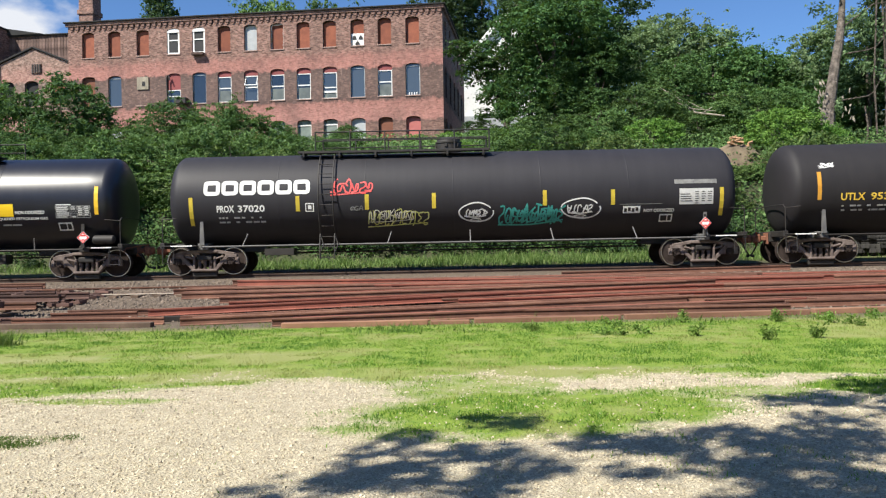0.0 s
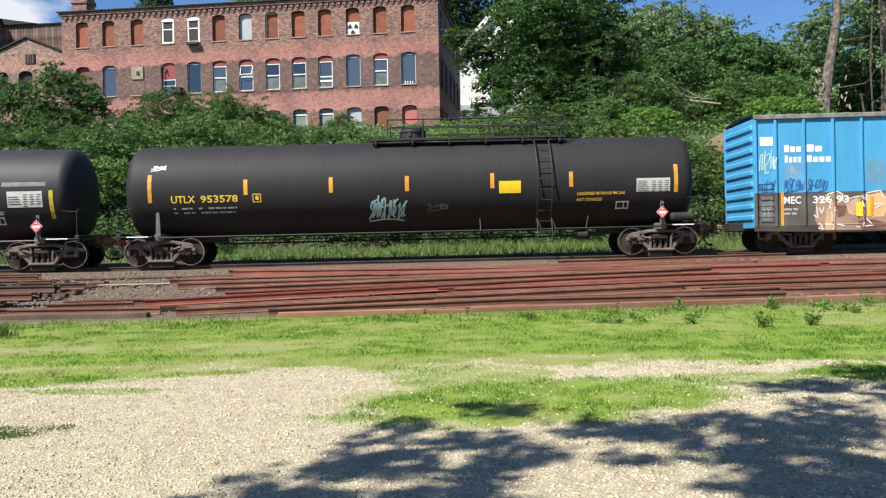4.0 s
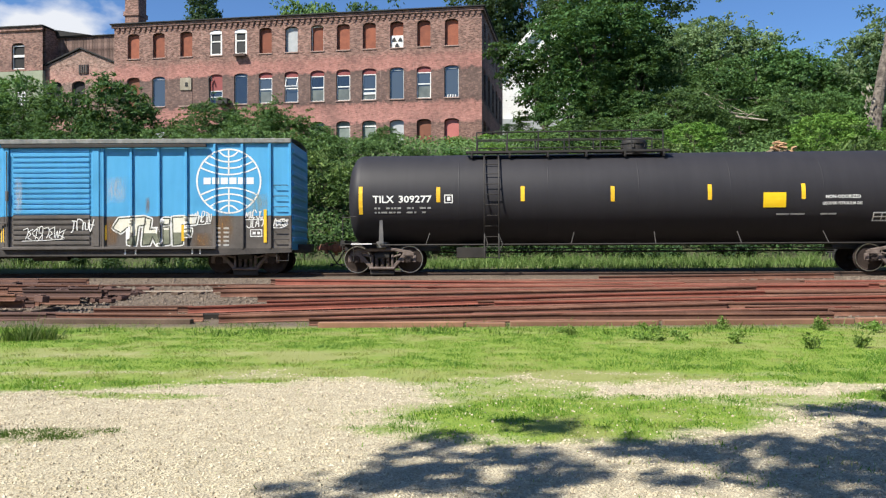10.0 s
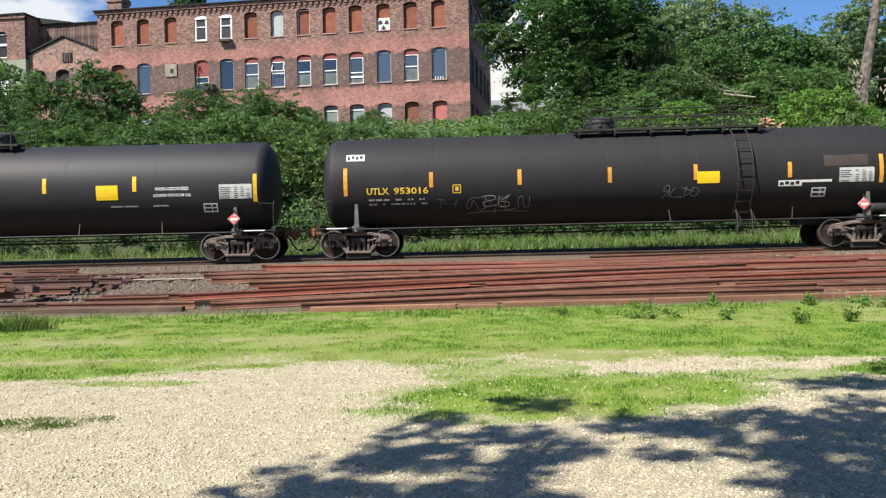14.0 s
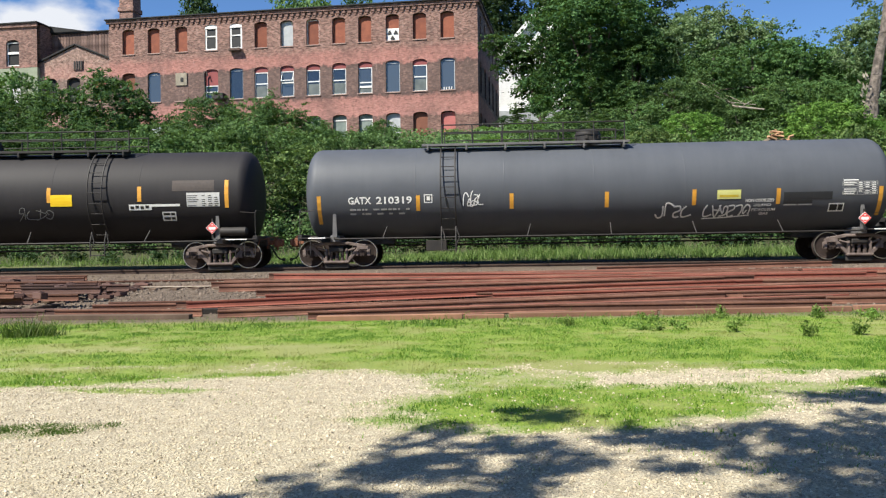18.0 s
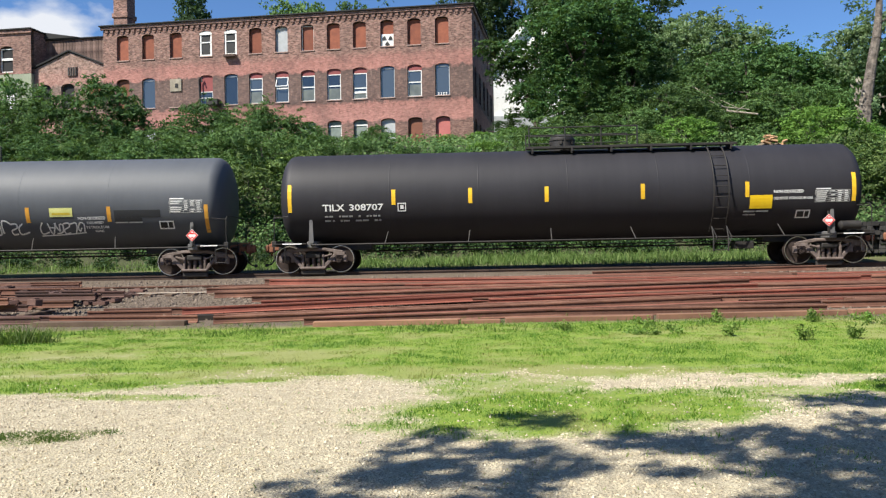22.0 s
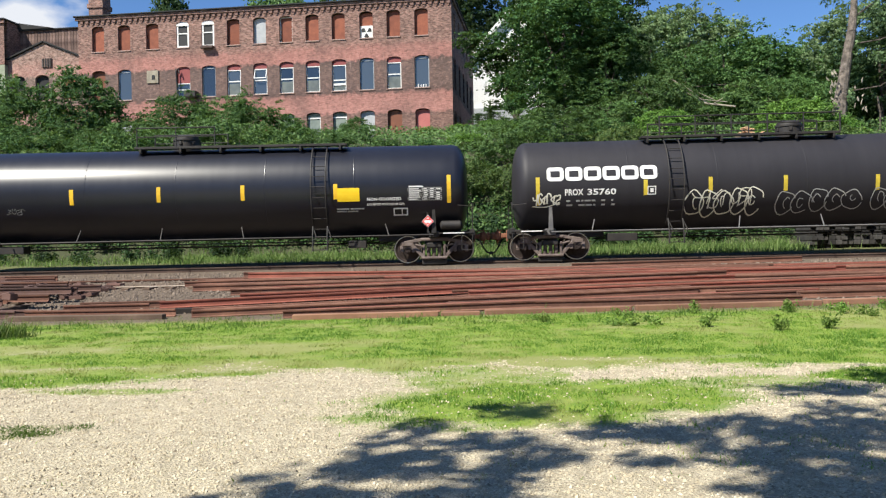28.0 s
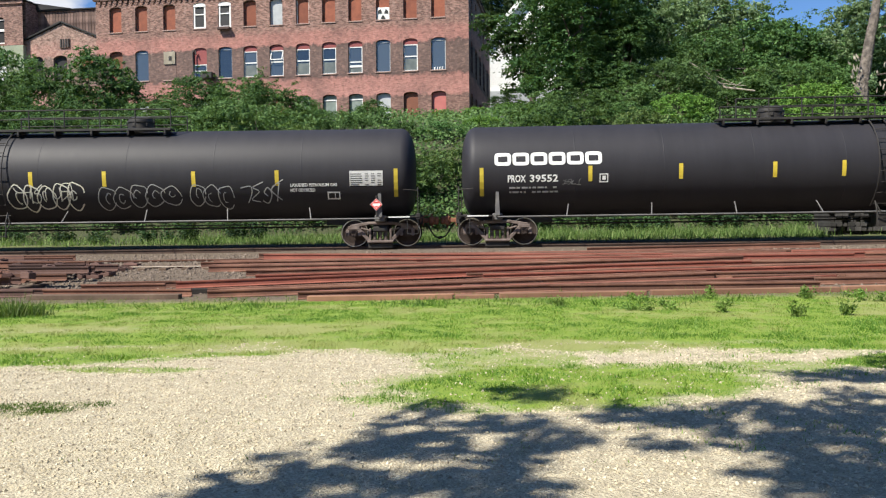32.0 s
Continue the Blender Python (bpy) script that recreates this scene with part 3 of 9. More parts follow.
class Build:
    """Vertices and faces of one mesh; each convex piece is turned outwards."""

    def __init__(self):
        self.v, self.f = [], []

    def piece(self, verts, faces, convex=True):
        k = len(self.v)
        if convex:
            c = sum((Vector(p) for p in verts), Vector()) / len(verts)
            turned = []
            for f in faces:
                a, b2, c2 = Vector(verts[f[0]]), Vector(verts[f[1]]), Vector(verts[f[2]])
                nn = (b2 - a).cross(c2 - a)
                mid = sum((Vector(verts[i]) for i in f), Vector()) / len(f)
                turned.append(f if nn.dot(mid - c) >= 0 else tuple(reversed(f)))
            faces = turned
        self.v.extend(tuple(p) for p in verts)
        self.f.extend(tuple(i + k for i in f) for f in faces)
        return self

    def box(self, x0, x1, y0, y1, z0, z1, b=0.0, m=None):
        lo, hi = (x0, y0, z0), (x1, y1, z1)
        if b <= 0:
            vs = [(hi[0] if i & 1 else lo[0], hi[1] if i & 2 else lo[1], hi[2] if i & 4 else lo[2]) for i in range(8)]
            fs = [(0, 1, 3, 2), (4, 5, 7, 6), (0, 1, 5, 4), (2, 3, 7, 6), (0, 2, 6, 4), (1, 3, 7, 5)]
        else:
            vs, at = [], {}
            for ax in range(3):
                for i in range(8):
                    p = []
                    for k in range(3):
                        s = i >> k & 1
                        e = hi[k] if s else lo[k]
                        p.append(e if k == ax else e + (-b if s else b))
                    at[ax, i] = len(vs)
                    vs.append(tuple(p))
            fs = []
            for ax in range(3):
                o = [k for k in range(3) if k != ax]
                for s in (0, 1):
                    q = [s << ax | i << o[0] | j << o[1] for i, j in ((0, 0), (1, 0), (1, 1), (0, 1))]
                    fs.append(tuple(at[ax, i] for i in q))
                for s in (0, 1):
                    for r in (0, 1):
                        i0 = s << o[0] | r << o[1]
                        i1 = i0 | 1 << ax
                        fs.append((at[o[0], i0], at[o[0], i1], at[o[1], i1], at[o[1], i0]))
            for i in range(8):
                fs.append((at[0, i], at[1, i], at[2, i]))
        if m is not None:
            vs = [m @ Vector(p) for p in vs]
        return self.piece(vs, fs)

    def rod(self, p, q, r, seg=8, r2=None, caps=True):
        p, q = Vector(p), Vector(q)
        d = (q - p).normalized()
        a = d.orthogonal().normalized()
        c = d.cross(a)
        r2 = r if r2 is None else r2
        vs = [p + (a * math.cos(t) + c * math.sin(t)) * r for t in (2 * math.pi * i / seg for i in range(seg))]
        vs += [q + (a * math.cos(t) + c * math.sin(t)) * r2 for t in (2 * math.pi * i / seg for i in range(seg))]
        fs = [(i, (i + 1) % seg, seg + (i + 1) % seg, seg + i) for i in range(seg)]
        if caps:
            fs += [tuple(range(seg)), tuple(range(seg, 2 * seg))]
        return self.piece(vs, fs)

    def tube(self, pts, r, seg=6):
        """A bent pipe through the points."""
        pts = [Vector(p) for p in pts]
        k = len(self.v)
        prev = None
        for i, p in enumerate(pts):
            d = (pts[min(i + 1, len(pts) - 1)] - pts[max(i - 1, 0)]).normalized()
            a = d.orthogonal().normalized() if prev is None else (prev - d * prev.dot(d)).normalized()
            prev = a
            c = d.cross(a)
            self.v.extend(tuple(p + (a * math.cos(t) + c * math.sin(t)) * r) for t in (2 * math.pi * j / seg for j in range(seg)))
        for i in range(len(pts) - 1):
            for j in range(seg):
                a0, a1 = k + i * seg + j, k + i * seg + (j + 1) % seg
                self.f.append((a0, a1, a1 + seg, a0 + seg))
        e = k + (len(pts) - 1) * seg
        self.f.append(tuple(reversed(range(k, k + seg))))
        self.f.append(tuple(range(e, e + seg)))
        return self

    def lathe(self, prof, axis="x", seg=48, at=(0, 0, 0), caps=True):
        """Turns (along, radius) pairs about an axis."""
        k = len(self.v)
        o = Vector(at)
        for s, r in prof:
            for j in range(seg):
                t = 2 * math.pi * j / seg
                c, d = r * math.cos(t), r * math.sin(t)
                self.v.append(tuple(o + Vector((s, c, d) if axis == "x" else (d, s, c) if axis == "y" else (c, d, s))))
        for i in range(len(prof) - 1):
            for j in range(seg):
                a0, a1 = k + i * seg + j, k + i * seg + (j + 1) % seg
                self.f.append((a0, a0 + seg, a1 + seg, a1))
        if caps and prof[0][1] > 1e-6:
            self.f.append(tuple(range(k, k + seg)))
        if caps and prof[-1][1] > 1e-6:
            e = k + (len(prof) - 1) * seg
            self.f.append(tuple(reversed(range(e, e + seg))))
        return self

    def prism(self, outline, y0, y1, m=None):
        """A flat outline of (x, z) pairs, thick from y0 to y1 (outline may be concave)."""
        k, nn = len(self.v), len(outline)
        area = sum(outline[i][0] * outline[(i + 1) % nn][1] - outline[(i + 1) % nn][0] * outline[i][1] for i in range(nn))
        if area < 0:
            outline = outline[::-1]
        vs = [(x, y0, z) for x, z in outline] + [(x, y1, z) for x, z in outline]
        if m is not None:
            vs = [tuple(m @ Vector(p)) for p in vs]
        self.v.extend(vs)
        self.f.append(tuple(range(k, k + nn)))
        self.f.append(tuple(reversed(range(k + nn, k + 2 * nn))))
        for i in range(nn):
            j = (i + 1) % nn
            self.f.append((k + j, k + i, k + nn + i, k + nn + j))
        return self


def mesh_of(name, bm, material, smooth=None):
    me = bpy.data.meshes.new(name)
    me.from_pydata(bm.v, [], bm.f)
    me.materials.append(material)
    if smooth is not None:
        me.shade_smooth()
        me.set_sharp_from_angle(angle=radians(smooth))
    me.update()
    return me


def part(name, bm, material, parent=None, label="", smooth=None):
    """One mesh object, under a thing or under a part."""
    ob = new(name, bm if isinstance(bm, bpy.types.Mesh) else mesh_of(name, bm, material, smooth))
    ob.parent = parent
    return tagged(ob, label)


def thing(name, label, category, m=None, group="", kind=""):
    ob = new(name)
    if m is not None:
        ob.matrix_basis = m
    return tagged(ob, label, category, group, kind)


# ---------------------------------------------------------------- the railway's line and the lie of the land
GRADE, RAIL_Z, TRACK_Y = 0.00507, 0.92, 28.56
TURN = radians(0.15)


def bend(q):
    """How far the track curves towards the car park at q metres along it."""
    return -0.00195 * (30 * math.tanh(q / 30)) ** 2


def climb(q):
    return GRADE * 55 * math.tanh(q / 55)


def track_at(q, side=0.0, up=0.0):
    n0 = TRACK_Y + bend(q) + side
    return Vector((q * math.cos(TURN) - n0 * math.sin(TURN), q * math.sin(TURN) + n0 * math.cos(TURN), RAIL_Z + climb(q) + up))


def smooth_step(a, b, v):
    t = min(1.0, max(0.0, (v - a) / (b - a)))
    return t * t * (3 - 2 * t)


PROFILE = ((-400, 0.0), (17.4, 0.0), (18.2, 0.04), (26.4, 0.70), (27.0, 0.765), (27.6, 0.83), (27.85, 0.745), (30.2, 0.74), (31.0, 0.90), (31.9, 1.01), (33.4, 1.09), (34.6, 1.22), (37.0, 3.4), (40.0, 5.4), (46, 7.2), (56, 8.8), (62, 9.4), (80, 9.9), (110, 16), (200, 34), (420, 60))


def land(x, y):
    """Height of the ground."""
    v = y - bend(x) * smooth_step(12, 18, y) * (1 - smooth_step(34, 60, y)) - 0.0026 * x * smooth_step(12, 18, y)
    z = 0.0
    for (a, za), (b, zb) in zip(PROFILE, PROFILE[1:]):
        if a <= v <= b:
            z = za + (zb - za) * (v - a) / (b - a)
            break
    else:
        z = PROFILE[-1][1]
    z += climb(x) * smooth_step(11, 19, y)
    if y > 34:
        z += 0.45 * noise.noise((x * 0.16, y * 0.16, 3.0)) * smooth_step(34, 38, y)
    if y < 17:
        z += 0.02 * noise.noise((x * 0.7, y * 0.7, 0.0))
    return z


def turf_at(x, y):
    """1 on grass, 0 on bare gravel, in between along ragged borders."""
    w = 0.45 * noise.noise((x * 0.9, y * 1.3, 5.0)) + 0.30 * noise.noise((x * 2.7, y * 3.7, 9.0))
    border = 10.25 if x > -2.2 else max(9.0, 10.25 + 0.35 * (x + 2.2))
    g = smooth_step(-0.5, 0.5, y - border + w)
    thin = 0.5 + 0.5 * noise.noise((x * 0.55, y * 1.6, 13.0))
    g *= 1 - 0.45 * smooth_step(0.45, 0.85, thin) * smooth_step(13.5, 11.0, y)
    # tufted islands in the gravel
    e = ((x - 0.95) / 2.1) ** 2 + ((y - 8.05 - 0.12 * x) / 1.25) ** 2
    g = max(g, smooth_step(1.35, 0.25, e + 1.1 * w))
    g = max(g, 0.62 * smooth_step(1.3, 0.4, ((x - 0.3) / 1.2) ** 2 + ((y - 9.6) / 0.9) ** 2 + w))
    g = max(g, 0.55 * smooth_step(1.4, 0.3, ((x - 3.0) / 1.5) ** 2 + ((y - 9.0) / 0.55) ** 2 + w))
    g = max(g, smooth_step(1.3, 0.5, ((x - 5.6) / 1.5) ** 2 + ((y - 9.3) / 0.75) ** 2 + w))
    g = max(g, 0.30 * smooth_step(1.5, 0.4, ((x + 4.0) / 0.62) ** 2 + ((y - 7.02 - 0.25 * (x + 3.95)) / 0.36) ** 2 + 0.8 * w))
    g = max(g, 0.6 * smooth_step(1.4, 0.4, ((x + 3.9) / 0.9) ** 2 + ((y - 9.0) / 0.18) ** 2 + w))
    # worn wheel lines
    if x < -1:
        g *= 1 - 0.26 * smooth_step(0.0, 0.6, 0.62 - abs(y - 12.75 - 0.12 * (x + 4.5) + 0.5 * w)) * smooth_step(-1, -3, x)
        g *= 1 - 0.45 * smooth_step(0.0, 0.5, 0.45 - abs(y - 10.75 - 0.05 * (x + 5) + 0.4 * w)) * smooth_step(-3, -4.5, x)
    return g


def lush_at(x, y):
    """1 where the grass is deep green, 0 where it is thin and straw-coloured."""
    v = 0.62 + 0.50 * noise.noise((x * 0.55, y * 0.80, 21.0)) + 0.34 * noise.noise((x * 1.9, y * 2.3, 23.0)) + 0.20 * noise.noise((x * 5.0, y * 5.0, 27.0))
    v += 0.16 * smooth_step(-1.0, 3.0, x) * smooth_step(10.5, 12.0, y) * smooth_step(14.0, 12.5, y)
    v -= 0.22 * smooth_step(0.5, 4.0, x) * smooth_step(12.4, 13.6, y) * (0.6 + 0.8 * noise.noise((x * 0.5, y * 0.8, 31.0)))
    # a worn strip across the near grass
    v -= 0.28 * smooth_step(1.1, 0.1, abs(y - 12.9 - 0.07 * x + 0.5 * noise.noise((x * 0.6, 3.0, 3.0)))) * smooth_step(1.2, -1.5, x)
    v -= 0.45 * smooth_step(0.8, 0.1, abs(y - 10.7)) * smooth_step(4.5, 2.0, abs(x + 0.5))
    v -= 0.35 * smooth_step(16.6, 17.8, y) * smooth_step(2.0, -3.0, x)
    v -= 0.06 * smooth_step(1.0, -4.0, x)
    return min(1.0, max(0.0, v))


def ground_sheet():
    xs = sorted(set([round(-9 + 0.13 * i, 3) for i in range(int(20 / 0.13) + 1)] + [-600, -350, -220, -150, -100, -70, -50, -40, -32, -27, -22, -18, -15, -12, -10.5] + [12, 13.5, 15, 17, 20, 24, 28, 33, 40, 50, 70, 100, 150, 220, 350, 600]))
    ys = sorted(set([-500, -250, -120, -60, -30, -15, -6, -2, 1, 3, 4] + [round(4.6 + 0.13 * i, 3) for i in range(int(13.4 / 0.13))] + [18.2, 18.6, 19.5, 21, 22.5, 24, 25.2, 26.4, 27, 27.6, 27.85, 28.2, 29, 30, 31.2, 32.2, 33.4, 34, 34.6, 35.4, 36.2, 37, 38, 39, 40, 42, 44, 46, 49, 52, 56, 59, 62, 66, 72, 80, 95, 110, 140, 200, 300, 420, 600]))
    bm = Build()
    bm.v = [(x, y, land(x, y)) for y in ys for x in xs]
    nx = len(xs)
    bm.f = [(j * nx + i, j * nx + i + 1, (j + 1) * nx + i + 1, (j + 1) * nx + i) for j in range(len(ys) - 1) for i in range(nx - 1)]
    me = mesh_of("ground", bm, GROUND, 60)
    col = me.color_attributes.new("cover", "FLOAT_COLOR", "POINT")
    vals = []
    for y in ys:
        for x in xs:
            stone = smooth_step(17.2, 17.9, y - bend(x)) * smooth_step(32.2, 31.2, y - bend(x))
            soil = smooth_step(31.4, 32.4, y - bend(x))
            # the strip that takes the painted train shade
            in_train_shade = 27.75 < y - bend(x) < 32.0
            vals.extend((turf_at(x, y) if 0 < y < 19 else (0.0 if y <= 0 else 1.0), stone, soil, -1.0 if in_train_shade else lush_at(x, y)))
    col.data.foreach_set("color", vals)
    ob = new("ground", me)
    return tagged(ob, "pale gravel car park with grass, ballast and a wooded bank", "ground", kind="structure")


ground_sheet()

# ---------------------------------------------------------------- lettering, made while the scene is still small
GLYPHS = {}


def write_out(body):
    cu = bpy.data.curves.new("words", "FONT")
    cu.body, cu.resolution_u, cu.offset = body, 2, 0.022
    ob = bpy.data.objects.new("words", cu)
    scene.collection.objects.link(ob)
    me = bpy.data.meshes.new_from_object(ob.evaluated_get(bpy.context.evaluated_depsgraph_get()))
    vs = [(v.co.x, v.co.y) for v in me.vertices]
    x0, x1 = min(v[0] for v in vs), max(v[0] for v in vs)
    y0, y1 = min(v[1] for v in vs), max(v[1] for v in vs)
    GLYPHS[body] = [((x - x0) / (x1 - x0), (y - y0) / (y1 - y0)) for x, y in vs], [tuple(p.vertices) for p in me.polygons]
    bpy.data.objects.remove(ob)
    bpy.data.meshes.remove(me)
    bpy.data.curves.remove(cu)


for words in ("37020", "953578", "309277", "953016", "210319", "308707", "305803", "35760", "39552", "326 93", "NON-ODORIZED", "NOT ODORIZED",
              "LIQUEFIED PETROLEUM GAS", "PROX", "UTLX", "TILX", "GATX", "MEC", "LIQUEFIED", "PETROLEUM", "GAS"):
    write_out(words)

# ---------------------------------------------------------------- tank cars
AXIS_Z, RADIUS = 2.51, 1.56
SHARED = {}


def shared(key, make, material, smooth=None):
    """Meshes that several cars have in common are made once."""
    if key not in SHARED:
        SHARED[key] = mesh_of(key, make(Build()) or None, material, smooth)
    return SHARED[key]


def on_tank(x, z, off=0.006):
    t = math.asin(max(-0.999, min(0.999, (z - AXIS_Z) / RADIUS)))
    return (x, -(RADIUS + off) * math.cos(t), AXIS_Z + (RADIUS + off) * math.sin(t))


def on_box(x, z, off=0.0):
    return (x, -1.536 - off, z)


def patch(put, x0, x1, z0, z1, off=0.006, rows=4):
    bm = Build()
    for i in range(rows + 1):
        z = z0 + (z1 - z0) * i / rows
        bm.v += [put(x0, z, off), put(x1, z, off)]
    bm.f = [(2 * i, 2 * i + 1, 2 * i + 3, 2 * i + 2) for i in range(rows)]
    return bm


def bars(put, rects, off=0.008):
    bm = Build()
    for x0, x1, z0, z1 in rects:
        k = len(bm.v)
        bm.v += [put(x0, z0, off), put(x1, z0, off), put(x1, z1, off), put(x0, z1, off)]
        bm.f.append((k, k + 1, k + 2, k + 3))
    return bm


def words_on(put, body, x0, x1, z0, z1, off=0.009):
    vs, fs = GLYPHS[body]
    bm = Build()
    bm.v = [put(x0 + (x1 - x0) * a, z0 + (z1 - z0) * c, off) for a, c in vs]
    bm.f = list(fs)
    return bm


def ribbon(bm, put, pts, w, off=0.010, closed=False):
    """A painted stroke along (x, z) points."""
    n0 = len(pts)
    k = len(bm.v)
    for i, (x, z) in enumerate(pts):
        a, c = (pts[i - 1], pts[(i + 1) % n0]) if closed else (pts[max(i - 1, 0)], pts[min(i + 1, n0 - 1)])
        dx, dz = c[0] - a[0], c[1] - a[1]
        d = math.hypot(dx, dz) or 1.0
        bm.v += [put(x - dz / d * w / 2, z + dx / d * w / 2, off), put(x + dz / d * w / 2, z - dx / d * w / 2, off)]
    for i in range(n0 if closed else n0 - 1):
        j = (i + 1) % n0
        bm.f.append((k + 2 * i, k + 2 * i + 1, k + 2 * j + 1, k + 2 * j))


def curl(rng, cx, cz, rx, rz, a0=0.0, a1=2 * math.pi, n0=18, wob=0.12):
    ph = rng.random() * 6
    return [(cx + rx * math.cos(t) * (1 + wob * math.sin(2 * t + ph)), cz + rz * math.sin(t) * (1 + wob * math.cos(3 * t + ph))) for t in (a0 + (a1 - a0) * i / (n0 - 1) for i in range(n0))]


def bubble_letters(put, seed, x0, x1, z0, z1, count, w=0.035):
    """Fat rounded outlines in a row, with small inner strokes."""
    rng, bm = random.Random(seed), Build()
    step = (x1 - x0) / count
    for i in range(count):
        cx, h = x0 + step * (i + 0.5), (z1 - z0) * (0.42 + 0.10 * rng.random())
        cz = (z0 + z1) / 2 + rng.uniform(-0.05, 0.08) * (z1 - z0)
        ribbon(bm, put, curl(rng, cx, cz, step * 0.60, h, rng.uniform(-0.4, 0.6), rng.uniform(5.4, 6.4)), w)
        if rng.random() < 0.8:
            ribbon(bm, put, curl(rng, cx + rng.uniform(-0.08, 0.08), cz + rng.uniform(-0.05, 0.1), step * 0.2, h * rng.uniform(0.25, 0.5), rng.uniform(0, 2), rng.uniform(4, 6.2), 10), w * 0.9)
        else:
            ribbon(bm, put, [(cx - 0.02, cz - h * 0.4), (cx, cz), (cx + 0.04, cz + h * 0.45)], w)
    return bm


STROKES = (
    (((0.9, 0.9), (0.3, 1.0), (0.15, 0.65), (0.8, 0.4), (0.7, 0.05), (0.05, 0.1)),),
    (((0.1, 0.0), (0.2, 0.95), (0.75, 1.0), (0.8, 0.6), (0.25, 0.5), (0.9, -0.1)),),
    (((0.0, 0.0), (0.45, 1.05), (0.85, 0.0)), ((0.1, 0.35), (0.95, 0.5))),
    (((0.15, 1.0), (0.05, 0.15), (0.5, 0.0), (0.95, 0.3)),),
    (((0.05, 0.9), (0.2, 0.1), (0.5, 0.75), (0.75, 0.1), (1.0, 1.1)),),
    (((0.5, 0.5), (0.85, 0.75), (0.5, 1.0), (0.1, 0.6), (0.35, 0.05), (0.9, 0.2)),),
    (((0.0, 0.95), (0.95, 1.05)), ((0.5, 1.0), (0.45, 0.2), (0.75, -0.1))),
)


def flowing(pts, n0=4):
    """A soft curve through the points."""
    out = []
    for i in range(len(pts) - 1):
        p0, p1, p2, p3 = pts[max(i - 1, 0)], pts[i], pts[i + 1], pts[min(i + 2, len(pts) - 1)]
        for k in range(n0):
            t = k / n0
            out.append(tuple(0.5 * (2 * p1[m] + (p2[m] - p0[m]) * t + (2 * p0[m] - 5 * p1[m] + 4 * p2[m] - p3[m]) * t * t + (3 * p1[m] - p0[m] - 3 * p2[m] + p3[m]) * t ** 3) for m in (0, 1)))
    return out + [pts[-1]]


def tag_strokes(seed, x0, x1, z0, z1, count, lean=0.12):
    """Hooks, loops and bars in a row, as a spray can leaves them."""
    rng, out = random.Random(seed), []
    step, h = (x1 - x0) / count, z1 - z0
    for i in range(count):
        up, tall, wide = rng.uniform(-0.06, 0.06) * h, rng.uniform(0.78, 1.05), step * rng.uniform(0.85, 1.2)
        turn = rng.randint(0, 3)
        for line in rng.choice(STROKES):
            # turned and mirrored, so that no letters come out
            line = [((a, 1 - c), (1 - a, c), (c, a), (1 - c, 1 - a))[turn] for a, c in line]
            out.append(flowing([(x0 + step * i + wide * a + lean * h * c + rng.uniform(-0.06, 0.06) * step, z0 + up + h * tall * c + rng.uniform(-0.05, 0.05) * h) for a, c in line]))
    return out


def scrawl(put, seed, x0, x1, z0, z1, count, w=0.03):
    """A quick tag."""
    bm = Build()
    for line in tag_strokes(seed, x0, x1, z0, z1, count):
        ribbon(bm, put, line, w)
    rng = random.Random(seed)
    if count > 4:
        ribbon(bm, put, flowing([(x0, z0 - 0.05), ((x0 + x1) / 2, z0 + rng.uniform(-0.08, 0.02)), (x1, z0 + rng.uniform(-0.04, 0.08))]), w * 0.8)
    return bm


def oval_tag(put, seed, x0, x1, z0, z1):
    rng, bm = random.Random(seed), Build()
    cx, cz, rx, rz = (x0 + x1) / 2, (z0 + z1) / 2, (x1 - x0) / 2, (z1 - z0) / 2
    ribbon(bm, put, curl(rng, cx, cz, rx, rz, 0.5, 6.5, 40, 0.05), 0.045)
    for line in tag_strokes(seed, cx - rx * 0.74, cx + rx * 0.62, cz - rz * 0.36, cz + rz * 0.42, 5):
        ribbon(bm, put, line, 0.040)
    ribbon(bm, put, flowing([(cx - rx * 0.65, cz - rz * 0.42), (cx, cz - rz * 0.5), (cx + rx * 0.6, cz - rz * 0.35)]), 0.04)
    ribbon(bm, put, curl(rng, cx - 0.02, cz - rz * 0.78, rx * 0.3, rz * 0.12, 0, 5.5, 12), 0.03)
    return bm


def wheelset_mesh(bm):
    bm.rod((0, -1.16, 0), (0, 1.16, 0), 0.085, 14)
    for s in (-1, 1):
        prof = [(0.0, 0.10), (0.02, 0.10), (0.03, 0.14), (0.045, 0.36), (0.015, 0.40), (0.012, 0.452), (0.03, 0.457), (0.115, 0.461), (0.122, 0.478), (0.140, 0.482), (0.150, 0.40), (0.115, 0.36), (0.10, 0.15), (0.15, 0.13), (0.15, 0.09)]
        bm.lathe([(s * (-0.82 + a) if s > 0 else (-0.82 + a), r) for a, r in prof] if s < 0 else [(0.82 - a, r) for a, r in prof], "y", 36)
        bm.rod((0, s * 1.02, 0), (0, s * 1.13, 0), 0.135, 16)
        bm.rod((0, s * 1.13, 0), (0, s * 1.175, 0), 0.10, 16)
        for k in range(3):
            t = 2 * math.pi * k / 3
            bm.rod((0.055 * math.cos(t), s * 1.17, 0.055 * math.sin(t)), (0.055 * math.cos(t), s * 1.20, 0.055 * math.sin(t)), 0.02, 6)
    return bm


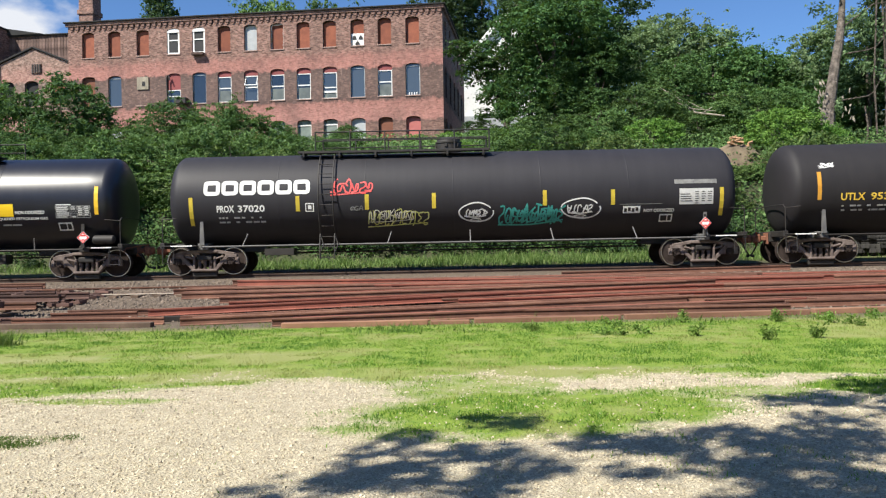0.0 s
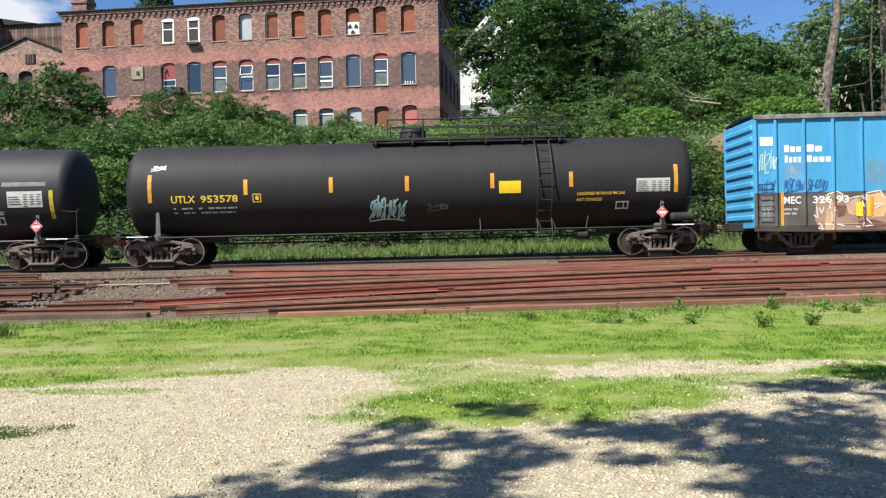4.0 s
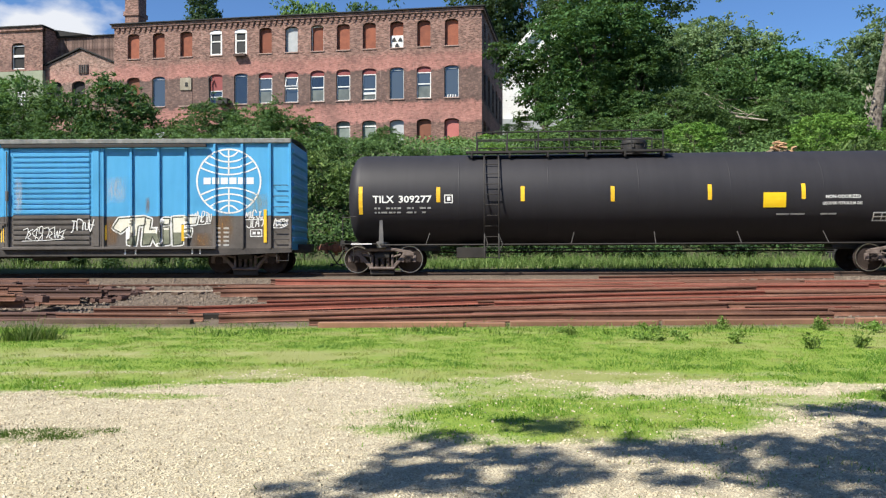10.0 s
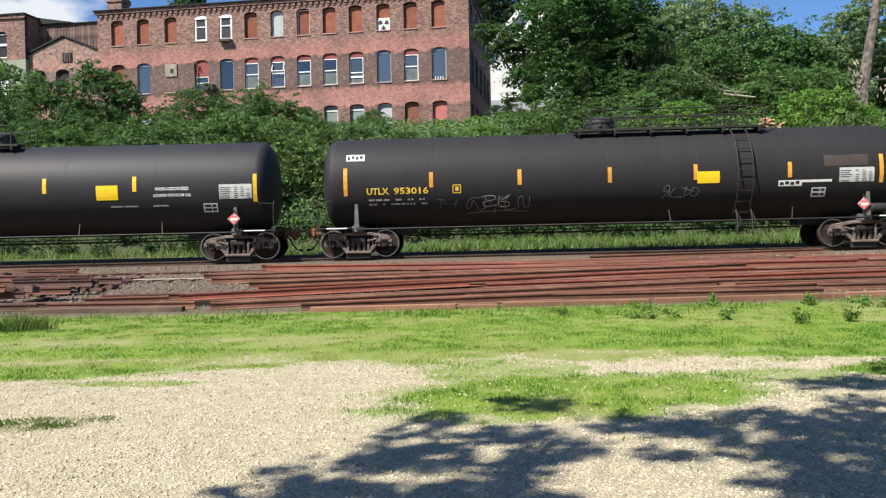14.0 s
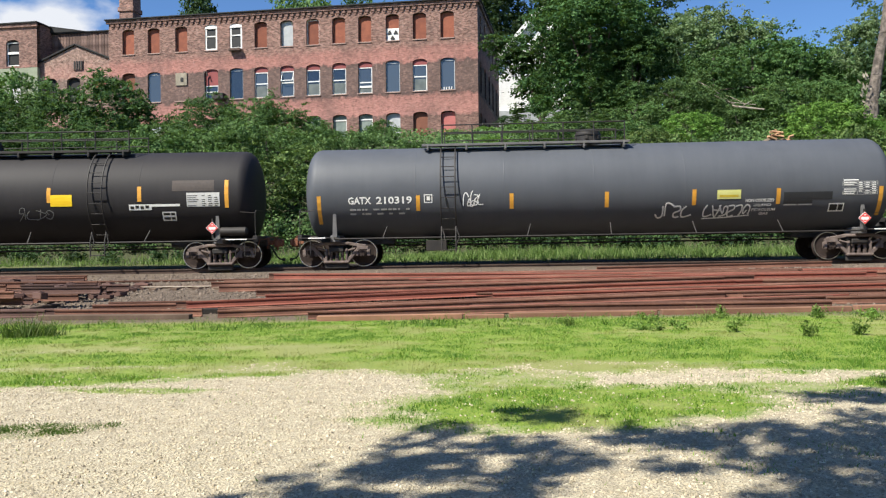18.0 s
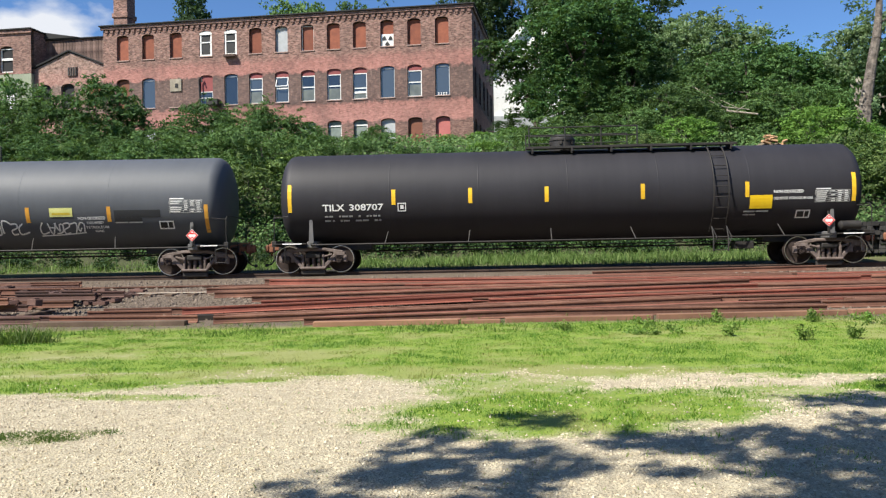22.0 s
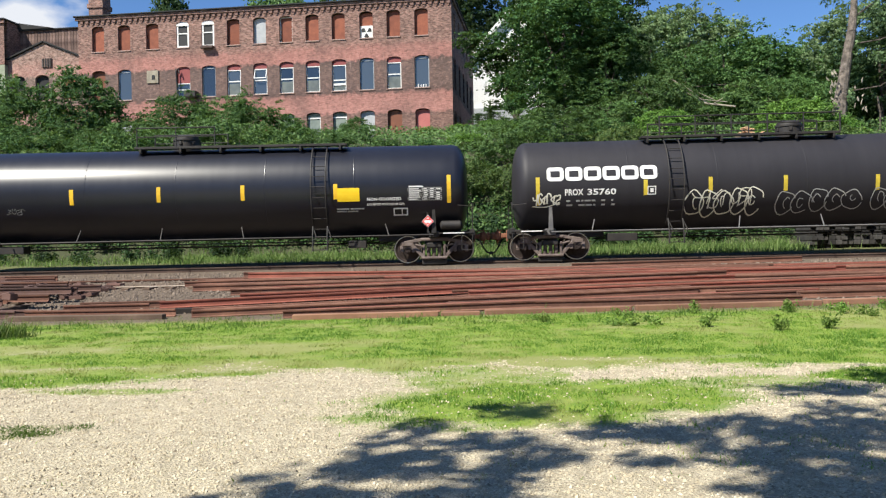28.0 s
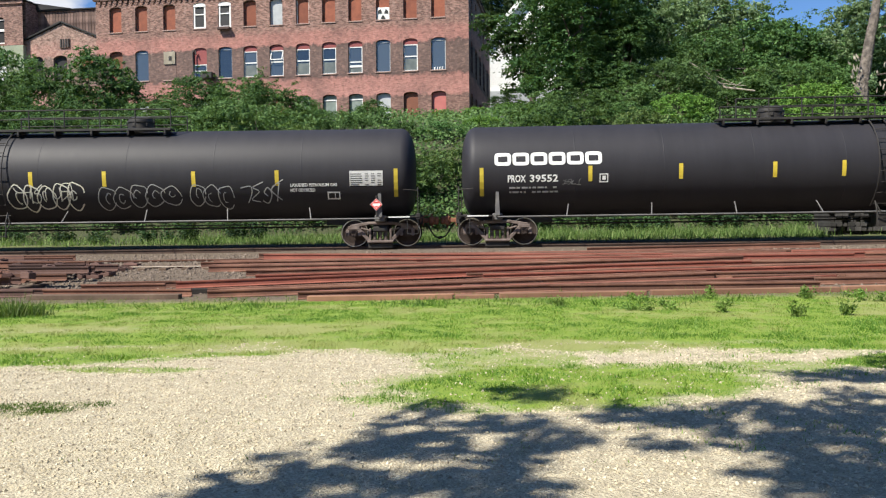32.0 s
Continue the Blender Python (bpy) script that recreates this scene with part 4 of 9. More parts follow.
def side_frame_mesh(bm):
    for s in (-1, 1):
        bm.box(s * 0.89 - 0.20, s * 0.89 + 0.20, -0.09, 0.09, 0.575, 0.70, 0.02)
        bm.box(s * 1.09 - 0.06, s * 1.09 + 0.06, -0.08, 0.08, 0.36, 0.60, 0.02)
        bm.box(s * 0.70 - 0.055, s * 0.70 + 0.055, -0.08, 0.08, 0.36, 0.60, 0.02)
        for (xa, za), (xb, zb), th in (((0.98, 0.69), (0.40, 0.79), 0.11), ((0.80, 0.66), (0.37, 0.20), 0.12), ((0.62, 0.62), (0.40, 0.56), 0.06)):
            d = math.hypot(xb - xa, zb - za)
            bm.box(-d / 2 - 0.03, d / 2 + 0.03, -0.085, 0.085, -th / 2, th / 2, 0.018, pose(s * (xa + xb) / 2, 0, (za + zb) / 2, 0, -s * math.degrees(math.atan2(zb - za, xb - xa)), 0))
        bm.box(s * 0.345 - 0.04, s * 0.345 + 0.04, -0.10, 0.10, 0.20, 0.62, 0.015)
    bm.box(-0.46, 0.46, -0.10, 0.10, 0.735, 0.845, 0.03)
    bm.box(-0.44, 0.44, -0.13, 0.13, 0.12, 0.215, 0.03)
    return bm


def truck_bolster_mesh(bm):
    bm.box(-0.26, 0.26, -1.17, 1.17, 0.50, 0.68, 0.03)
    bm.box(-0.30, 0.30, -0.5, 0.5, 0.60, 0.86, 0.03)
    return bm


def spring_mesh(bm):
    coil = []
    for i in range(7):
        z = 0.22 + 0.042 * i
        coil += [(z, 0.045), (z + 0.006, 0.068), (z + 0.026, 0.068), (z + 0.032, 0.045)]
    return bm.lathe(coil, "z", 12)


def brake_beam_shade_mesh(bm):
    for s in (-1, 1):
        bm.box(s * 0.38 - 0.035, s * 0.38 + 0.035, -0.80, 0.80, 0.26, 0.38, 0.01)
        for y in (-0.75, 0.75):
            bm.box(s * 0.42 - 0.06, s * 0.42 + 0.06, y - 0.06, y + 0.06, 0.24, 0.56, 0.02)
    # black block added for the truck's shadow on the ballast
    bm.box(-0.42, 0.42, -1.10, -0.98, -0.06, 0.118, 0.03)
    return bm


def coupler_mesh(bm):
    bm.box(-0.15, 0.42, -0.09, 0.09, 0.78, 0.95, 0.03)
    bm.box(0.40, 0.62, -0.17, 0.13, 0.70, 1.02, 0.05)
    bm.box(0.60, 0.76, -0.19, -0.03, 0.72, 1.00, 0.05)
    bm.box(0.58, 0.72, 0.05, 0.17, 0.74, 0.98, 0.04)
    bm.box(0.16, 0.22, -0.20, 0.20, 0.66, 1.06, 0.02)
    bm.rod((0.52, -0.05, 0.60), (0.52, -0.05, 1.10), 0.03, 8)
    bm.tube([(0.50, -0.10, 1.06), (0.34, -0.35, 1.04), (0.20, -0.75, 0.98), (0.16, -1.20, 0.96), (0.14, -1.36, 0.80)], 0.016)
    return bm


def hose_mesh(bm):
    bm.tube([(0.28, -0.34, 0.78), (0.38, -0.34, 0.70), (0.50, -0.32, 0.46), (0.62, -0.28, 0.30), (0.76, -0.22, 0.27)], 0.028, 7)
    bm.box(0.72, 0.82, -0.26, -0.18, 0.22, 0.32, 0.01)
    return bm


def running_gear(car, centres, bright=True):
    """Trucks and wheelsets; returns the wheelsets, which turn."""
    turning = []
    for cx in centres:
        truck = part("truck", shared("bolster", truck_bolster_mesh, FRAME_BLACK), None, car)
        truck.location = (cx, 0, 0)
        for y in (-1.06, 1.06):
            sf = part("side_frame", shared("side_frame", side_frame_mesh, TRUCK_STEEL), None, truck)
            sf.location = (0, y, 0)
            for k in (-0.19, 0.0, 0.19):
                sp = part("spring", shared("spring", spring_mesh, TRUCK_STEEL, 40), None, truck)
                sp.location = (k, y, 0)
        part("brake_beam", shared("brake_beam", brake_beam_shade_mesh, FRAME_BLACK), None, truck)
        for s in (-1, 1):
            ws = part("wheelset", shared("wheelset", wheelset_mesh, WHEEL_STEEL, 35), None, car, "worn steel wheels with bright rims on an axle")
            ws.location = (cx + s * 0.89, 0, 0.461)
            turning.append(ws)
            for sy in (-1, 1) if bright else ():
                if ("rim", sy) not in SHARED:
                    yf = sy * 0.8225
                    SHARED["rim", sy] = mesh_of("rim", Build().lathe([(yf, 0.432), (yf, 0.459)] if sy > 0 else [(yf, 0.459), (yf, 0.432)], "y", 40, caps=False), WHEEL_BRIGHT)
                part("rim", SHARED["rim", sy], None, ws, "bright worn wheel rim")
    return turning


def tank_shell(half):
    bm = Build()
    dep = 0.50
    head = []
    for i in range(13):
        t = i / 12 * math.pi / 2
        head.append((dep * math.sin(t) ** 0.9, RADIUS * max(0.0, math.cos(t)) ** 0.62))
    prof = [(-half - a, r) for a, r in reversed(head)]
    prof += [(half * (i / 6 - 0.5) * 1.9, RADIUS) for i in range(7)]
    prof += [(half + a, r) for a, r in head]
    bm.lathe(prof, "x", 64, (0, 0, AXIS_Z))
    return bm


def curved_rail(x, z0, z1, off, r=0.022, n0=14):
    t0, t1 = (math.asin(max(-1, min(1, (z - AXIS_Z) / RADIUS))) for z in (z0, z1))
    return [(x, -(RADIUS + off) * math.cos(t), AXIS_Z + (RADIUS + off) * math.sin(t)) for t in (t0 + (t1 - t0) * i / n0 for i in range(n0 + 1))]


def tank_car(spec):
    """A pressure tank car; its local origin lies on the rail heads, the near side is towards -y."""
    car = thing("tank_car", spec["label"], "tank car", group="train of freight cars")
    half, c = spec["half"], spec["truck"]
    paint = {"black": TANK_BLACK, "gloss": TANK_GLOSS, "grey": TANK_GREY, "matt": TANK_MATT}[spec["paint"]]
    key = "tank_" + spec["paint"] + str(half)
    if key not in SHARED:
        SHARED[key] = mesh_of("tank", tank_shell(half), paint, 50)
    part("tank", SHARED[key], None, car)
    wheels = running_gear(car, (-c, c))
    for k in range(5):
        x = half * (-0.64 + 0.32 * k)
        seam = Build().lathe([(x - 0.03, RADIUS - 0.004), (x - 0.008, RADIUS + 0.004), (x + 0.008, RADIUS + 0.004), (x + 0.03, RADIUS - 0.004)], "x", 56, (0, 0, AXIS_Z), False)
        part("weld_seam", seam, paint, car, smooth=60)
    # underframe
    for s in (-1, 1):
        bm = Build()
        bm.box(min(s * (c - 1.9), s * (half + 0.72)), max(s * (c - 1.9), s * (half + 0.72)), -0.33, 0.33, 0.74, 1.06, 0.02)
        part("stub_sill", bm, FRAME_BLACK, car)
        bm = Build()
        bm.box(s * c - 0.17, s * c + 0.17, -1.30, 1.30, 0.84, 1.06, 0.02)
        for y in (-1, 1):
            bm.prism([(s * c - 0.08, 1.0), (s * c + 0.08, 1.0), (s * c + 0.05, 1.78), (s * c - 0.05, 1.78)], y * 1.36 - 0.03, y * 1.36 + 0.03)
        part("bolster_saddle", bm, FRAME_BLACK if spec["paint"] == "gloss" else GREY_STEEL, car)
        bm = Build()
        x0, x1 = sorted((s * (c + 0.15), s * (half + 0.62)))
        bm.box(x0, x1, -1.50, -1.02, 0.965, 1.005, 0.008)
        bm.box(x0, x1, 1.02, 1.50, 0.965, 1.005, 0.008)
        bm.box(*sorted((s * (half + 0.50), s * (half + 0.66))), -1.48, 1.48, 0.90, 1.10, 0.015)
        part("end_platform", bm, FRAME_BLACK, car)
        bm = Build()
        bm.box(*sorted((s * (c + 0.30), s * (half + 0.30))), -1.512, -1.502, 0.967, 1.003)
        part("platform_edge", bm, MARK_WHITE, car, "white-painted platform edge")
        bm = Build()
        xe = s * (half + 0.58)
        bm.tube([(xe, -1.44, 1.0), (xe, -1.44, 1.86), (xe, -1.30, 1.96), (xe, -0.5, 1.98), (xe, 0.5, 1.98), (xe, 1.30, 1.96), (xe, 1.44, 1.86), (xe, 1.44, 1.0)], 0.017)
        bm.tube([(xe, -1.44, 1.86), (s * (half + 0.10), -1.50, 1.90)], 0.015)
        bm.tube([(xe, -1.46, 0.98), (xe, -1.48, 0.42), (xe - s * 0.36, -1.48, 0.42), (xe - s * 0.36, -1.46, 0.98)], 0.017)
        part("grab_iron", bm, FRAME_BLACK, car)
        cp = part("coupler", shared("coupler", coupler_mesh, COUPLER_RUST), None, car, "rust-red knuckle coupler")
        cp.matrix_basis = pose(s * (half + 0.52), 0, 0, 0, 0, 0 if s > 0 else 180)
        hs = part("air_hose", shared("air_hose", hose_mesh, HOSE_RUBBER, 50), None, car)
        hs.matrix_basis = pose(s * (half + 0.52), 0, 0, 0, 0, 0 if s > 0 else 180)
    for y in (-1, 1):
        bm = Build()
        bm.rod((-c, y * 1.42, 0.945), (c, y * 1.42, 0.945), 0.026, 8)
        part("side_pipe", bm, GREY_STEEL if "sign" in spec else FRAME_BLACK, car)
    if spec.get("skirt", 1):
        bm = Build()
        bm.rod((-c + 1.6, 0.25, 0.70), (c - 1.6, 0.25, 0.70), 0.03, 6)
        bm.rod((-c + 1.6, -0.5, 0.80), (c - 1.6, -0.5, 0.80), 0.018, 6)
        part("brake_pipe", bm, FRAME_BLACK, car)
    for x, lean in spec["braces"]:
        bm = Build()
        bm.rod((x - lean * 0.10, -1.42, 0.95), (x + lean * 0.02, -1.16, 1.34), 0.020, 6)
        part("brace", bm, GREY_STEEL if "sign" in spec else FRAME_BLACK, car)
    # ladder, walkway, valve housing
    lx = spec["ladder"]
    top = AXIS_Z + RADIUS
    lad = Build()
    for dx in (-0.24, 0.24):
        lad.tube(curved_rail(lx + dx, 1.25, top - 0.10, 0.14), 0.024)
        lad.tube([(lx + dx, -1.34, 1.30), (lx + dx, -1.50, 0.95), (lx + dx, -1.50, 0.48)], 0.024)
        lad.tube([(lx + dx, -1.34, 1.28), (lx + dx + 0.12, -1.46, 0.95), (lx + dx, -1.50, 0.66)], 0.018)
    part("ladder", lad, FRAME_BLACK, car, smooth=50)
    for i in range(11):
        z = 0.52 + 0.345 * i
        if z > top - 0.06:
            break
        p = on_tank(lx, max(z, 1.3), 0.14)
        y = -1.50 if z < 1.0 else p[1]
        bm = Build()
        bm.rod((lx - 0.24, y, z), (lx + 0.24, y, z), 0.014, 6)
        part("rung", bm, FRAME_BLACK, car)
    p0, p1 = spec["walk"]
    bm = Build()
    for y0 in (-0.95, 0.45):
        bm.box(p0, p1, y0, y0 + 0.50, top - 0.02, top + 0.025, 0.006)
        bm.box(p0, p1, y0 - 0.012 if y0 < 0 else y0 + 0.47, y0 + 0.03 if y0 < 0 else y0 + 0.512, top - 0.045, top + 0.035, 0.006)
    for i in range(6):
        x = p0 + 0.2 + (p1 - p0 - 0.4) * i / 5
        bm.box(x - 0.03, x + 0.03, -0.98, 0.98, top - 0.16, top - 0.02, 0.004)
        for y in (-0.93, 0.93):
            bm.box(x - 0.035, x + 0.035, y - 0.03, y + 0.03, top - 0.20, top + 0.02, 0.004)
    part("walkway", bm, GREY_STEEL if spec.get("pale_walk") else FRAME_BLACK, car)
    r0, r1 = spec.get("rails", (p0 + 0.6, p1))
    if r1 > r0:
        for y in (-0.93, 0.93):
            bm = Build()
            bm.rod((r0, y, top + 0.66), (r1, y, top + 0.66), 0.023, 6)
            bm.rod((r0, y, top + 0.36), (r1, y, top + 0.36), 0.018, 6)
            part("handrail", bm, FRAME_BLACK, car)
            n0 = max(2, round((r1 - r0) / 1.1))
            for i in range(n0 + 1):
                x = r0 + (r1 - r0) * i / n0
                bm = Build()
                bm.rod((x, y, top), (x, y, top + 0.67), 0.023, 6)
                part("rail_post", bm, FRAME_BLACK, car)
    d = spec.get("dome", (p0 + p1) / 2)
    bm = Build().lathe([(top - 0.12, 0.43), (top + 0.30, 0.43), (top + 0.31, 0.46), (top + 0.36, 0.46), (top + 0.36, 0.42), (top + 0.46, 0.40), (top + 0.50, 0.30), (top + 0.51, 0.0)], "z", 28, (d, 0, 0))
    dome = part("valve_housing", bm, FRAME_BLACK, car, smooth=40)
    for k in range(6):
        t = 2 * math.pi * k / 6 + 0.3
        part("latch", Build().box(-0.05, 0.05, -0.03, 0.03, top + 0.16, top + 0.28, 0.01, pose(d + 0.44 * math.cos(t), 0.44 * math.sin(t), 0, 0, 0, math.degrees(t) + 90)), FRAME_BLACK, dome)
    # brake gear seen under and at the end
    if spec.get("reservoir"):
        x0, x1 = spec["reservoir"]
        bm = Build().lathe([(x0, 0.0), (x0 + 0.02, 0.10), (x0 + 0.07, 0.15), (x1 - 0.07, 0.15), (x1 - 0.02, 0.10), (x1, 0.0)], "x", 18, (0, -1.36, 1.25))
        part("air_reservoir", bm, FRAME_BLACK, car, "dull steel air reservoir", 40)
    if spec.get("cylinder"):
        x0, x1 = spec["cylinder"]
        bm = Build().lathe([(x0, 0.0), (x0, 0.14), (x0 + 0.45, 0.17), (x0 + 0.47, 0.05), (x1, 0.04), (x1, 0)], "x", 16, (0, -0.7, 0.74))
        part("brake_cylinder", bm, FRAME_BLACK, car, smooth=40)
    for x0, x1, z0, z1 in spec.get("boxes", ()):
        bm = Build().box(x0, x1, -0.85, -0.35, z0, z1, 0.015)
        part("valve_box", bm, FRAME_BLACK, car)
    # marks
    for i, (x, zc, hh) in enumerate(spec["stripes"]):
        m = {"y": STRIPE_YELLOW, "a": STRIPE_AMBER, "o": STRIPE_OLD}[spec["tape"]]
        part("reflector", patch(on_tank, x - 0.065, x + 0.065, zc - hh, zc + hh), m, car)
    n0, n1, z0, z1 = spec["number"]
    ink = MARK_GOLD if spec.get("gold") else MARK_WHITE
    cut = n0 + (n1 - n0) * 0.44
    part("car_code", words_on(on_tank, spec.get("code", "TILX"), n0, n0 + (n1 - n0) * 0.36, z0, z1), ink, car)
    if spec["no"]:
        part("car_number", words_on(on_tank, spec["no"], cut, n1, z0, z1), ink, car)
    rows = []
    rng = random.Random(spec["seed"])
    for zz in (z0 - 0.20, z0 - 0.34):
        x = n0 + 0.05
        while x < n0 + (n1 - n0) * 0.95:
            w = rng.choice((0.07, 0.12, 0.2))
            rows.append((x, min(x + w, n1), zz, zz + 0.055))
            x += w + rng.choice((0.035, 0.05, 0.2))
    tagged(part("load_limit", bars(on_tank, rows), MARK_DULL, car), kind="stuff")
    kx, kz = spec["box_mark"]
    part("inspection_mark", bars(on_tank, [(kx - 0.14, kx + 0.14, kz + 0.11, kz + 0.14), (kx - 0.14, kx + 0.14, kz - 0.14, kz - 0.11), (kx - 0.14, kx - 0.11, kz - 0.11, kz + 0.11), (kx + 0.11, kx + 0.14, kz - 0.11, kz + 0.11), (kx - 0.05, kx + 0.06, kz - 0.06, kz + 0.07)]), ink if spec.get("gold") else MARK_WHITE, car)
    tx0, tx1, tz0, tz1 = spec["table"]
    tw, tq = tx1 - tx0, (tz1 - tz0) / 7
    plain = spec.get("open_table", 0)
    if plain:
        tab = part("test_table", bars(on_tank, [(tx0 + tw * 0.02, tx0 + tw * 0.45, tz1 - tq * 0.55, tz1)], 0.010), MARK_WHITE, car, "small white table of test dates")
    else:
        tab = part("test_table", patch(on_tank, tx0, tx1, tz0, tz1, 0.006), MARK_PLATE, car, "white plate with rows of test dates")
    lines = [(tx0, tx1, tz0 + tq * k - 0.006, tz0 + tq * k + 0.006) for k in (0, 1, 2, 3, 4, 5, 6)] + [(tx0 + tw * k - 0.007, tx0 + tw * k + 0.007, tz0 + 0.006, tz0 + tq * 6 - 0.006) for k in (0.0, 0.43, 0.62, 0.81, 1.0)]
    if plain:
        tagged(part("table_line", bars(on_tank, lines, 0.009), MARK_DULL, tab), kind="stuff")
    cells = []
    for i in range(6):
        for ka, kb in ((0.03, 0.40), (0.46, 0.59), (0.65, 0.78), (0.84, 0.97)):
            if rng.random() < 0.9:
                cells.append((tx0 + tw * ka, tx0 + tw * (ka + (kb - ka) * rng.uniform(0.7, 1.0)), tz0 + tq * (i + (0.30 if plain else 0.34)), tz0 + tq * (i + (0.68 if plain else 0.66))))
    tagged(part("table_entry", bars(on_tank, cells, 0.010), MARK_WHITE if plain else MARK_BLACK, tab), kind="stuff")
    bx0, bx1, bz0, bz1 = spec["small_box"]
    sb = part("stencil_box", patch(on_tank, bx0, bx1, bz0, bz1, 0.006), MARK_WHITE, car)
    part("stencil_field", bars(on_tank, [(bx0 + 0.04, (bx0 + bx1) / 2 + 0.03, bz0 + 0.04, bz1 - 0.04), ((bx0 + bx1) / 2 + 0.06, bx1 - 0.04, bz0 + 0.04, bz1 - 0.04)], 0.010), MARK_BLACK, sb)
    if "diamond" in spec:
        dx, dz = spec["diamond"]
        bm = Build().box(dx - 0.03, dx + 0.03, -1.43, -1.40, 1.0, dz + 0.30, 0.004)
        br = part("placard_bracket", bm, FRAME_BLACK, car)
        s = 0.205
        bm = Build().prism([(dx - s, dz), (dx, dz - s), (dx + s, dz), (dx, dz + s)], -1.462, -1.440)
        dm = part("placard", bm, MARK_WHITE, br, "red and white diamond hazard placard")
        bm = Build()
        for a, e in (((-1, 0), (0, 1)), ((0, 1), (1, 0)), ((1, 0), (0, -1)), ((0, -1), (-1, 0))):
            q = [(dx + k * s * u[0], -1.467, dz + k * s * u[1]) for u, k in ((a, 0.94), (e, 0.94), (e, 0.70), (a, 0.70))]
            bm.piece(q, [(0, 1, 2, 3)], False)
        for w, c in ((0.075, 0.065), (0.045, -0.075)):
            bm.piece([(dx - w, -1.467, dz + c - 0.022), (dx + w, -1.467, dz + c - 0.022), (dx + w, -1.467, dz + c + 0.022), (dx - w, -1.467, dz + c + 0.022)], [(0, 1, 2, 3)], False)
        k = part("placard_field", bm, HAZARD_RED, car)
    if "plate" in spec:
        x0, x1, z0, z1 = spec["plate"]
        part("yellow_panel", patch(on_tank, x0, x1, z0, z1, 0.012), PLATE_PALE if spec["paint"] == "grey" else PLATE_YELLOW, car)
        if spec["paint"] == "grey":
            part("panel_line", bars(on_tank, [(x0 + 0.08, x1 - 0.08, z0 + 0.06, z0 + 0.13)], 0.016), STRIPE_OLD, car)
    # repainted areas, and one brown sheen put on as colour
    for x0, x1, z0, z1, m in spec.get("repaints_and_sheens", ()):
        part("repaint", patch(on_tank, x0, x1, z0, z1, 0.004), m, car)
    for body, x0, x1, z0, z1 in spec.get("words", ()):
        tagged(part("lettering", words_on(on_tank, body, x0, x1, z0, z1), ink, car), kind="stuff")
    for x0, x1, z0, z1 in spec.get("lines", ()):
        part("small_print", bars(on_tank, [(x0, x0 + (x1 - x0) * 0.45, z0, z1), (x0 + (x1 - x0) * 0.5, x1, z0, z1)]), MARK_DULL, car)
    for x0, x1, z0, z1, w in spec.get("whites", ()):
        pp = part("paint_patch", patch(on_tank, x0, x1, z0, z1, 0.007), MARK_WHITE if w else MARK_FAINT, car)
        if w and z1 - z0 > 0.15:
            px, pz = (x1 - x0) / 9, (z1 - z0) / 8
            tagged(part("label_print", bars(on_tank, [(x0 + px * (0.6 + 2.0 * k), x0 + px * (2.0 + 2.0 * k), z0 + pz * (1.5 + (k % 2)), z0 + pz * (5.5 + (k % 2))) for k in range(4)], 0.011), MARK_BLACK, pp), kind="stuff")
    if "sign" in spec:
        x0, x1, z0, z1 = spec["sign"]
        w = (x1 - x0) / 6
        th = (z1 - z0) * 0.27
        for i in range(6):
            cx, cz, rx, rz = x0 + w * (i + 0.5) - 0.005, (z0 + z1) / 2, (w - 0.05 - th) / 2, (z1 - z0 - th) / 2
            pw = 0.30
            ring = [(cx + rx * math.copysign(abs(math.cos(t)) ** pw, math.cos(t)), cz + rz * math.copysign(abs(math.sin(t)) ** pw, math.sin(t))) for t in (2 * math.pi * k / 48 for k in range(48))]
            bm = Build()
            ribbon(bm, on_tank, ring, th, 0.010, True)
            part("sign_block", bm, MARK_WHITE, car, "bold white rounded block")
    for kind, colour, seed, x0, x1, z0, z1, cnt, *w in spec.get("spray", ()):
        m = {"w": SPRAY_WHITE, "c": SPRAY_CREAM, "t": SPRAY_TEAL, "q": SPRAY_AQUA, "r": SPRAY_RED, "l": SPRAY_LIME, "f": MARK_FAINT, "d": MARK_DULL}[colour]
        if kind == "bubble":
            bm = bubble_letters(on_tank, seed, x0, x1, z0, z1, cnt, *w)
        elif kind == "oval":
            bm = oval_tag(on_tank, seed, x0, x1, z0, z1)
        else:
            bm = scrawl(on_tank, seed, x0, x1, z0, z1, cnt, *w)
        tagged(part("graffiti", bm, m, car), kind="stuff")
    return car, wheels


STRIPE = 0.25
LONG = 0.46


def stripes(*rows):
    """The first and last are long, the rest short."""
    return [(x, z, LONG if i in (0, len(rows) - 1) else STRIPE) for i, (x, z) in enumerate(rows)]


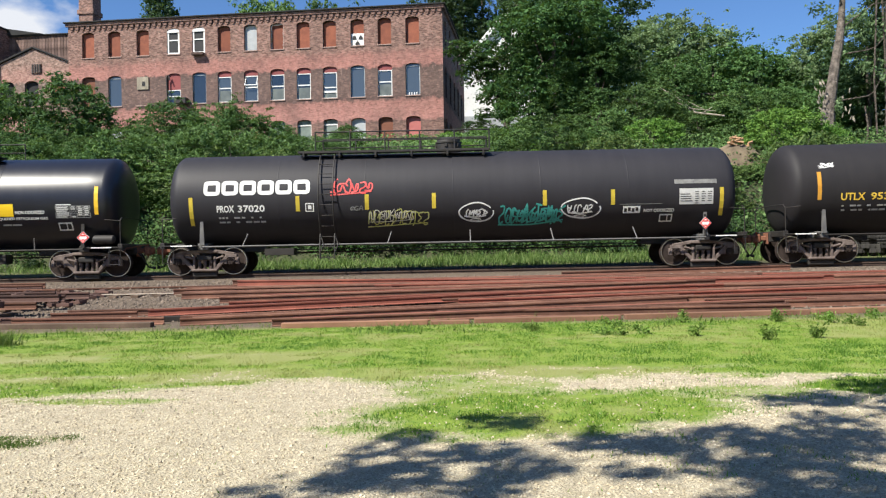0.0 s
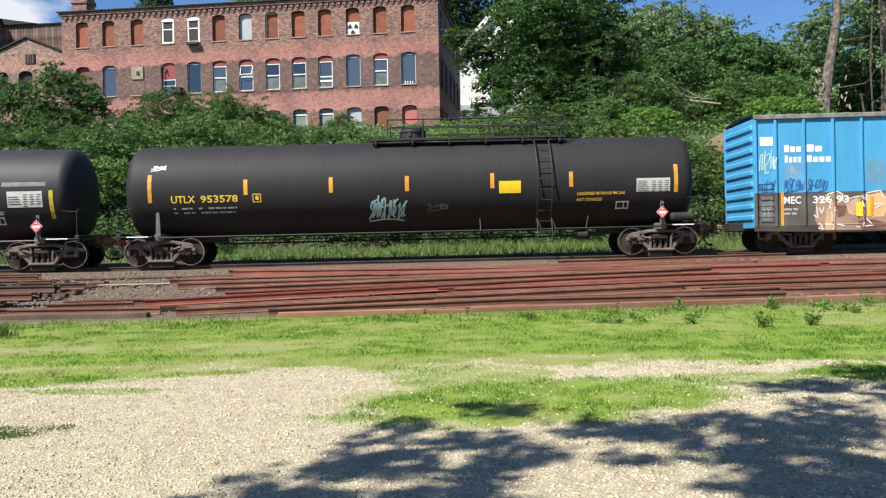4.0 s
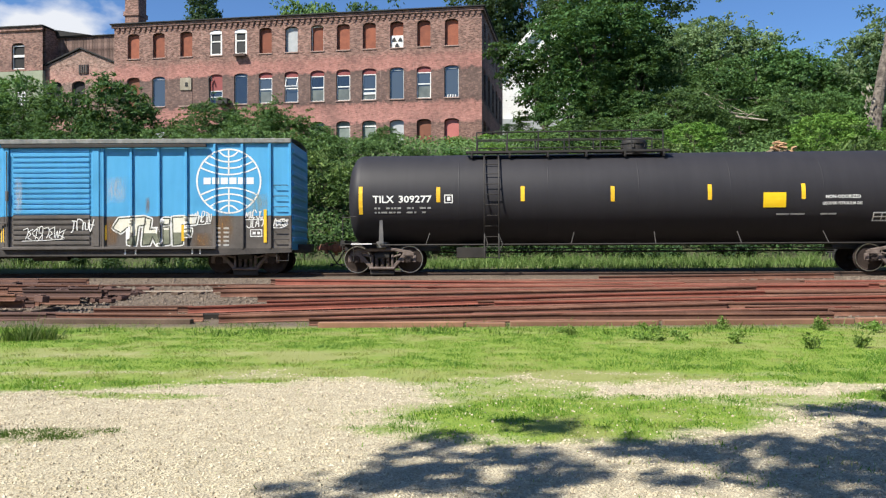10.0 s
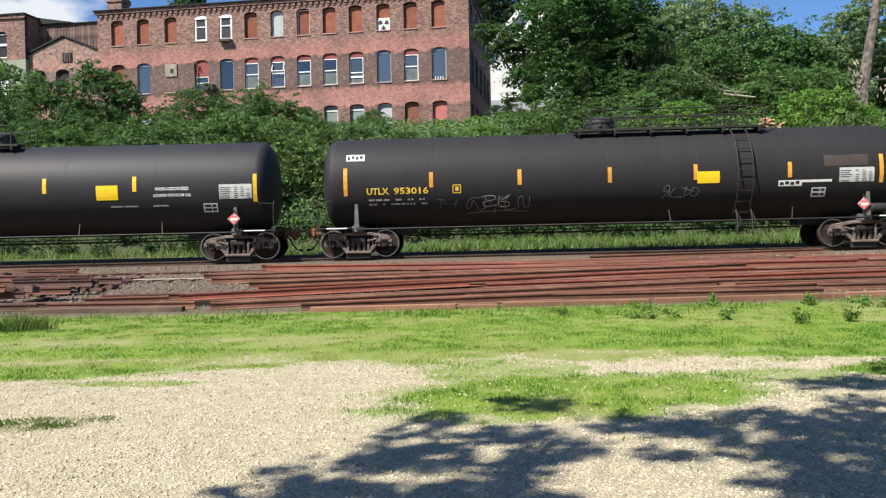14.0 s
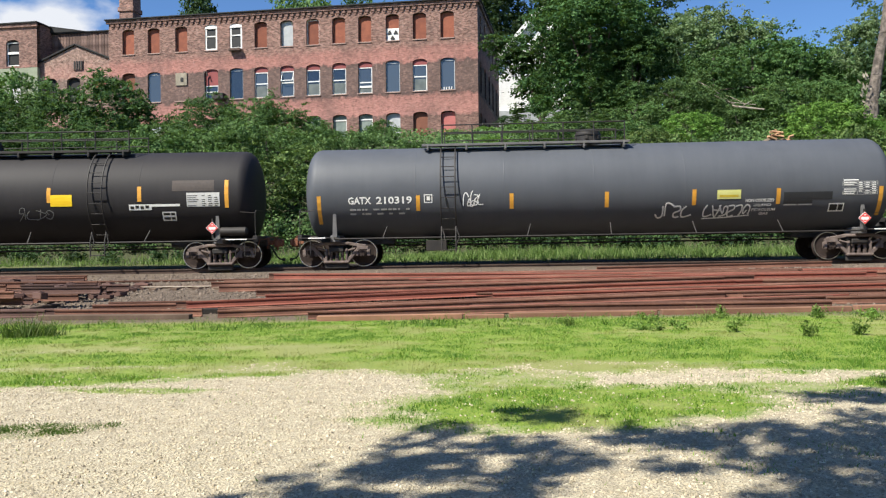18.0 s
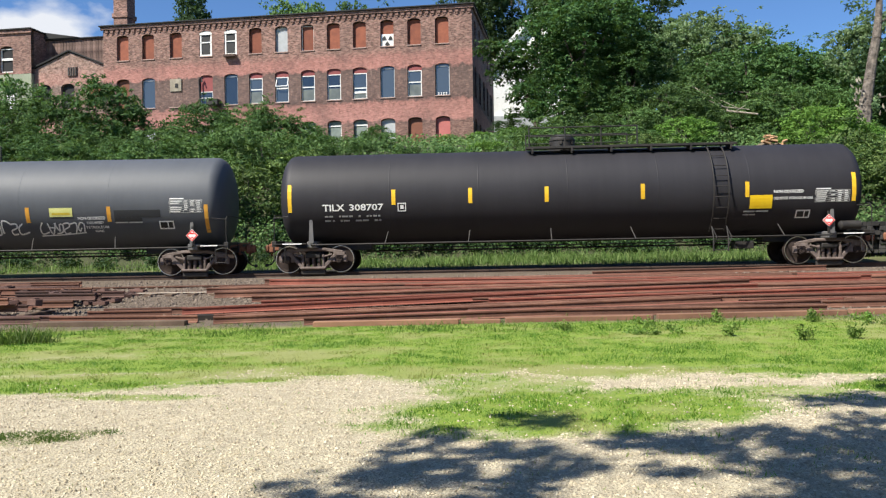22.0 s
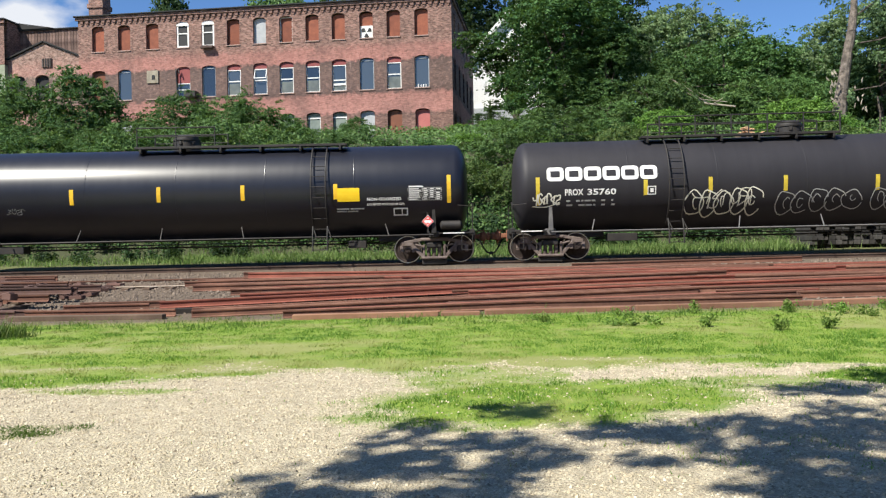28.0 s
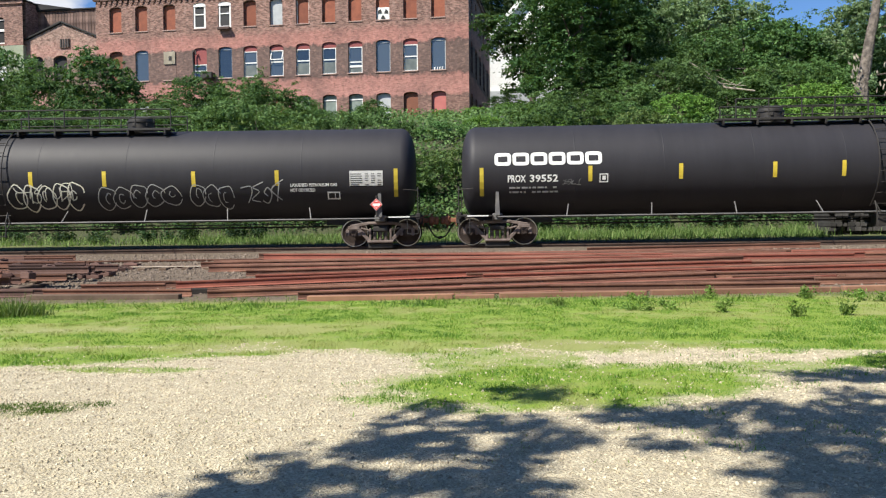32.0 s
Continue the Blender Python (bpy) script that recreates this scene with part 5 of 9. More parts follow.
BRACES = [(-6.9, 1.0), (-2.1, 1.0), (0.55, 0.0), (3.25, -0.5), (6.0, -0.7)]
BRACES_TURNED = [(-x, -lean) for x, lean in BRACES]
CARS = []
CARS.append((-20.33, tank_car(dict(label="glossy black tank car with yellow panel and white lettering", half=9.2, truck=8.55, paint="gloss", tape="y", seed=1, ladder=4.9, walk=(-1.3, 5.7), dome=0.0, braces=BRACES_TURNED, reservoir=(8.85, 9.6),
    stripes=stripes((-9.2, 2.46), (-6.0, 2.44), (-3.3, 2.44), (-0.6, 2.44), (2.3, 2.46), (5.3, 2.46), (9.05, 2.54)), number=(-8.3, -6.2, 2.10, 2.32), no="", open_table=1, box_mark=(-5.9, 2.2), table=(7.74, 8.85, 1.99, 2.43), small_box=(7.77, 8.22, 1.58, 1.84),
    diamond=(8.58, 1.33), plate=(5.75, 6.39, 2.06, 2.46), words=[("NON-ODORIZED", 6.44, 7.38, 2.13, 2.24), ("LIQUEFIED PETROLEUM GAS", 5.8, 7.47, 1.93, 2.03)], lines=[(6.0, 6.6, 1.76, 1.81)], boxes=[(5.0, 5.8, 0.5, 0.8)]))))
CARS.append((0.50, tank_car(dict(code="PROX", label="black tank car with bold white blocks and coloured graffiti", half=9.05, truck=8.35, paint="black", tape="o", seed=2, ladder=-4.19, walk=(-5.2, 1.26), dome=-0.1, braces=BRACES,
    stripes=stripes((-8.65, 2.11), (-5.13, 2.31), (-2.85, 2.32), (-0.64, 2.32), (3.02, 2.34), (5.27, 2.32), (8.86, 2.12)), number=(-7.80, -6.22, 2.06, 2.29), no="37020", box_mark=(-4.74, 2.18), table=(7.46, 8.58, 2.04, 2.56), small_box=(6.84, 7.27, 1.49, 1.74),
    diamond=(8.33, 1.41), words=[("NOT ODORIZED", 6.30, 7.31, 1.81, 1.92)], sign=(-8.24, -4.69, 2.62, 3.10), whites=[(5.61, 6.18, 1.79, 2.02, 1), (5.5, 6.9, 2.07, 2.09, 0), (7.3, 8.7, 2.72, 2.86, 0)], boxes=[(-6.4, -5.4, 0.62, 0.86)],
    spray=[("tag", "r", 5, -4.05, -2.69, 2.62, 3.08, 6, 0.05), ("tag", "l", 6, -2.84, -0.85, 1.56, 2.06, 11, 0.035), ("tag", "c", 16, -2.8, -1.3, 1.72, 2.06, 9, 0.025), ("oval", "w", 7, 0.21, 1.30, 1.61, 2.22, 1), ("tag", "t", 8, 1.48, 3.64, 1.55, 2.12, 11, 0.055), ("tag", "t", 18, 1.7, 3.4, 1.55, 2.0, 9, 0.05), ("oval", "w", 9, 3.58, 4.85, 1.66, 2.30, 1), ("tag", "f", 3, -3.4, -3.0, 2.05, 2.2, 3)]))))
CARS.append((21.13, tank_car(dict(code="UTLX", label="black tank car with gold lettering and a yellow panel", half=9.05, truck=8.35, paint="matt", tape="a", gold=1, seed=3, ladder=4.43, walk=(-1.33, 5.25), dome=0.1, braces=[(2.3, 0), (5.9, 1)], reservoir=(8.6, 9.42), cylinder=(5.5, 6.6), skirt=1,
    stripes=stripes((-8.54, 2.55), (-5.40, 2.54), (-2.60, 2.55), (-0.10, 2.54), (2.71, 2.57), (5.31, 2.56), (8.78, 2.52)), number=(-7.85, -5.66, 2.06, 2.30), no="953578", box_mark=(-5.04, 2.18), table=(7.47, 8.58, 2.10, 2.54), small_box=(6.81, 7.24, 1.56, 1.81),
    diamond=(8.34, 1.41), plate=(2.93, 3.65, 2.15, 2.55), words=[("LIQUEFIED PETROLEUM GAS", 5.51, 7.10, 2.02, 2.13), ("NOT ODORIZED", 5.50, 6.35, 1.84, 1.94)], spray=[("tag", "q", 15, -1.39, -0.22, 1.39, 2.07, 9, 0.05), ("tag", "w", 12, -8.52, -8.02, 3.19, 3.31, 5, 0.03), ("tag", "f", 13, 0.55, 1.25, 1.70, 1.88, 5, 0.02)]))))
CARS.append((40.43, None))
CARS.append((59.87, tank_car(dict(label="black tank car with white lettering and a yellow panel", half=9.2, truck=8.50, paint="black", tape="y", seed=4, ladder=-4.81, walk=(-5.67, 1.13), dome=0.1, rails=(-5.3, 0.9), braces=BRACES, boxes=[(-6.0, -5.0, 0.5, 0.86)],
    stripes=stripes((-9.16, 2.43), (-6.57, 2.60), (-3.79, 2.61), (-0.86, 2.58), (2.26, 2.61), (5.23, 2.61), (9.21, 2.41)), number=(-8.75, -6.79, 2.34, 2.58), no="309277", box_mark=(-6.23, 2.46), table=(8.02, 9.10, 2.06, 2.54), small_box=(7.46, 7.93, 1.64, 1.93),
    diamond=(8.47, 1.39), plate=(3.96, 4.68, 2.10, 2.58), words=[("NON-ODORIZED", 5.93, 7.02, 2.38, 2.49), ("LIQUEFIED PETROLEUM GAS", 5.84, 7.08, 2.16, 2.27)], lines=[(4.4, 5.3, 1.86, 1.91), (5.8, 6.3, 1.86, 1.91)]))))
CARS.append((80.84, tank_car(dict(code="UTLX", label="weathered black tank car with gold lettering and chalk tags", half=9.05, truck=8.35, paint="matt", tape="a", gold=1, seed=5, ladder=4.37, walk=(-1.06, 5.27), dome=0.0, braces=[(2.0, 0), (6.0, 1)], reservoir=(8.4, 9.37),
    stripes=stripes((-8.67, 2.51), (-5.82, 2.52), (-2.91, 2.53), (0.03, 2.52), (2.80, 2.54), (5.81, 2.54), (8.71, 2.51)), number=(-7.97, -5.92, 2.07, 2.29), no="953016", repaints_and_sheens=((6.9, 8.3, 2.62, 2.98, TANK_SHEEN),), box_mark=(-4.98, 2.20), table=(7.38, 8.48, 2.10, 2.56), small_box=(6.53, 6.99, 1.65, 1.95),
    diamond=(8.19, 1.38), plate=(2.85, 3.57, 2.17, 2.55), whites=[(-8.65, -8.03, 3.21, 3.43, 1), (5.45, 6.2, 2.01, 2.20, 1), (6.2, 7.15, 2.12, 2.20, 1)], spray=[("tag", "f", 22, -4.66, -2.6, 1.45, 2.0, 5, 0.022), ("tag", "d", 23, -4.2, -3.2, 1.6, 1.95, 2, 0.025), ("tag", "f", 24, 1.7, 2.9, 1.75, 2.1, 4, 0.022), ("tag", "f", 25, -5.7, -5.1, 1.6, 1.85, 2, 0.015)]))))
CARS.append((101.81, tank_car(dict(code="GATX", label="dark grey tank car with white lettering and a pale yellow panel", half=9.2, truck=8.62, paint="grey", tape="a", seed=6, ladder=-4.80, walk=(-5.69, 1.27), dome=0.0, rails=(-5.0, 1.1), pale_walk=1, braces=BRACES, boxes=[(-5.6, -4.9, 0.5, 0.86)],
    stripes=stripes((-9.11, 1.91), (-5.80, 2.09), (-2.71, 2.10), (0.40, 2.09), (3.22, 2.11), (5.91, 2.10), (9.14, 1.90)), number=(-8.13, -6.00, 2.08, 2.32), no="210319", repaints_and_sheens=((6.08, 7.62, 1.97, 2.22, TANK_PATCH), (6.08, 7.0, 1.80, 1.966, TANK_PATCH)), open_table=1, box_mark=(-5.46, 2.23), table=(7.93, 9.02, 2.11, 2.59), small_box=(7.54, 8.03, 1.58, 1.85),
    diamond=(8.65, 1.34), plate=(3.95, 4.71, 2.04, 2.33), words=[("NON-ODORIZED", 4.87, 5.78, 1.93, 2.03), ("LIQUEFIED", 5.15, 5.70, 1.78, 1.87), ("PETROLEUM", 5.10, 5.85, 1.64, 1.73), ("GAS", 5.35, 5.65, 1.52, 1.60)], lines=[(6.1, 7.0, 1.80, 1.84)], whites=[],
    spray=[("tag", "w", 32, 1.95, 3.13, 1.50, 1.98, 4, 0.05), ("tag", "w", 33, 3.53, 5.05, 1.48, 1.88, 6, 0.045), ("tag", "w", 34, -4.33, -3.68, 1.96, 2.42, 4, 0.032), ("tag", "w", 35, -4.2, -3.8, 2.0, 2.2, 3, 0.025)]))))
CARS.append((123.04, tank_car(dict(label="black tank car with white lettering and a yellow panel", half=9.2, truck=8.55, paint="black", tape="y", seed=7, ladder=4.93, walk=(-1.29, 5.69), dome=0.0, rails=(-1.2, 2.4), braces=BRACES_TURNED, reservoir=(8.75, 9.5), boxes=[(5.6, 6.2, 0.55, 0.8)],
    stripes=stripes((-9.22, 2.49), (-5.75, 2.47), (-3.21, 2.47), (-0.70, 2.46), (2.43, 2.48), (5.79, 2.47), (9.19, 2.49)), number=(-8.12, -6.09, 2.05, 2.27), no="308707", open_table=1, box_mark=(-5.48, 2.14), table=(7.96, 9.06, 2.02, 2.46), small_box=(7.40, 7.86, 1.52, 1.78),
    diamond=(8.41, 1.42), plate=(5.88, 6.60, 1.85, 2.28), words=[("NON-ODORIZED", 6.64, 7.58, 2.33, 2.43), ("LIQUEFIED PETROLEUM GAS", 6.64, 7.89, 2.11, 2.21)], lines=[(5.7, 6.5, 1.74, 1.79), (5.7, 6.1, 1.64, 1.68)]))))
CARS.append((144.36, tank_car(dict(label="glossy black tank car with white lettering and a yellow panel", half=9.2, truck=8.50, paint="gloss", tape="y", seed=8, ladder=4.72, walk=(-1.49, 5.60), dome=0.0, rails=(-1.4, 1.2), braces=BRACES_TURNED, reservoir=(8.7, 9.45), boxes=[(5.6, 6.2, 0.55, 0.8), (-6.4, -5.3, 0.6, 0.85)],
    stripes=stripes((-9.28, 2.47), (-6.16, 2.41), (-3.37, 2.42), (-0.53, 2.45), (2.22, 2.45), (5.27, 2.43), (9.02, 2.45)), number=(-8.34, -6.22, 2.11, 2.32), no="305803", open_table=1, box_mark=(-5.96, 2.20), table=(7.67, 8.78, 2.10, 2.57), small_box=(7.17, 7.65, 1.61, 1.86),
    diamond=(8.30, 1.39), plate=(5.33, 6.06, 2.10, 2.54), words=[("NON-ODORIZED", 6.31, 7.44, 2.11, 2.21), ("LIQUEFIED PETROLEUM GAS", 6.31, 7.54, 1.94, 2.03)], lines=[(5.3, 6.2, 1.84, 1.88), (5.3, 6.0, 1.76, 1.80)], spray=[("tag", "f", 41, -5.5, -4.9, 1.9, 2.1, 4, 0.02)]))))
CARS.append((165.18, tank_car(dict(code="PROX", label="black tank car with bold white blocks and outlined graffiti", half=9.05, truck=8.35, paint="black", tape="o", seed=9, ladder=-4.25, walk=(-5.22, 1.33), dome=0.0, braces=BRACES, boxes=[(-6.4, -5.4, 0.6, 0.86)],
    stripes=stripes((-8.77, 2.29), (-5.24, 2.34), (-3.13, 2.38), (-0.71, 2.37), (2.23, 2.33), (4.98, 2.33), (8.91, 2.13)), number=(-7.88, -6.20, 2.13, 2.34), no="35760", box_mark=(-5.04, 2.24), table=(7.38, 8.48, 2.04, 2.53), small_box=(6.63, 7.05, 1.61, 1.86),
    diamond=(8.25, 1.41), words=[("LIQUEFIED PETROLEUM GAS", 5.42, 6.96, 2.02, 2.14), ("NOT ODORIZED", 5.41, 6.23, 1.87, 1.98)], sign=(-8.49, -4.82, 2.61, 3.07),
    spray=[("bubble", "c", 51, -3.9, -1.45, 1.34, 2.22, 5, 0.040), ("tag", "c", 56, -3.7, -1.8, 1.7, 2.25, 4, 0.03), ("bubble", "d", 52, -0.95, 1.72, 1.42, 2.12, 5, 0.030), ("bubble", "d", 53, 2.1, 3.5, 1.42, 2.12, 3, 0.028), ("tag", "d", 54, 3.7, 5.1, 1.5, 2.2, 4, 0.032), ("tag", "c", 55, -8.95, -8.05, 1.85, 2.2, 6, 0.045)]))))
CARS.append((185.88, tank_car(dict(code="PROX", label="black tank car with bold white blocks and clean sides", half=9.05, truck=8.35, paint="black", tape="o", seed=10, ladder=4.1, walk=(-1.03, 4.9), dome=1.0, braces=BRACES_TURNED, boxes=[(4.2, 5.6, 0.45, 0.9)],
    stripes=stripes((-8.86, 2.10), (-5.30, 2.32), (-2.37, 2.35), (0.63, 2.35), (2.81, 2.36), (5.4, 2.34), (8.86, 2.12)), number=(-8.0, -6.35, 2.07, 2.31), no="39552", box_mark=(-4.86, 2.17), table=(7.46, 8.58, 2.04, 2.56), small_box=(6.84, 7.27, 1.49, 1.74),
    diamond=(8.33, 1.41), sign=(-8.45, -4.89, 2.62, 3.04), words=[("NOT ODORIZED", 6.30, 7.31, 1.81, 1.92)], spray=[("tag", "f", 61, -6.2, -5.6, 1.98, 2.15, 4, 0.018)]))))


# ---------------------------------------------------------------- box car
def box_car():
    car = thing("box_car", "weathered blue box car with a white globe emblem and graffiti", "box car", group="train of freight cars")
    half, z0, zg, z1 = 7.90, 0.86, 1.94, 4.36
    wheels = running_gear(car, (-6.25, 6.25), False)
    bm = Build().box(-half + 0.06, half - 0.06, -1.50, 1.50, 0.88, 4.34, 0.02)
    part("body", bm, FRAME_BLACK, car)
    posts = [-7.86, -7.21, -6.29, -5.35, -4.43, -3.52, -2.58, -1.68, 1.63, 2.57, 3.49, 4.40, 5.35, 6.27, 7.19, 7.86]
    for s in (-1, 1):
        for a, e in zip(posts, posts[1:]):
            if a == -1.68:
                continue
            y0, y1 = sorted((s * 1.50, s * 1.535))
            part("side_panel", Build().box(a, e, y0, y1, zg, z1), BOX_BLUE, car)
            part("lower_panel", Build().box(a, e, y0, y1, z0, zg), BOX_GREY, car)
        for x in posts:
            y0, y1 = sorted((s * 1.535, s * 1.605))
            part("post", Build().box(x - 0.045, x + 0.045, y0, y1, zg, z1 - 0.02, 0.012), BOX_BLUE, car)
            part("lower_post", Build().box(x - 0.045, x + 0.045, y0, y1, z0 - 0.02, zg, 0.012), BOX_GREY, car)
        y0, y1 = sorted((s * 1.44, s * 1.585))
        part("side_sill", Build().prism([(-half, 0.86), (-half, 0.70), (-5.2, 0.62), (5.2, 0.62), (half, 0.72), (half, 0.86)], y0, y1), SILL_BLACK, car)
        y0, y1 = sorted((s * 1.50, s * 1.62))
        part("roof_rail", Build().box(-half, half, y0, y1, z1, z1 + 0.15, 0.015), BOX_ROOF, car)
        # sliding door with pressed ribs
        y0, y1 = sorted((s * 1.535, s * 1.60))
        door = part("door", Build().box(-1.46, 1.58, y0, y1, zg, 4.24, 0.015), BOX_BLUE, car)
        part("door_lower", Build().box(-1.46, 1.58, y0, y1, 0.92, zg, 0.015), BOX_GREY, door)
        for i in range(19):
            z = 1.00 + 0.172 * i
            yy0, yy1 = sorted((s * 1.60, s * 1.626))
            part("door_rib", Build().box(-1.36, 1.22, yy0, yy1, z, z + 0.132, 0.022), BOX_BLUE if z > zg - 0.06 else BOX_GREY, door)
        yy0, yy1 = sorted((s * 1.60, s * 1.67))
        for za, zb, m in ((0.9, zg, BOX_GREY), (zg, 4.26, BOX_BLUE)):
            part("door_post", Build().box(-1.62, -1.47, *sorted((s * 1.54, s * 1.64)), za, zb, 0.012), m, car)
            part("door_edge", Build().box(1.30, 1.52, *sorted((s * 1.60, s * 1.625)), max(za, 0.95), min(zb, 4.22), 0.01), m, door)
        bm = Build()
        bm.rod((-1.52, s * 1.68, 1.0), (-1.52, s * 1.68, 4.1), 0.02, 8)
        bm.box(-1.57, -1.47, *sorted((s * 1.62, s * 1.70)), 2.45, 2.80, 0.02)
        bm.box(-2.05, -1.50, *sorted((s * 1.66, s * 1.70)), 1.70, 1.76, 0.01)
        part("lock_bar", bm, BOX_GREY, door)
        part("door_track", Build().box(-1.7, 5.4, *sorted((s * 1.585, s * 1.68)), 0.84, 0.93, 0.012), BOX_GREY, car)
        part("upper_track", Build().box(-1.7, 5.1, *sorted((s * 1.60, s * 1.69)), 4.22, 4.33, 0.012), FRAME_BLACK, car)
        for i in range(6):
            for xx in (-7.54, 7.54):
                bm = Build()
                z = 1.15 + 0.36 * i
                if i < 4 or xx > 0:
                    bm.tube([(xx - 0.24, s * 1.54, z), (xx - 0.24, s * 1.64, z), (xx + 0.24, s * 1.64, z), (xx + 0.24, s * 1.54, z)], 0.013)
                    part("grab_iron", bm, FRAME_BLACK, car)
        for xx in (-7.60, 7.60):
            bm = Build()
            bm.tube([(xx - 0.20, s * 1.54, 0.80), (xx - 0.20, s * 1.56, 0.44), (xx + 0.20, s * 1.56, 0.44), (xx + 0.20, s * 1.54, 0.80)], 0.018)
            part("step", bm, FRAME_BLACK, car)
    roof = Build()
    n0 = 8
    for i in range(n0 + 1):
        y = -1.60 + 3.2 * i / n0
        zc = z1 + 0.14 + 0.10 * (1 - (y / 1.6) ** 2)
        roof.v += [(-half, y, zc), (half, y, zc)]
    roof.f = [(2 * i, 2 * i + 1, 2 * i + 3, 2 * i + 2) for i in range(n0)]
    part("roof", roof, BOX_ROOF, car)
    for i in range(13):
        x = -7.3 + 14.6 * i / 12
        bm = Build()
        bm.prism([(-1.6, z1 + 0.13), (0, z1 + 0.25), (1.6, z1 + 0.13), (1.6, z1 + 0.17), (0, z1 + 0.29), (-1.6, z1 + 0.17)], x - 0.04, x + 0.04, pose(0, 0, 0, 0, 0, 90) @ pose(0, 0, 0))
        part("roof_rib", bm, BOX_ROOF, car)
    for s in (-1, 1):
        for i in range(9):
            z = 1.05 + 0.37 * i
            part("end_rib", Build().box(*sorted((s * (half - 0.06), s * (half + 0.05))), -1.40, 1.40, z, z + 0.20, 0.045), BOX_BLUE, car)
        part("end_plate", Build().box(*sorted((s * (half - 0.10), s * (half - 0.01))), -1.52, 1.52, 0.80, z1 + 0.05, 0.01), BOX_BLUE, car)
        part("stub_sill", Build().box(*sorted((s * 5.0, s * (half + 0.45))), -0.33, 0.33, 0.70, 1.0, 0.02), FRAME_BLACK, car)
        cp = part("coupler", shared("coupler", coupler_mesh, COUPLER_RUST), None, car, "rust-red knuckle coupler")
        cp.matrix_basis = pose(s * (half + 0.75), 0, 0, 0, 0, 0 if s > 0 else 180)
        hs = part("air_hose", shared("air_hose", hose_mesh, HOSE_RUBBER, 50), None, car)
        hs.matrix_basis = pose(s * (half + 0.75), 0, 0, 0, 0, 0 if s > 0 else 180)
    bm = Build()
    bm.box(-5.0, 5.0, -0.35, 0.35, 0.55, 0.85, 0.02)
    for x in (-3.4, -1.2, 1.2, 3.4):
        bm.box(x - 0.08, x + 0.08, -1.4, 1.4, 0.62, 0.84, 0.01)
    bm.rod((-1.0, -0.9, 0.62), (0.2, -0.9, 0.62), 0.16, 14)
    part("underframe", bm, FRAME_BLACK, car)
    for x, z, hh in ((-7.01, 1.41, 0.55), (-4.48, 1.45, 0.27), (-4.12, 1.45, 0.30), (-1.63, 1.42, 0.2), (1.68, 1.40, 0.25), (4.28, 1.38, 0.27), (7.02, 1.60, 0.55)):
        part("reflector", patch(on_box, x - 0.05, x + 0.05, z - hh, z + hh, 0.022), STRIPE_YELLOW if x > 1 else STRIPE_AMBER, car)
    # owner's words as plain blocks, number, emblem
    blocks = []
    for x0, x1, zz, hh, n1 in ((-6.93, -6.35, 3.27, 0.24, 3), (-6.20, -5.67, 3.27, 0.24, 2), (-6.92, -6.35, 2.93, 0.24, 4), (-6.20, -5.39, 2.93, 0.22, 4)):
        w = (x1 - x0) / n1
        blocks += [(x0 + w * i + 0.015, x0 + w * (i + 1) - 0.025, zz, zz + hh * (1.0 if i == 0 else 0.78)) for i in range(n1)]

    def on_side(x, z, off=0.0):
        """Paint lies on the panels and over the posts alike."""
        return (x, -1.537 - off - (0.070 if min(abs(x - p) for p in posts) < 0.05 else 0.0), z)
    for b in blocks:
        w = (b[1] - b[0]) / 6
        part("name_block", bars(on_side, [(b[0] + w * i, b[0] + w * (i + 1), b[2], b[3]) for i in range(6)], 0.004), MARK_WHITE, car)
    part("car_code", words_on(on_box, "MEC", -6.95, -6.40, 1.57, 1.82, 0.012), MARK_WHITE, car)
    part("car_number", words_on(on_box, "326 93", -6.02, -4.85, 1.57, 1.82, 0.012), MARK_WHITE, car)
    tagged(part("load_limit", bars(on_box, [(-6.95, -6.7, 1.36, 1.43), (-6.65, -6.5, 1.36, 1.43), (-6.95, -6.75, 1.22, 1.29), (-6.7, -6.55, 1.22, 1.29)]), MARK_DULL, car), kind="stuff")
    part("white_patch", patch(on_box, -7.70, -7.28, 3.50, 3.79, 0.008, 1), MARK_WHITE, car)
    tagged(part("stencil", bars(on_box, [(5.35 + 0.28 * i, 5.53 + 0.28 * i, 1.9 - 0.14 * j - 0.4, 1.96 - 0.14 * j - 0.4) for i in range(2) for j in range(5)]), MARK_DULL, car), kind="stuff")
    emb = Build()
    cx, cz, r = 5.81, 3.10, 1.06

    def over(x, z, off=0.0):
        return on_side(x, z, 0.004)
    ring = [(cx + r * math.cos(t), cz + r * math.sin(t)) for t in (2 * math.pi * i / 120 for i in range(120))]
    ribbon(emb, over, ring, 0.055, 0.0, True)
    emb = part("globe_emblem", emb, MARK_WHITE, car, "white ringed globe emblem of plain lines")
    for za, zb in ((0.22, r), (-0.22, -r)):
        line = Build()
        ribbon(line, over, [(cx, cz + za), (cx, cz + zb)], 0.05)
        part("emblem_line", line, MARK_WHITE, emb)
    for s in (-1, 1):
        for k, sag in ((0.30, 0.16), (0.50, 0.16), (0.70, 0.13), (0.86, 0.10)):
            zc = k * r
            w = math.sqrt(max(0.0, 1 - min(1.0, k + 0.10) ** 2)) * r
            pts = [(cx + w * u, cz + s * (zc - 0.10 + sag * u * u * 1.6)) for u in (i / 20 - 1 for i in range(41))]
            line = Build()
            ribbon(line, over, pts, 0.05)
            part("emblem_line", line, MARK_WHITE, emb)
    w = 1.72 / 6
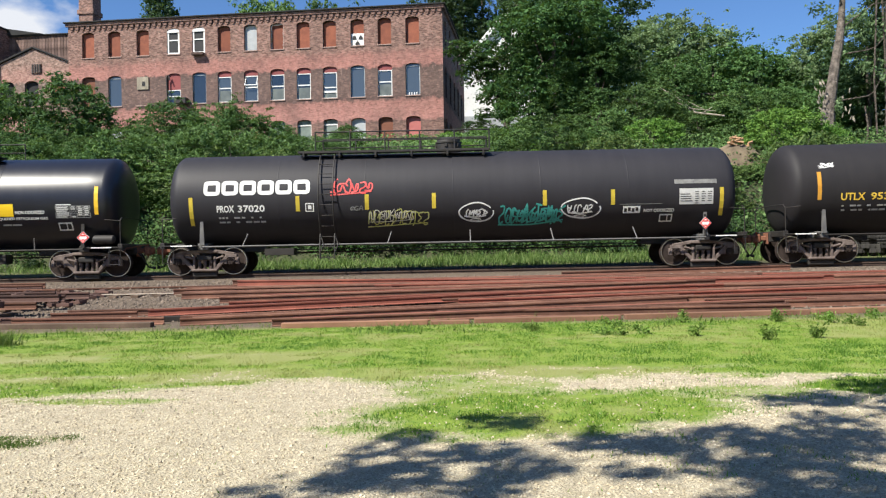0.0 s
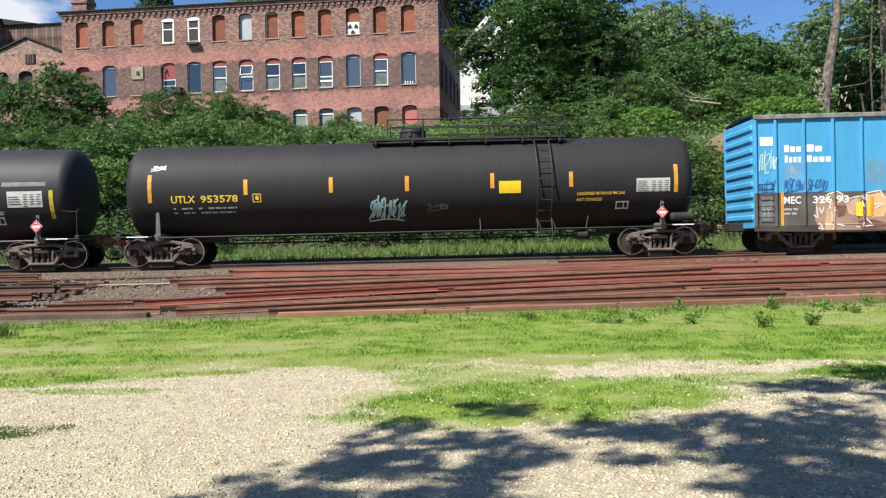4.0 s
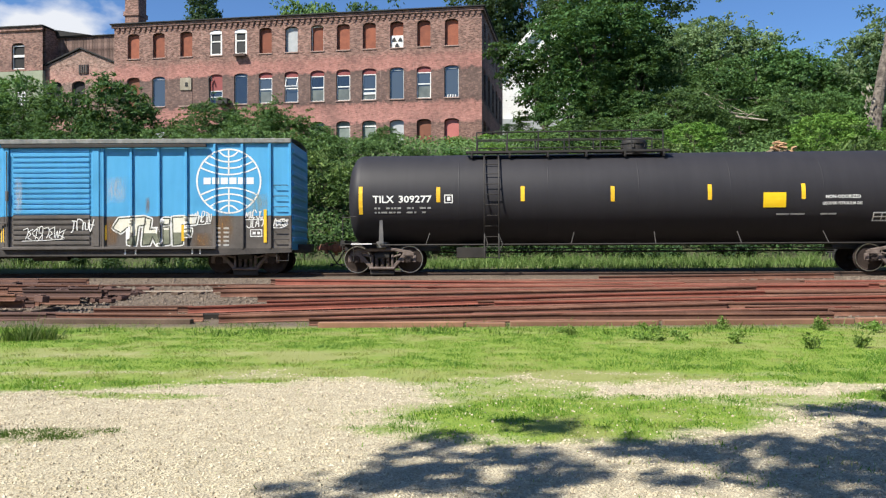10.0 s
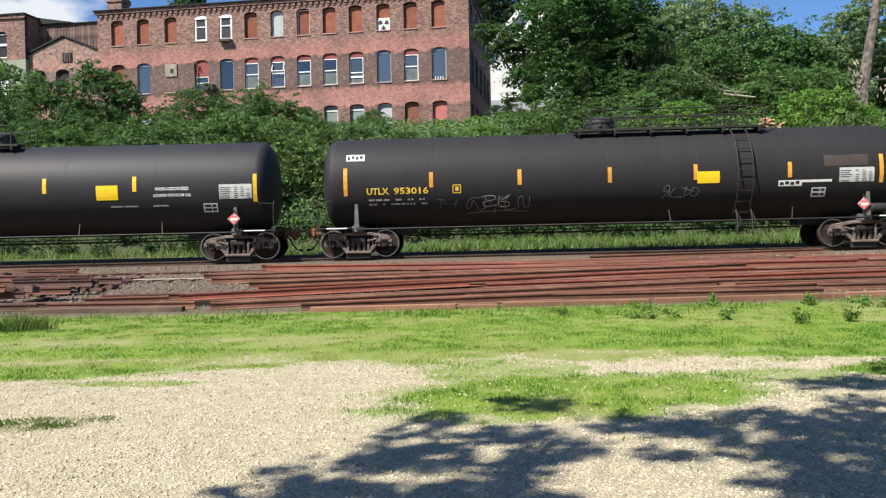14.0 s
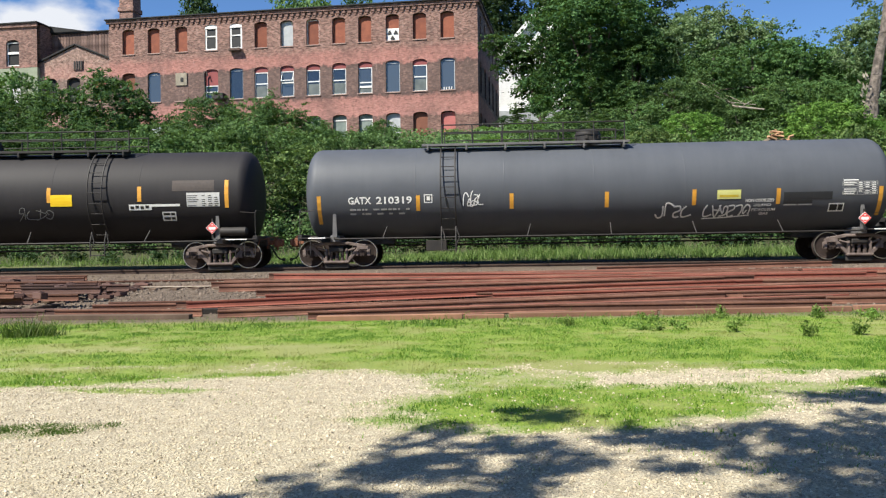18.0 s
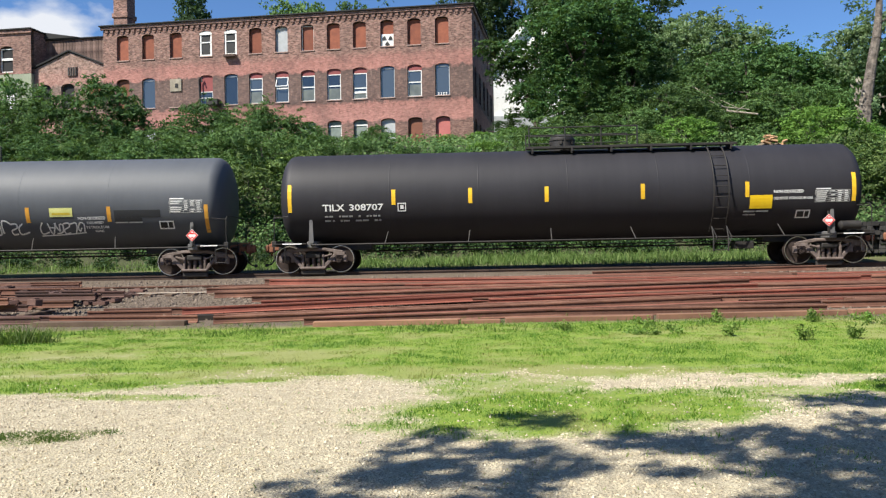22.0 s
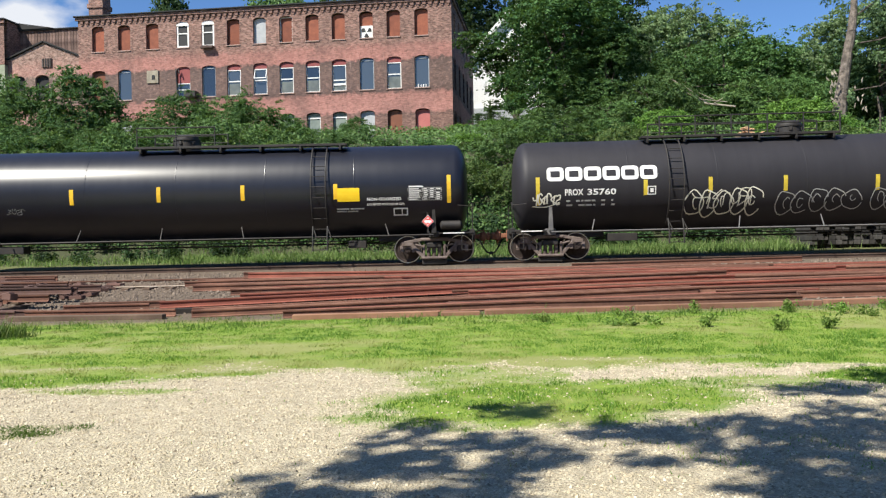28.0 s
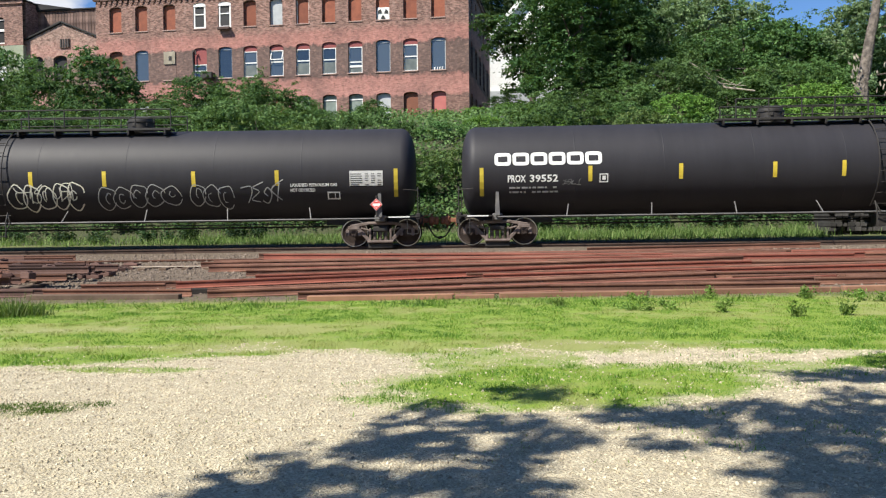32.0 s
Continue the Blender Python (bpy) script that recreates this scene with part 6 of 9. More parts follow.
    for i in range(6):
        a, e = cx - 0.86 + w * i + 0.02, (w - 0.05) / 8
        part("emblem_block", bars(over, [(a + e * k, a + e * (k + 1), cz - 0.10, cz + 0.12) for k in range(8)]), MARK_WHITE, car)

    # rust runs and graffiti
    for x, za, zb, w, m in ((-2.14, 1.75, 4.0, 0.26, STREAK_RUST), (-2.10, 1.75, 4.0, 0.30, STREAK_RUST), (-2.05, 1.9, 3.9, 0.60, STREAK_OCHRE), (-3.95, 2.1, 3.05, 0.75, STREAK_OCHRE), (-3.0, 2.3, 2.95, 0.55, STREAK_OCHRE), (2.05, 2.35, 3.3, 0.75, STREAK_PALE), (3.1, 2.0, 2.6, 0.16, STREAK_RUST), (-6.6, 2.3, 2.95, 0.8, STREAK_PALE),
                            (-1.15, 2.0, 3.3, 0.3, STREAK_PALE), (1.9, 0.95, 1.9, 0.5, STREAK_RUST), (5.6, 0.95, 2.1, 0.8, STREAK_RUST), (-7.5, 0.9, 1.9, 0.5, STREAK_PALE), (6.8, 2.0, 2.7, 0.9, STREAK_OCHRE), (-2.6, 0.88, 1.5, 0.9, STREAK_RUST), (4.9, 0.88, 1.4, 0.7, STREAK_RUST)):
        bm, fade = Build(), []
        put = on_box if abs(x) > 1.6 else (lambda a, c, off=0.0: (a, -1.638, c))
        for k in range(9):
            for i in range(7):
                bm.v.append(put(x + w * (i / 6 - 0.5), za + (zb - za) * k / 8, 0.005))
                fade.append(math.sin(math.pi * i / 6) * math.sin(math.pi * k / 8) ** 0.6)
        bm.f = [(7 * k + i, 7 * k + i + 1, 7 * k + i + 8, 7 * k + i + 7) for k in range(8) for i in range(6)]
        ob = part("rust_streak", bm, m, car)
        ob.data.attributes.new("fade", "FLOAT", "POINT").data.foreach_set("value", fade)

    def on_low(x, z, off=0.0):
        """As on the side, and over the sill below it."""
        x, y, z = on_side(x, z, off)
        return (x, min(y, -1.589 - off) if z < 0.87 else y, z)

    def ragged(seed, x0, x1, z0, z1, steps=5, jag=0.10):
        """An uneven closed outline, wider at the foot, with nicks and spurs."""
        rng, w, h = random.Random(seed), x1 - x0, z1 - z0
        right = [(x1 + rng.uniform(-jag, jag) * w, z0 + h * (i + 0.5 * rng.random()) / steps) for i in range(steps)]
        left = [(x0 + rng.uniform(-jag, jag) * w, z1 - h * (i + 0.5 * rng.random()) / steps) for i in range(steps)]
        return [(x0 - 0.05 * w, z0), (x0 + 0.45 * w, z0 + 0.12 * h)] + right + [(x1 + 0.1 * w, z1), (x0 + 0.5 * w, z1 - 0.06 * h)] + left

    def fill(outline, off, m, cut=None):
        """Paint inside an outline, laid as thin rows so that it follows the posts."""
        bm = Build()
        z0, z1 = min(p[1] for p in outline), max(p[1] for p in outline)
        n0 = 18
        for i in range(n0):
            za, zb = z0 + (z1 - z0) * i / n0, z0 + (z1 - z0) * (i + 1) / n0
            zm = (za + zb) / 2
            if cut and zm > cut:
                break
            xs = sorted(p[0] + (q[0] - p[0]) * (zm - p[1]) / (q[1] - p[1]) for p, q in zip(outline, outline[1:] + outline[:1]) if (p[1] <= zm) != (q[1] <= zm))
            for xa, xb in zip(xs[::2], xs[1::2]):
                n1 = max(1, math.ceil((xb - xa) / 0.06))
                for j in range(n1):
                    u, v = xa + (xb - xa) * j / n1, xa + (xb - xa) * (j + 1) / n1
                    k = len(bm.v)
                    bm.v += [on_low(u, za, off), on_low(v, za, off), on_low(v, zb, off), on_low(u, zb, off)]
                    bm.f.append((k, k + 1, k + 2, k + 3))
        tagged(part("graffiti", bm, m, car), kind="stuff")

    def edge(outline, w, off, m, dx=0.0, dz=0.0):
        pts = []
        for (xa, za), (xb, zb) in zip(outline, outline[1:] + outline[:1]):
            n1 = max(1, math.ceil(math.hypot(xb - xa, zb - za) / 0.07))
            pts += [(xa + (xb - xa) * j / n1 + dx, za + (zb - za) * j / n1 + dz) for j in range(n1)]
        bm = Build()
        ribbon(bm, on_low, pts, w, off, True)
        tagged(part("graffiti", bm, m, car), kind="stuff")

    # tan letters with pale outlines, worn and overlapping
    def at(pts):
        return [(-8.084 + 0.0063 * a, 2.287 - 0.00657 * c) for a, c in pts]
    fill(at([(345, 95), (400, 66), (450, 56), (520, 90), (560, 78), (610, 60), (680, 60), (740, 84), (800, 74), (845, 112), (862, 160), (862, 245), (360, 245), (338, 190)]), 0.004, SPRAY_PINK)
    for k, shape in enumerate(([(600, 72), (680, 64), (722, 112), (712, 140), (690, 182), (608, 182)], [(738, 186), (800, 176), (862, 166), (860, 242), (722, 244)], [(398, 132), (442, 126), (436, 200), (428, 244), (384, 244)],
                               [(496, 112), (556, 84), (590, 140), (566, 176), (512, 166)], [(650, 120), (716, 104), (706, 128), (664, 136)])):
        fill(at(shape), 0.0056 + 0.0014 * k, SPRAY_PEACH if k in (0, 4) else SPRAY_TAN)
    for k, shape in enumerate(([(446, 120), (500, 124), (490, 170), (452, 180)], [(748, 96), (830, 110), (848, 170), (760, 182)], [(560, 200), (640, 196), (700, 214), (690, 240), (566, 240)])):
        fill(at(shape), 0.0126 + 0.0008 * k, SPRAY_UMBER)
    strokes = ([(345, 112), (350, 86), (394, 92), (408, 62), (455, 52), (480, 66), (482, 100)], [(490, 96), (540, 82), (572, 76), (600, 100), (606, 62), (675, 52), (690, 86), (730, 92), (746, 66), (800, 72), (830, 100), (860, 116), (865, 140), (848, 132)],
               [(576, 100), (592, 150), (580, 228), (632, 224), (602, 190)], [(450, 140), (446, 214), (486, 224)], [(346, 120), (352, 182), (330, 166)], [(358, 206), (376, 240), (350, 232)], [(866, 172), (916, 176), (905, 230), (896, 250)], [(545, 230), (572, 232)],
               [(420, 100), (412, 130), (440, 150)], [(640, 120), (690, 116), (650, 140)], [(360, 130), (372, 160), (384, 128)])
    for line in strokes:
        bm = Build()
        pts = at(line)
        fine = [(xa + (xb - xa) * j / 4, za + (zb - za) * j / 4) for (xa, za), (xb, zb) in zip(pts, pts[1:]) for j in range(4)] + pts[-1:]
        ribbon(bm, on_low, fine, 0.036, 0.0155)
        tagged(part("graffiti", bm, SPRAY_WHITE, car), kind="stuff")
    for x0, x1 in ((550, 578), (606, 628)):
        (xa, za), (xb, zb) = at([(x0, 178), (x1, 108)])
        part("reflector", bars(on_low, [(xa, xb, za, zb)], 0.017), STRIPE_YELLOW, car)
    part("reflector", bars(on_low, [(-1.78, -1.65, 1.10, 1.55)], 0.012), STRIPE_YELLOW, car)
    for x in (2.37, 2.72, 4.60, 4.86):
        tagged(part("graffiti", bars(on_low, [(x - 0.025, x + 0.025, 0.68, 0.86)], 0.006), SPRAY_WHITE, car), kind="stuff")
    # crest, arch, short bar and comb in cream over olive
    blocks = ([(1.95, 1.55), (2.15, 1.86), (3.02, 1.92), (3.05, 1.66), (2.78, 1.62), (2.70, 0.98), (2.44, 1.02), (2.46, 1.60), (2.20, 1.40)],
              [(2.92, 0.98), (3.02, 1.90), (3.22, 1.84), (3.16, 1.50), (3.42, 1.52), (3.50, 1.20), (3.64, 0.96), (3.40, 1.00), (3.26, 1.28), (3.16, 1.00)],
              [(3.62, 1.00), (3.62, 1.56), (3.82, 1.58), (3.84, 1.02)],
              [(3.60, 1.66), (3.62, 1.86), (3.84, 1.86), (3.82, 1.68)],
              [(3.96, 0.98), (3.94, 1.90), (4.78, 1.92), (4.70, 1.68), (4.24, 1.66), (4.24, 1.50), (4.56, 1.50), (4.52, 1.28), (4.24, 1.28), (4.26, 1.02)])
    for k, shape in enumerate(blocks):
        edge(shape, 0.15, 0.004, SPRAY_WHITE)
        edge(shape, 0.06, 0.006, SPRAY_OLIVE)
        fill(shape, 0.008, SPRAY_CREAM)
        fill(shape, 0.010, SPRAY_OLIVE, 1.28 + 0.1 * (k % 3))
        edge(shape, 0.022, 0.012, MARK_BLACK)
    door_face = lambda a, c, off=0.0: (a, -1.640, c)
    tagged(part("graffiti", scrawl(door_face, 81, -1.05, 0.35, 1.18, 1.60, 8, 0.026), SPRAY_WHITE, car), kind="stuff")
    tagged(part("graffiti", scrawl(door_face, 82, 0.55, 1.35, 1.45, 1.85, 4, 0.036), SPRAY_WHITE, car), kind="stuff")
    tagged(part("graffiti", scrawl(on_side, 83, -7.75, -7.25, 2.60, 3.35, 3, 0.045), SPRAY_AQUA, car), kind="stuff")
    tagged(part("graffiti", scrawl(on_side, 84, -6.95, -6.35, 2.0, 2.38, 5, 0.03), SPRAY_NAVY, car), kind="stuff")
    tagged(part("graffiti", scrawl(on_side, 85, -6.2, -5.55, 2.0, 2.38, 5, 0.03), SPRAY_NAVY, car), kind="stuff")
    tagged(part("graffiti", scrawl(on_side, 86, -7.78, -7.25, 1.98, 2.35, 5, 0.03), SPRAY_NAVY, car), kind="stuff")
    tagged(part("graffiti", scrawl(on_side, 87, 4.55, 5.2, 1.72, 2.1, 6, 0.03), SPRAY_WHITE, car), kind="stuff")
    tagged(part("graffiti", scrawl(on_side, 88, 6.35, 6.95, 1.86, 2.14, 5, 0.032), SPRAY_WHITE, car), kind="stuff")
    tagged(part("graffiti", scrawl(on_side, 91, 6.38, 6.95, 1.56, 1.84, 4, 0.034), SPRAY_WHITE, car), kind="stuff")
    tagged(part("graffiti", bars(on_side, [(6.52, 6.92, 1.46, 1.49), (6.52, 6.92, 1.24, 1.27), (6.52, 6.55, 1.27, 1.46), (6.89, 6.92, 1.27, 1.46), (6.60, 6.70, 1.32, 1.41), (6.75, 6.85, 1.32, 1.41)], 0.006), SPRAY_WHITE, car), kind="stuff")
    tagged(part("graffiti", scrawl(on_side, 89, 7.28, 7.75, 1.60, 1.85, 5, 0.04), SPRAY_WHITE, car), kind="stuff")
    return car, wheels


CARS[3] = (40.43, box_car())


# ---------------------------------------------------------------- brick mill on the bank
MILL = pose(0.305, 64.0, 0, 0, 0, -7.27)
FLOOR_Z, PARAPET = 7.6, 20.84


def opening_outline(cx, hw, zb, zt, rise, n0=6):
    """Left foot, right foot, then the arch from right to left."""
    pts = [(cx - hw, zb), (cx + hw, zb)]
    return pts + [(cx + hw * math.cos(math.pi * i / n0), zt - rise + rise * math.sin(math.pi * i / n0)) for i in range(n0 + 1)]


def pierced_wall(x0, x1, bands, deep, m=None):
    """bands: (z0, z1, openings); the front is y = 0, reveals go back by deep."""
    bm = Build()

    def quad(*pts):
        k = len(bm.v)
        bm.v += pts
        bm.f.append(tuple(range(k, k + len(pts))))
    for z0, z1, ops in bands:
        if not ops:
            quad((x0, 0, z0), (x1, 0, z0), (x1, 0, z1), (x0, 0, z1))
            continue
        ops = sorted(ops)
        edges = [x0] + [(a[0] + b[0]) / 2 for a, b in zip(ops, ops[1:])] + [x1]
        for (cx, hw, zb, zt, rise), xa, xb in zip(ops, edges, edges[1:]):
            l, r = cx - hw, cx + hw
            quad((xa, 0, z0), (l, 0, z0), (l, 0, z1), (xa, 0, z1))
            quad((r, 0, z0), (xb, 0, z0), (xb, 0, z1), (r, 0, z1))
            quad((l, 0, z0), (r, 0, z0), (r, 0, zb), (l, 0, zb))
            out = opening_outline(cx, hw, zb, zt, rise)
            arch = out[2:]
            for (xp, zp), (xq, zq) in zip(arch, arch[1:]):
                quad((xq, 0, zq), (xp, 0, zp), (xp, 0, z1), (xq, 0, z1))
            for i in range(len(out)):
                (xp, zp), (xq, zq) = out[i], out[(i + 1) % len(out)]
                quad((xp, 0, zp), (xp, deep, zp), (xq, deep, zq), (xq, 0, zq))
    if m is not None:
        bm.v = [tuple(m @ Vector(p)) for p in bm.v]
    return bm


BAYS = (2.41, 4.64, 6.84, 9.11, 11.27, 13.45, 15.66, 17.89, 20.04, 22.22, 24.87, 27.35, 29.66)
ROWS = ((17.95, 20.06, 0.54), (13.85, 16.38, 0.58), (9.55, 12.20, 0.58))


def pane_frame(bm, x0, x1, z0, z1, y, w=0.06, t=0.05):
    bm.box(x0, x0 + w, y, y + t, z0, z1)
    bm.box(x1 - w, x1, y, y + t, z0, z1)
    bm.box(x0 + w, x1 - w, y, y + t, z0, z0 + w)
    bm.box(x0 + w, x1 - w, y, y + t, z1 - w, z1)


def arch_panel(cx, hw, zb, zt, rise, y, t=0.04):
    return Build().prism(opening_outline(cx, hw, zb, zt, rise), y, y + t)


def mill_window(mill, kind, cx, zb, zt, hw, y=0.29):
    """One opening's filling, in the wall's own space."""
    rise = 0.22
    # its near-black back stands for the unlit room
    win = part("window", arch_panel(cx, hw, zb, zt, rise, y + 0.10, 0.03), ROOM_SHADE, mill)
    part("sill", Build().box(cx - hw - 0.05, cx + hw + 0.05, -0.06, 0.24, zb - 0.09, zb, 0.012), STONE_SILL, win)
    x0, x1 = cx - hw + 0.02, cx + hw - 0.02
    if kind in ("board", "board_fan", "board_white", "brown", "pink", "bricked"):
        m = {"brown": BOARD_BROWN, "pink": PANEL_PINK, "bricked": BOARD_BROWN}.get(kind, BOARD_ORANGE)
        part("board", arch_panel(cx, hw - 0.01, zb, zt - 0.07, rise, y - 0.05, 0.05), m, win)
        if kind == "board_white":
            bm = Build()
            pane_frame(bm, x0, x1, zb, zt - 0.08, y - 0.09, 0.06, 0.05)
            part("frame", bm, WHITE_PAINT, win, "white-painted wooden frame")
        if kind == "board_fan":
            p = part("vent_panel", Build().box(x0, x1, y - 0.12, y - 0.06, zb + 0.02, zb + 1.0, 0.01), WHITE_PAINT, win, "white panel with a round fan")
            bm = Build()
            for k in range(3):
                t0 = 2.094 * k + 0.5
                pts = [(cx + r * math.cos(t0 + a), zb + 0.5 + r * math.sin(t0 + a)) for r, a in ((0.07, 0), (0.40, -0.52), (0.44, -0.2), (0.44, 0.2), (0.40, 0.52))]
                bm.prism(pts, y - 0.15, y - 0.125)
            part("fan_blade", bm, MARK_BLACK, p)
        return
    if kind == "dull":
        part("board", arch_panel(cx, hw - 0.01, zb, zt - 0.05, rise, y - 0.05, 0.05), CURTAIN, win, "dull grey-green blind behind dusty glass")
        bm = Build().box(x0, x1, y - 0.10, y - 0.055, zt - 0.50, zt - 0.40).box(x1 - 0.07, x1, y - 0.10, y - 0.055, zb, zt - 0.50)
        part("frame", bm, WHITE_PAINT, win)
        return
    if kind in ("panel",):
        part("board", arch_panel(cx, hw - 0.01, zb, zt - 0.05, rise, y - 0.05, 0.05), GREY_PAINT, win)
        return
    if kind == "vent":
        part("board", arch_panel(cx, hw - 0.01, zb, zt, rise, -0.02, 0.1), BRICK, win)
        p = part("vent_panel", Build().box(cx - 0.5, cx + 0.5, -0.10, -0.03, zt - 1.25, zt - 0.22, 0.01), BLEACHED_WOOD, win, "weathered pale vent panel")
        part("vent_hole", Build().box(cx - 0.05, cx + 0.2, -0.13, -0.105, zt - 0.95, zt - 0.6, 0.02), MARK_BLACK, p)
        return
    top = zt - 0.04
    if kind in ("sash_maroon", "sash_open", "sash_mid", "small"):
        part("arch_board", arch_panel(cx, hw - 0.01, zt - (0.46 if kind != "small" else 1.35), zt - 0.02, rise, y - 0.06, 0.05), PANEL_MAROON, win, "maroon board under the arch")
        top = zt - (0.46 if kind != "small" else 1.35)
    bm = Build().box(x0 + 0.04, x1 - 0.04, y - 0.01, y + 0.01, zb + 0.04, top - 0.03)
    part("glass", bm, MARK_BLACK if kind == "white" else GLASS, win)
    frame = Build()
    if kind in ("single", "single_cups"):
        pane_frame(frame, x0, x1, zb, top - 0.16, y - 0.05, 0.05)
        m = GREY_PAINT
    else:
        pane_frame(frame, x0, x1, zb, top, y - 0.06, 0.066 if kind != "white" else 0.13)
        zm = zb + (top - zb) * (0.55 if kind != "sash_mid" else 0.42)
        frame.box(x0, x1, y - 0.06, y - 0.01, zm - 0.045, zm + 0.045)
        if kind == "sash_mid":
            frame.box(x0, x1, y - 0.065, y - 0.02, zm - 0.42, zm - 0.26)
        m = WHITE_PAINT
        if kind == "white":
            frame.box(x0 - 0.02, x1 + 0.02, y - 0.1, y - 0.02, zt - 0.35, zt - 0.18)
    part("frame", frame, m, win)
    if kind in ("sash_maroon", "sash_mid"):
        part("curtain", Build().box(x0 + 0.08, x1 - 0.08, y - 0.018, y - 0.012, zb + 0.08, zb + (top - zb) * (0.46 if kind == "sash_maroon" else 0.26)), CURTAIN_DIM, win)
    if kind == "sash_open":
        bm = Build()
        pane_frame(bm, x0 + 0.05, x1 - 0.05, -0.4, 0.4, 0, 0.05, 0.04)
        bm.v = [tuple(pose(0, y - 0.16, top - 0.42, -24, 0, 0) @ Vector(p)) for p in bm.v]
        part("tilted_sash", bm, WHITE_PAINT, win)
    if kind == "single_cups":
        for k in range(4):
            part("jar", Build().lathe([(zb + 0.02, 0.045), (zb + 0.2, 0.05), (zb + 0.24, 0.03)], "z", 8, (cx - 0.3 + 0.2 * k, y - 0.06, 0)), WHITE_PAINT, win)


def brick_mill():
    mill = thing("brick_mill", "old red-brick mill with arched windows, many boarded up", "mill", MILL)
    x_of = [-u for u in BAYS]
    bands = [(FLOOR_Z, ROWS[2][0], [])]
    zs = [12.9, 17.1, PARAPET - 0.6]
    lo = ROWS[2][0]
    for (zb, zt, hw), z1 in zip(reversed(ROWS), zs):
        bands.append((lo, z1, [(x, hw, max(zb, lo + 0.001), zt, 0.22) for x in x_of]))
        lo = z1
    bands.append((lo, PARAPET, []))
    part("front_wall", pierced_wall(-31.42, 0.0, bands, 0.46), BRICK, mill)
    side_x = [1.9 + 3.05 * i for i in range(5)]
    bands2 = [(FLOOR_Z, ROWS[2][0], [])]
    lo = ROWS[2][0]
    for (zb, zt, hw), z1 in zip(reversed(ROWS), zs):
        bands2.append((lo, z1, [(x, hw, max(zb, lo + 0.001), zt, 0.22) for x in side_x]))
        lo = z1
    bands2.append((lo, PARAPET, []))
    side = pose(0, 0, 0, 0, 0, 90)
    part("side_wall", pierced_wall(0.0, 16.6, bands2, 0.36, side), BRICK, mill)
    part("back_wall", Build().box(-31.42, -0.02, 16.6, 16.95, FLOOR_Z, PARAPET), BRICK, mill)
    part("far_wall", Build().box(-31.42, -31.05, 0.4, 16.6, FLOOR_Z, PARAPET), BRICK, mill)
    # near-black box added to paint the unlit rooms
    part("dark_inside", Build().box(-31.0, -0.5, 0.56, 16.0, FLOOR_Z, PARAPET - 0.6), ROOM_SHADE, mill)
    part("roof", Build().box(-31.3, -0.1, 0.1, 16.8, PARAPET - 0.15, PARAPET - 0.02), ROOF_TAR, mill)
    part("roof_edge", Build().box(-31.7, 0.28, -0.30, 0.12, PARAPET, PARAPET + 0.11, 0.02), ROOF_TAR, mill)
    part("roof_edge", Build().box(-0.12, 0.26, 0.12, 16.9, PARAPET, PARAPET + 0.11, 0.02), ROOF_TAR, mill)
    part("cornice", Build().box(-31.6, 0.16, -0.16, 0.0, PARAPET - 0.26, PARAPET, 0.015), BRICK, mill)
    part("cornice", Build().box(0.0, 0.16, 0.0, 16.8, PARAPET - 0.26, PARAPET, 0.015), BRICK, mill)
    cb = mesh_of("corbel", Build().box(-0.155, 0.155, -0.10, 0.0, -0.10, 0.16, 0.010), BRICK)
    tip = mesh_of("corbel_foot", Build().box(-0.08, 0.08, -0.06, 0.0, -0.10, 0.05, 0.008), BRICK)
    for i in range(65):
        c = part("corbel", cb, None, mill)
        c.location = (-0.22 - 0.482 * i, 0, PARAPET - 0.42)
        c = part("corbel_foot", tip, None, c)
        c.location = (0, 0, -0.16)
    kinds = ({0: "board", 1: "board", 2: "board_fan", 3: "board", 4: "board", 5: "board_white", 6: "panel", 7: "board", 8: "white", 9: "white", 10: "board", 11: "board", 12: "board"},
             {0: "single_cups", 1: "sash_maroon", 2: "single", 3: "sash_mid", 4: "sash_maroon", 5: "sash_maroon", 6: "sash_open", 7: "sash_maroon", 8: "single", 9: "small", 10: "vent", 11: "single", 12: "brown"},
             {0: "pink", 1: "bricked", 2: "panel", 3: "dull", 4: "dull", 5: "dull", 6: "bricked", 7: "dull", 8: "dull", 9: "dull", 10: "bricked", 11: "panel", 12: "brown"})
    for (zb, zt, hw), row in zip(ROWS, kinds):
        for i, u in enumerate(BAYS):
            mill_window(mill, row[i], -u, zb, zt, hw, 0.11 if row[i] == "white" else 0.18 if row[i][:4] in ("sash", "sing", "smal") else 0.29)
    # side openings stay dark
    for zb, zt, hw in ROWS:
        for i, sx in enumerate(side_x):
            bm = arch_panel(sx, hw, zb, zt, 0.22, 0.24, 0.04)
            bm.v = [tuple(side @ Vector(p)) for p in bm.v]
            w = part("window", bm, GLASS if (i + int(zb)) % 2 else BOARD_BROWN, mill)
    bx = Build().box(-20.55, -19.5, -0.42, -0.10, 17.72, 17.93, 0.02)
    part("window_box", bx, OLD_WOOD, mill)
    bm = Build()
    bm.tube([(-22.75, -0.10, 13.2), (-22.72, -0.16, 14.6), (-22.78, -0.16, 16.0), (-22.6, -0.12, 16.2), (-22.5, -0.16, 15.8)], 0.06)
    part("downpipe", bm, FRAME_BLACK, mill)
    part("cooler", Build().box(-21.9, -20.9, -0.75, -0.05, 13.75, 14.25, 0.03), FRAME_BLACK, mill, "dark air cooler box on the wall")
    return mill


brick_mill()


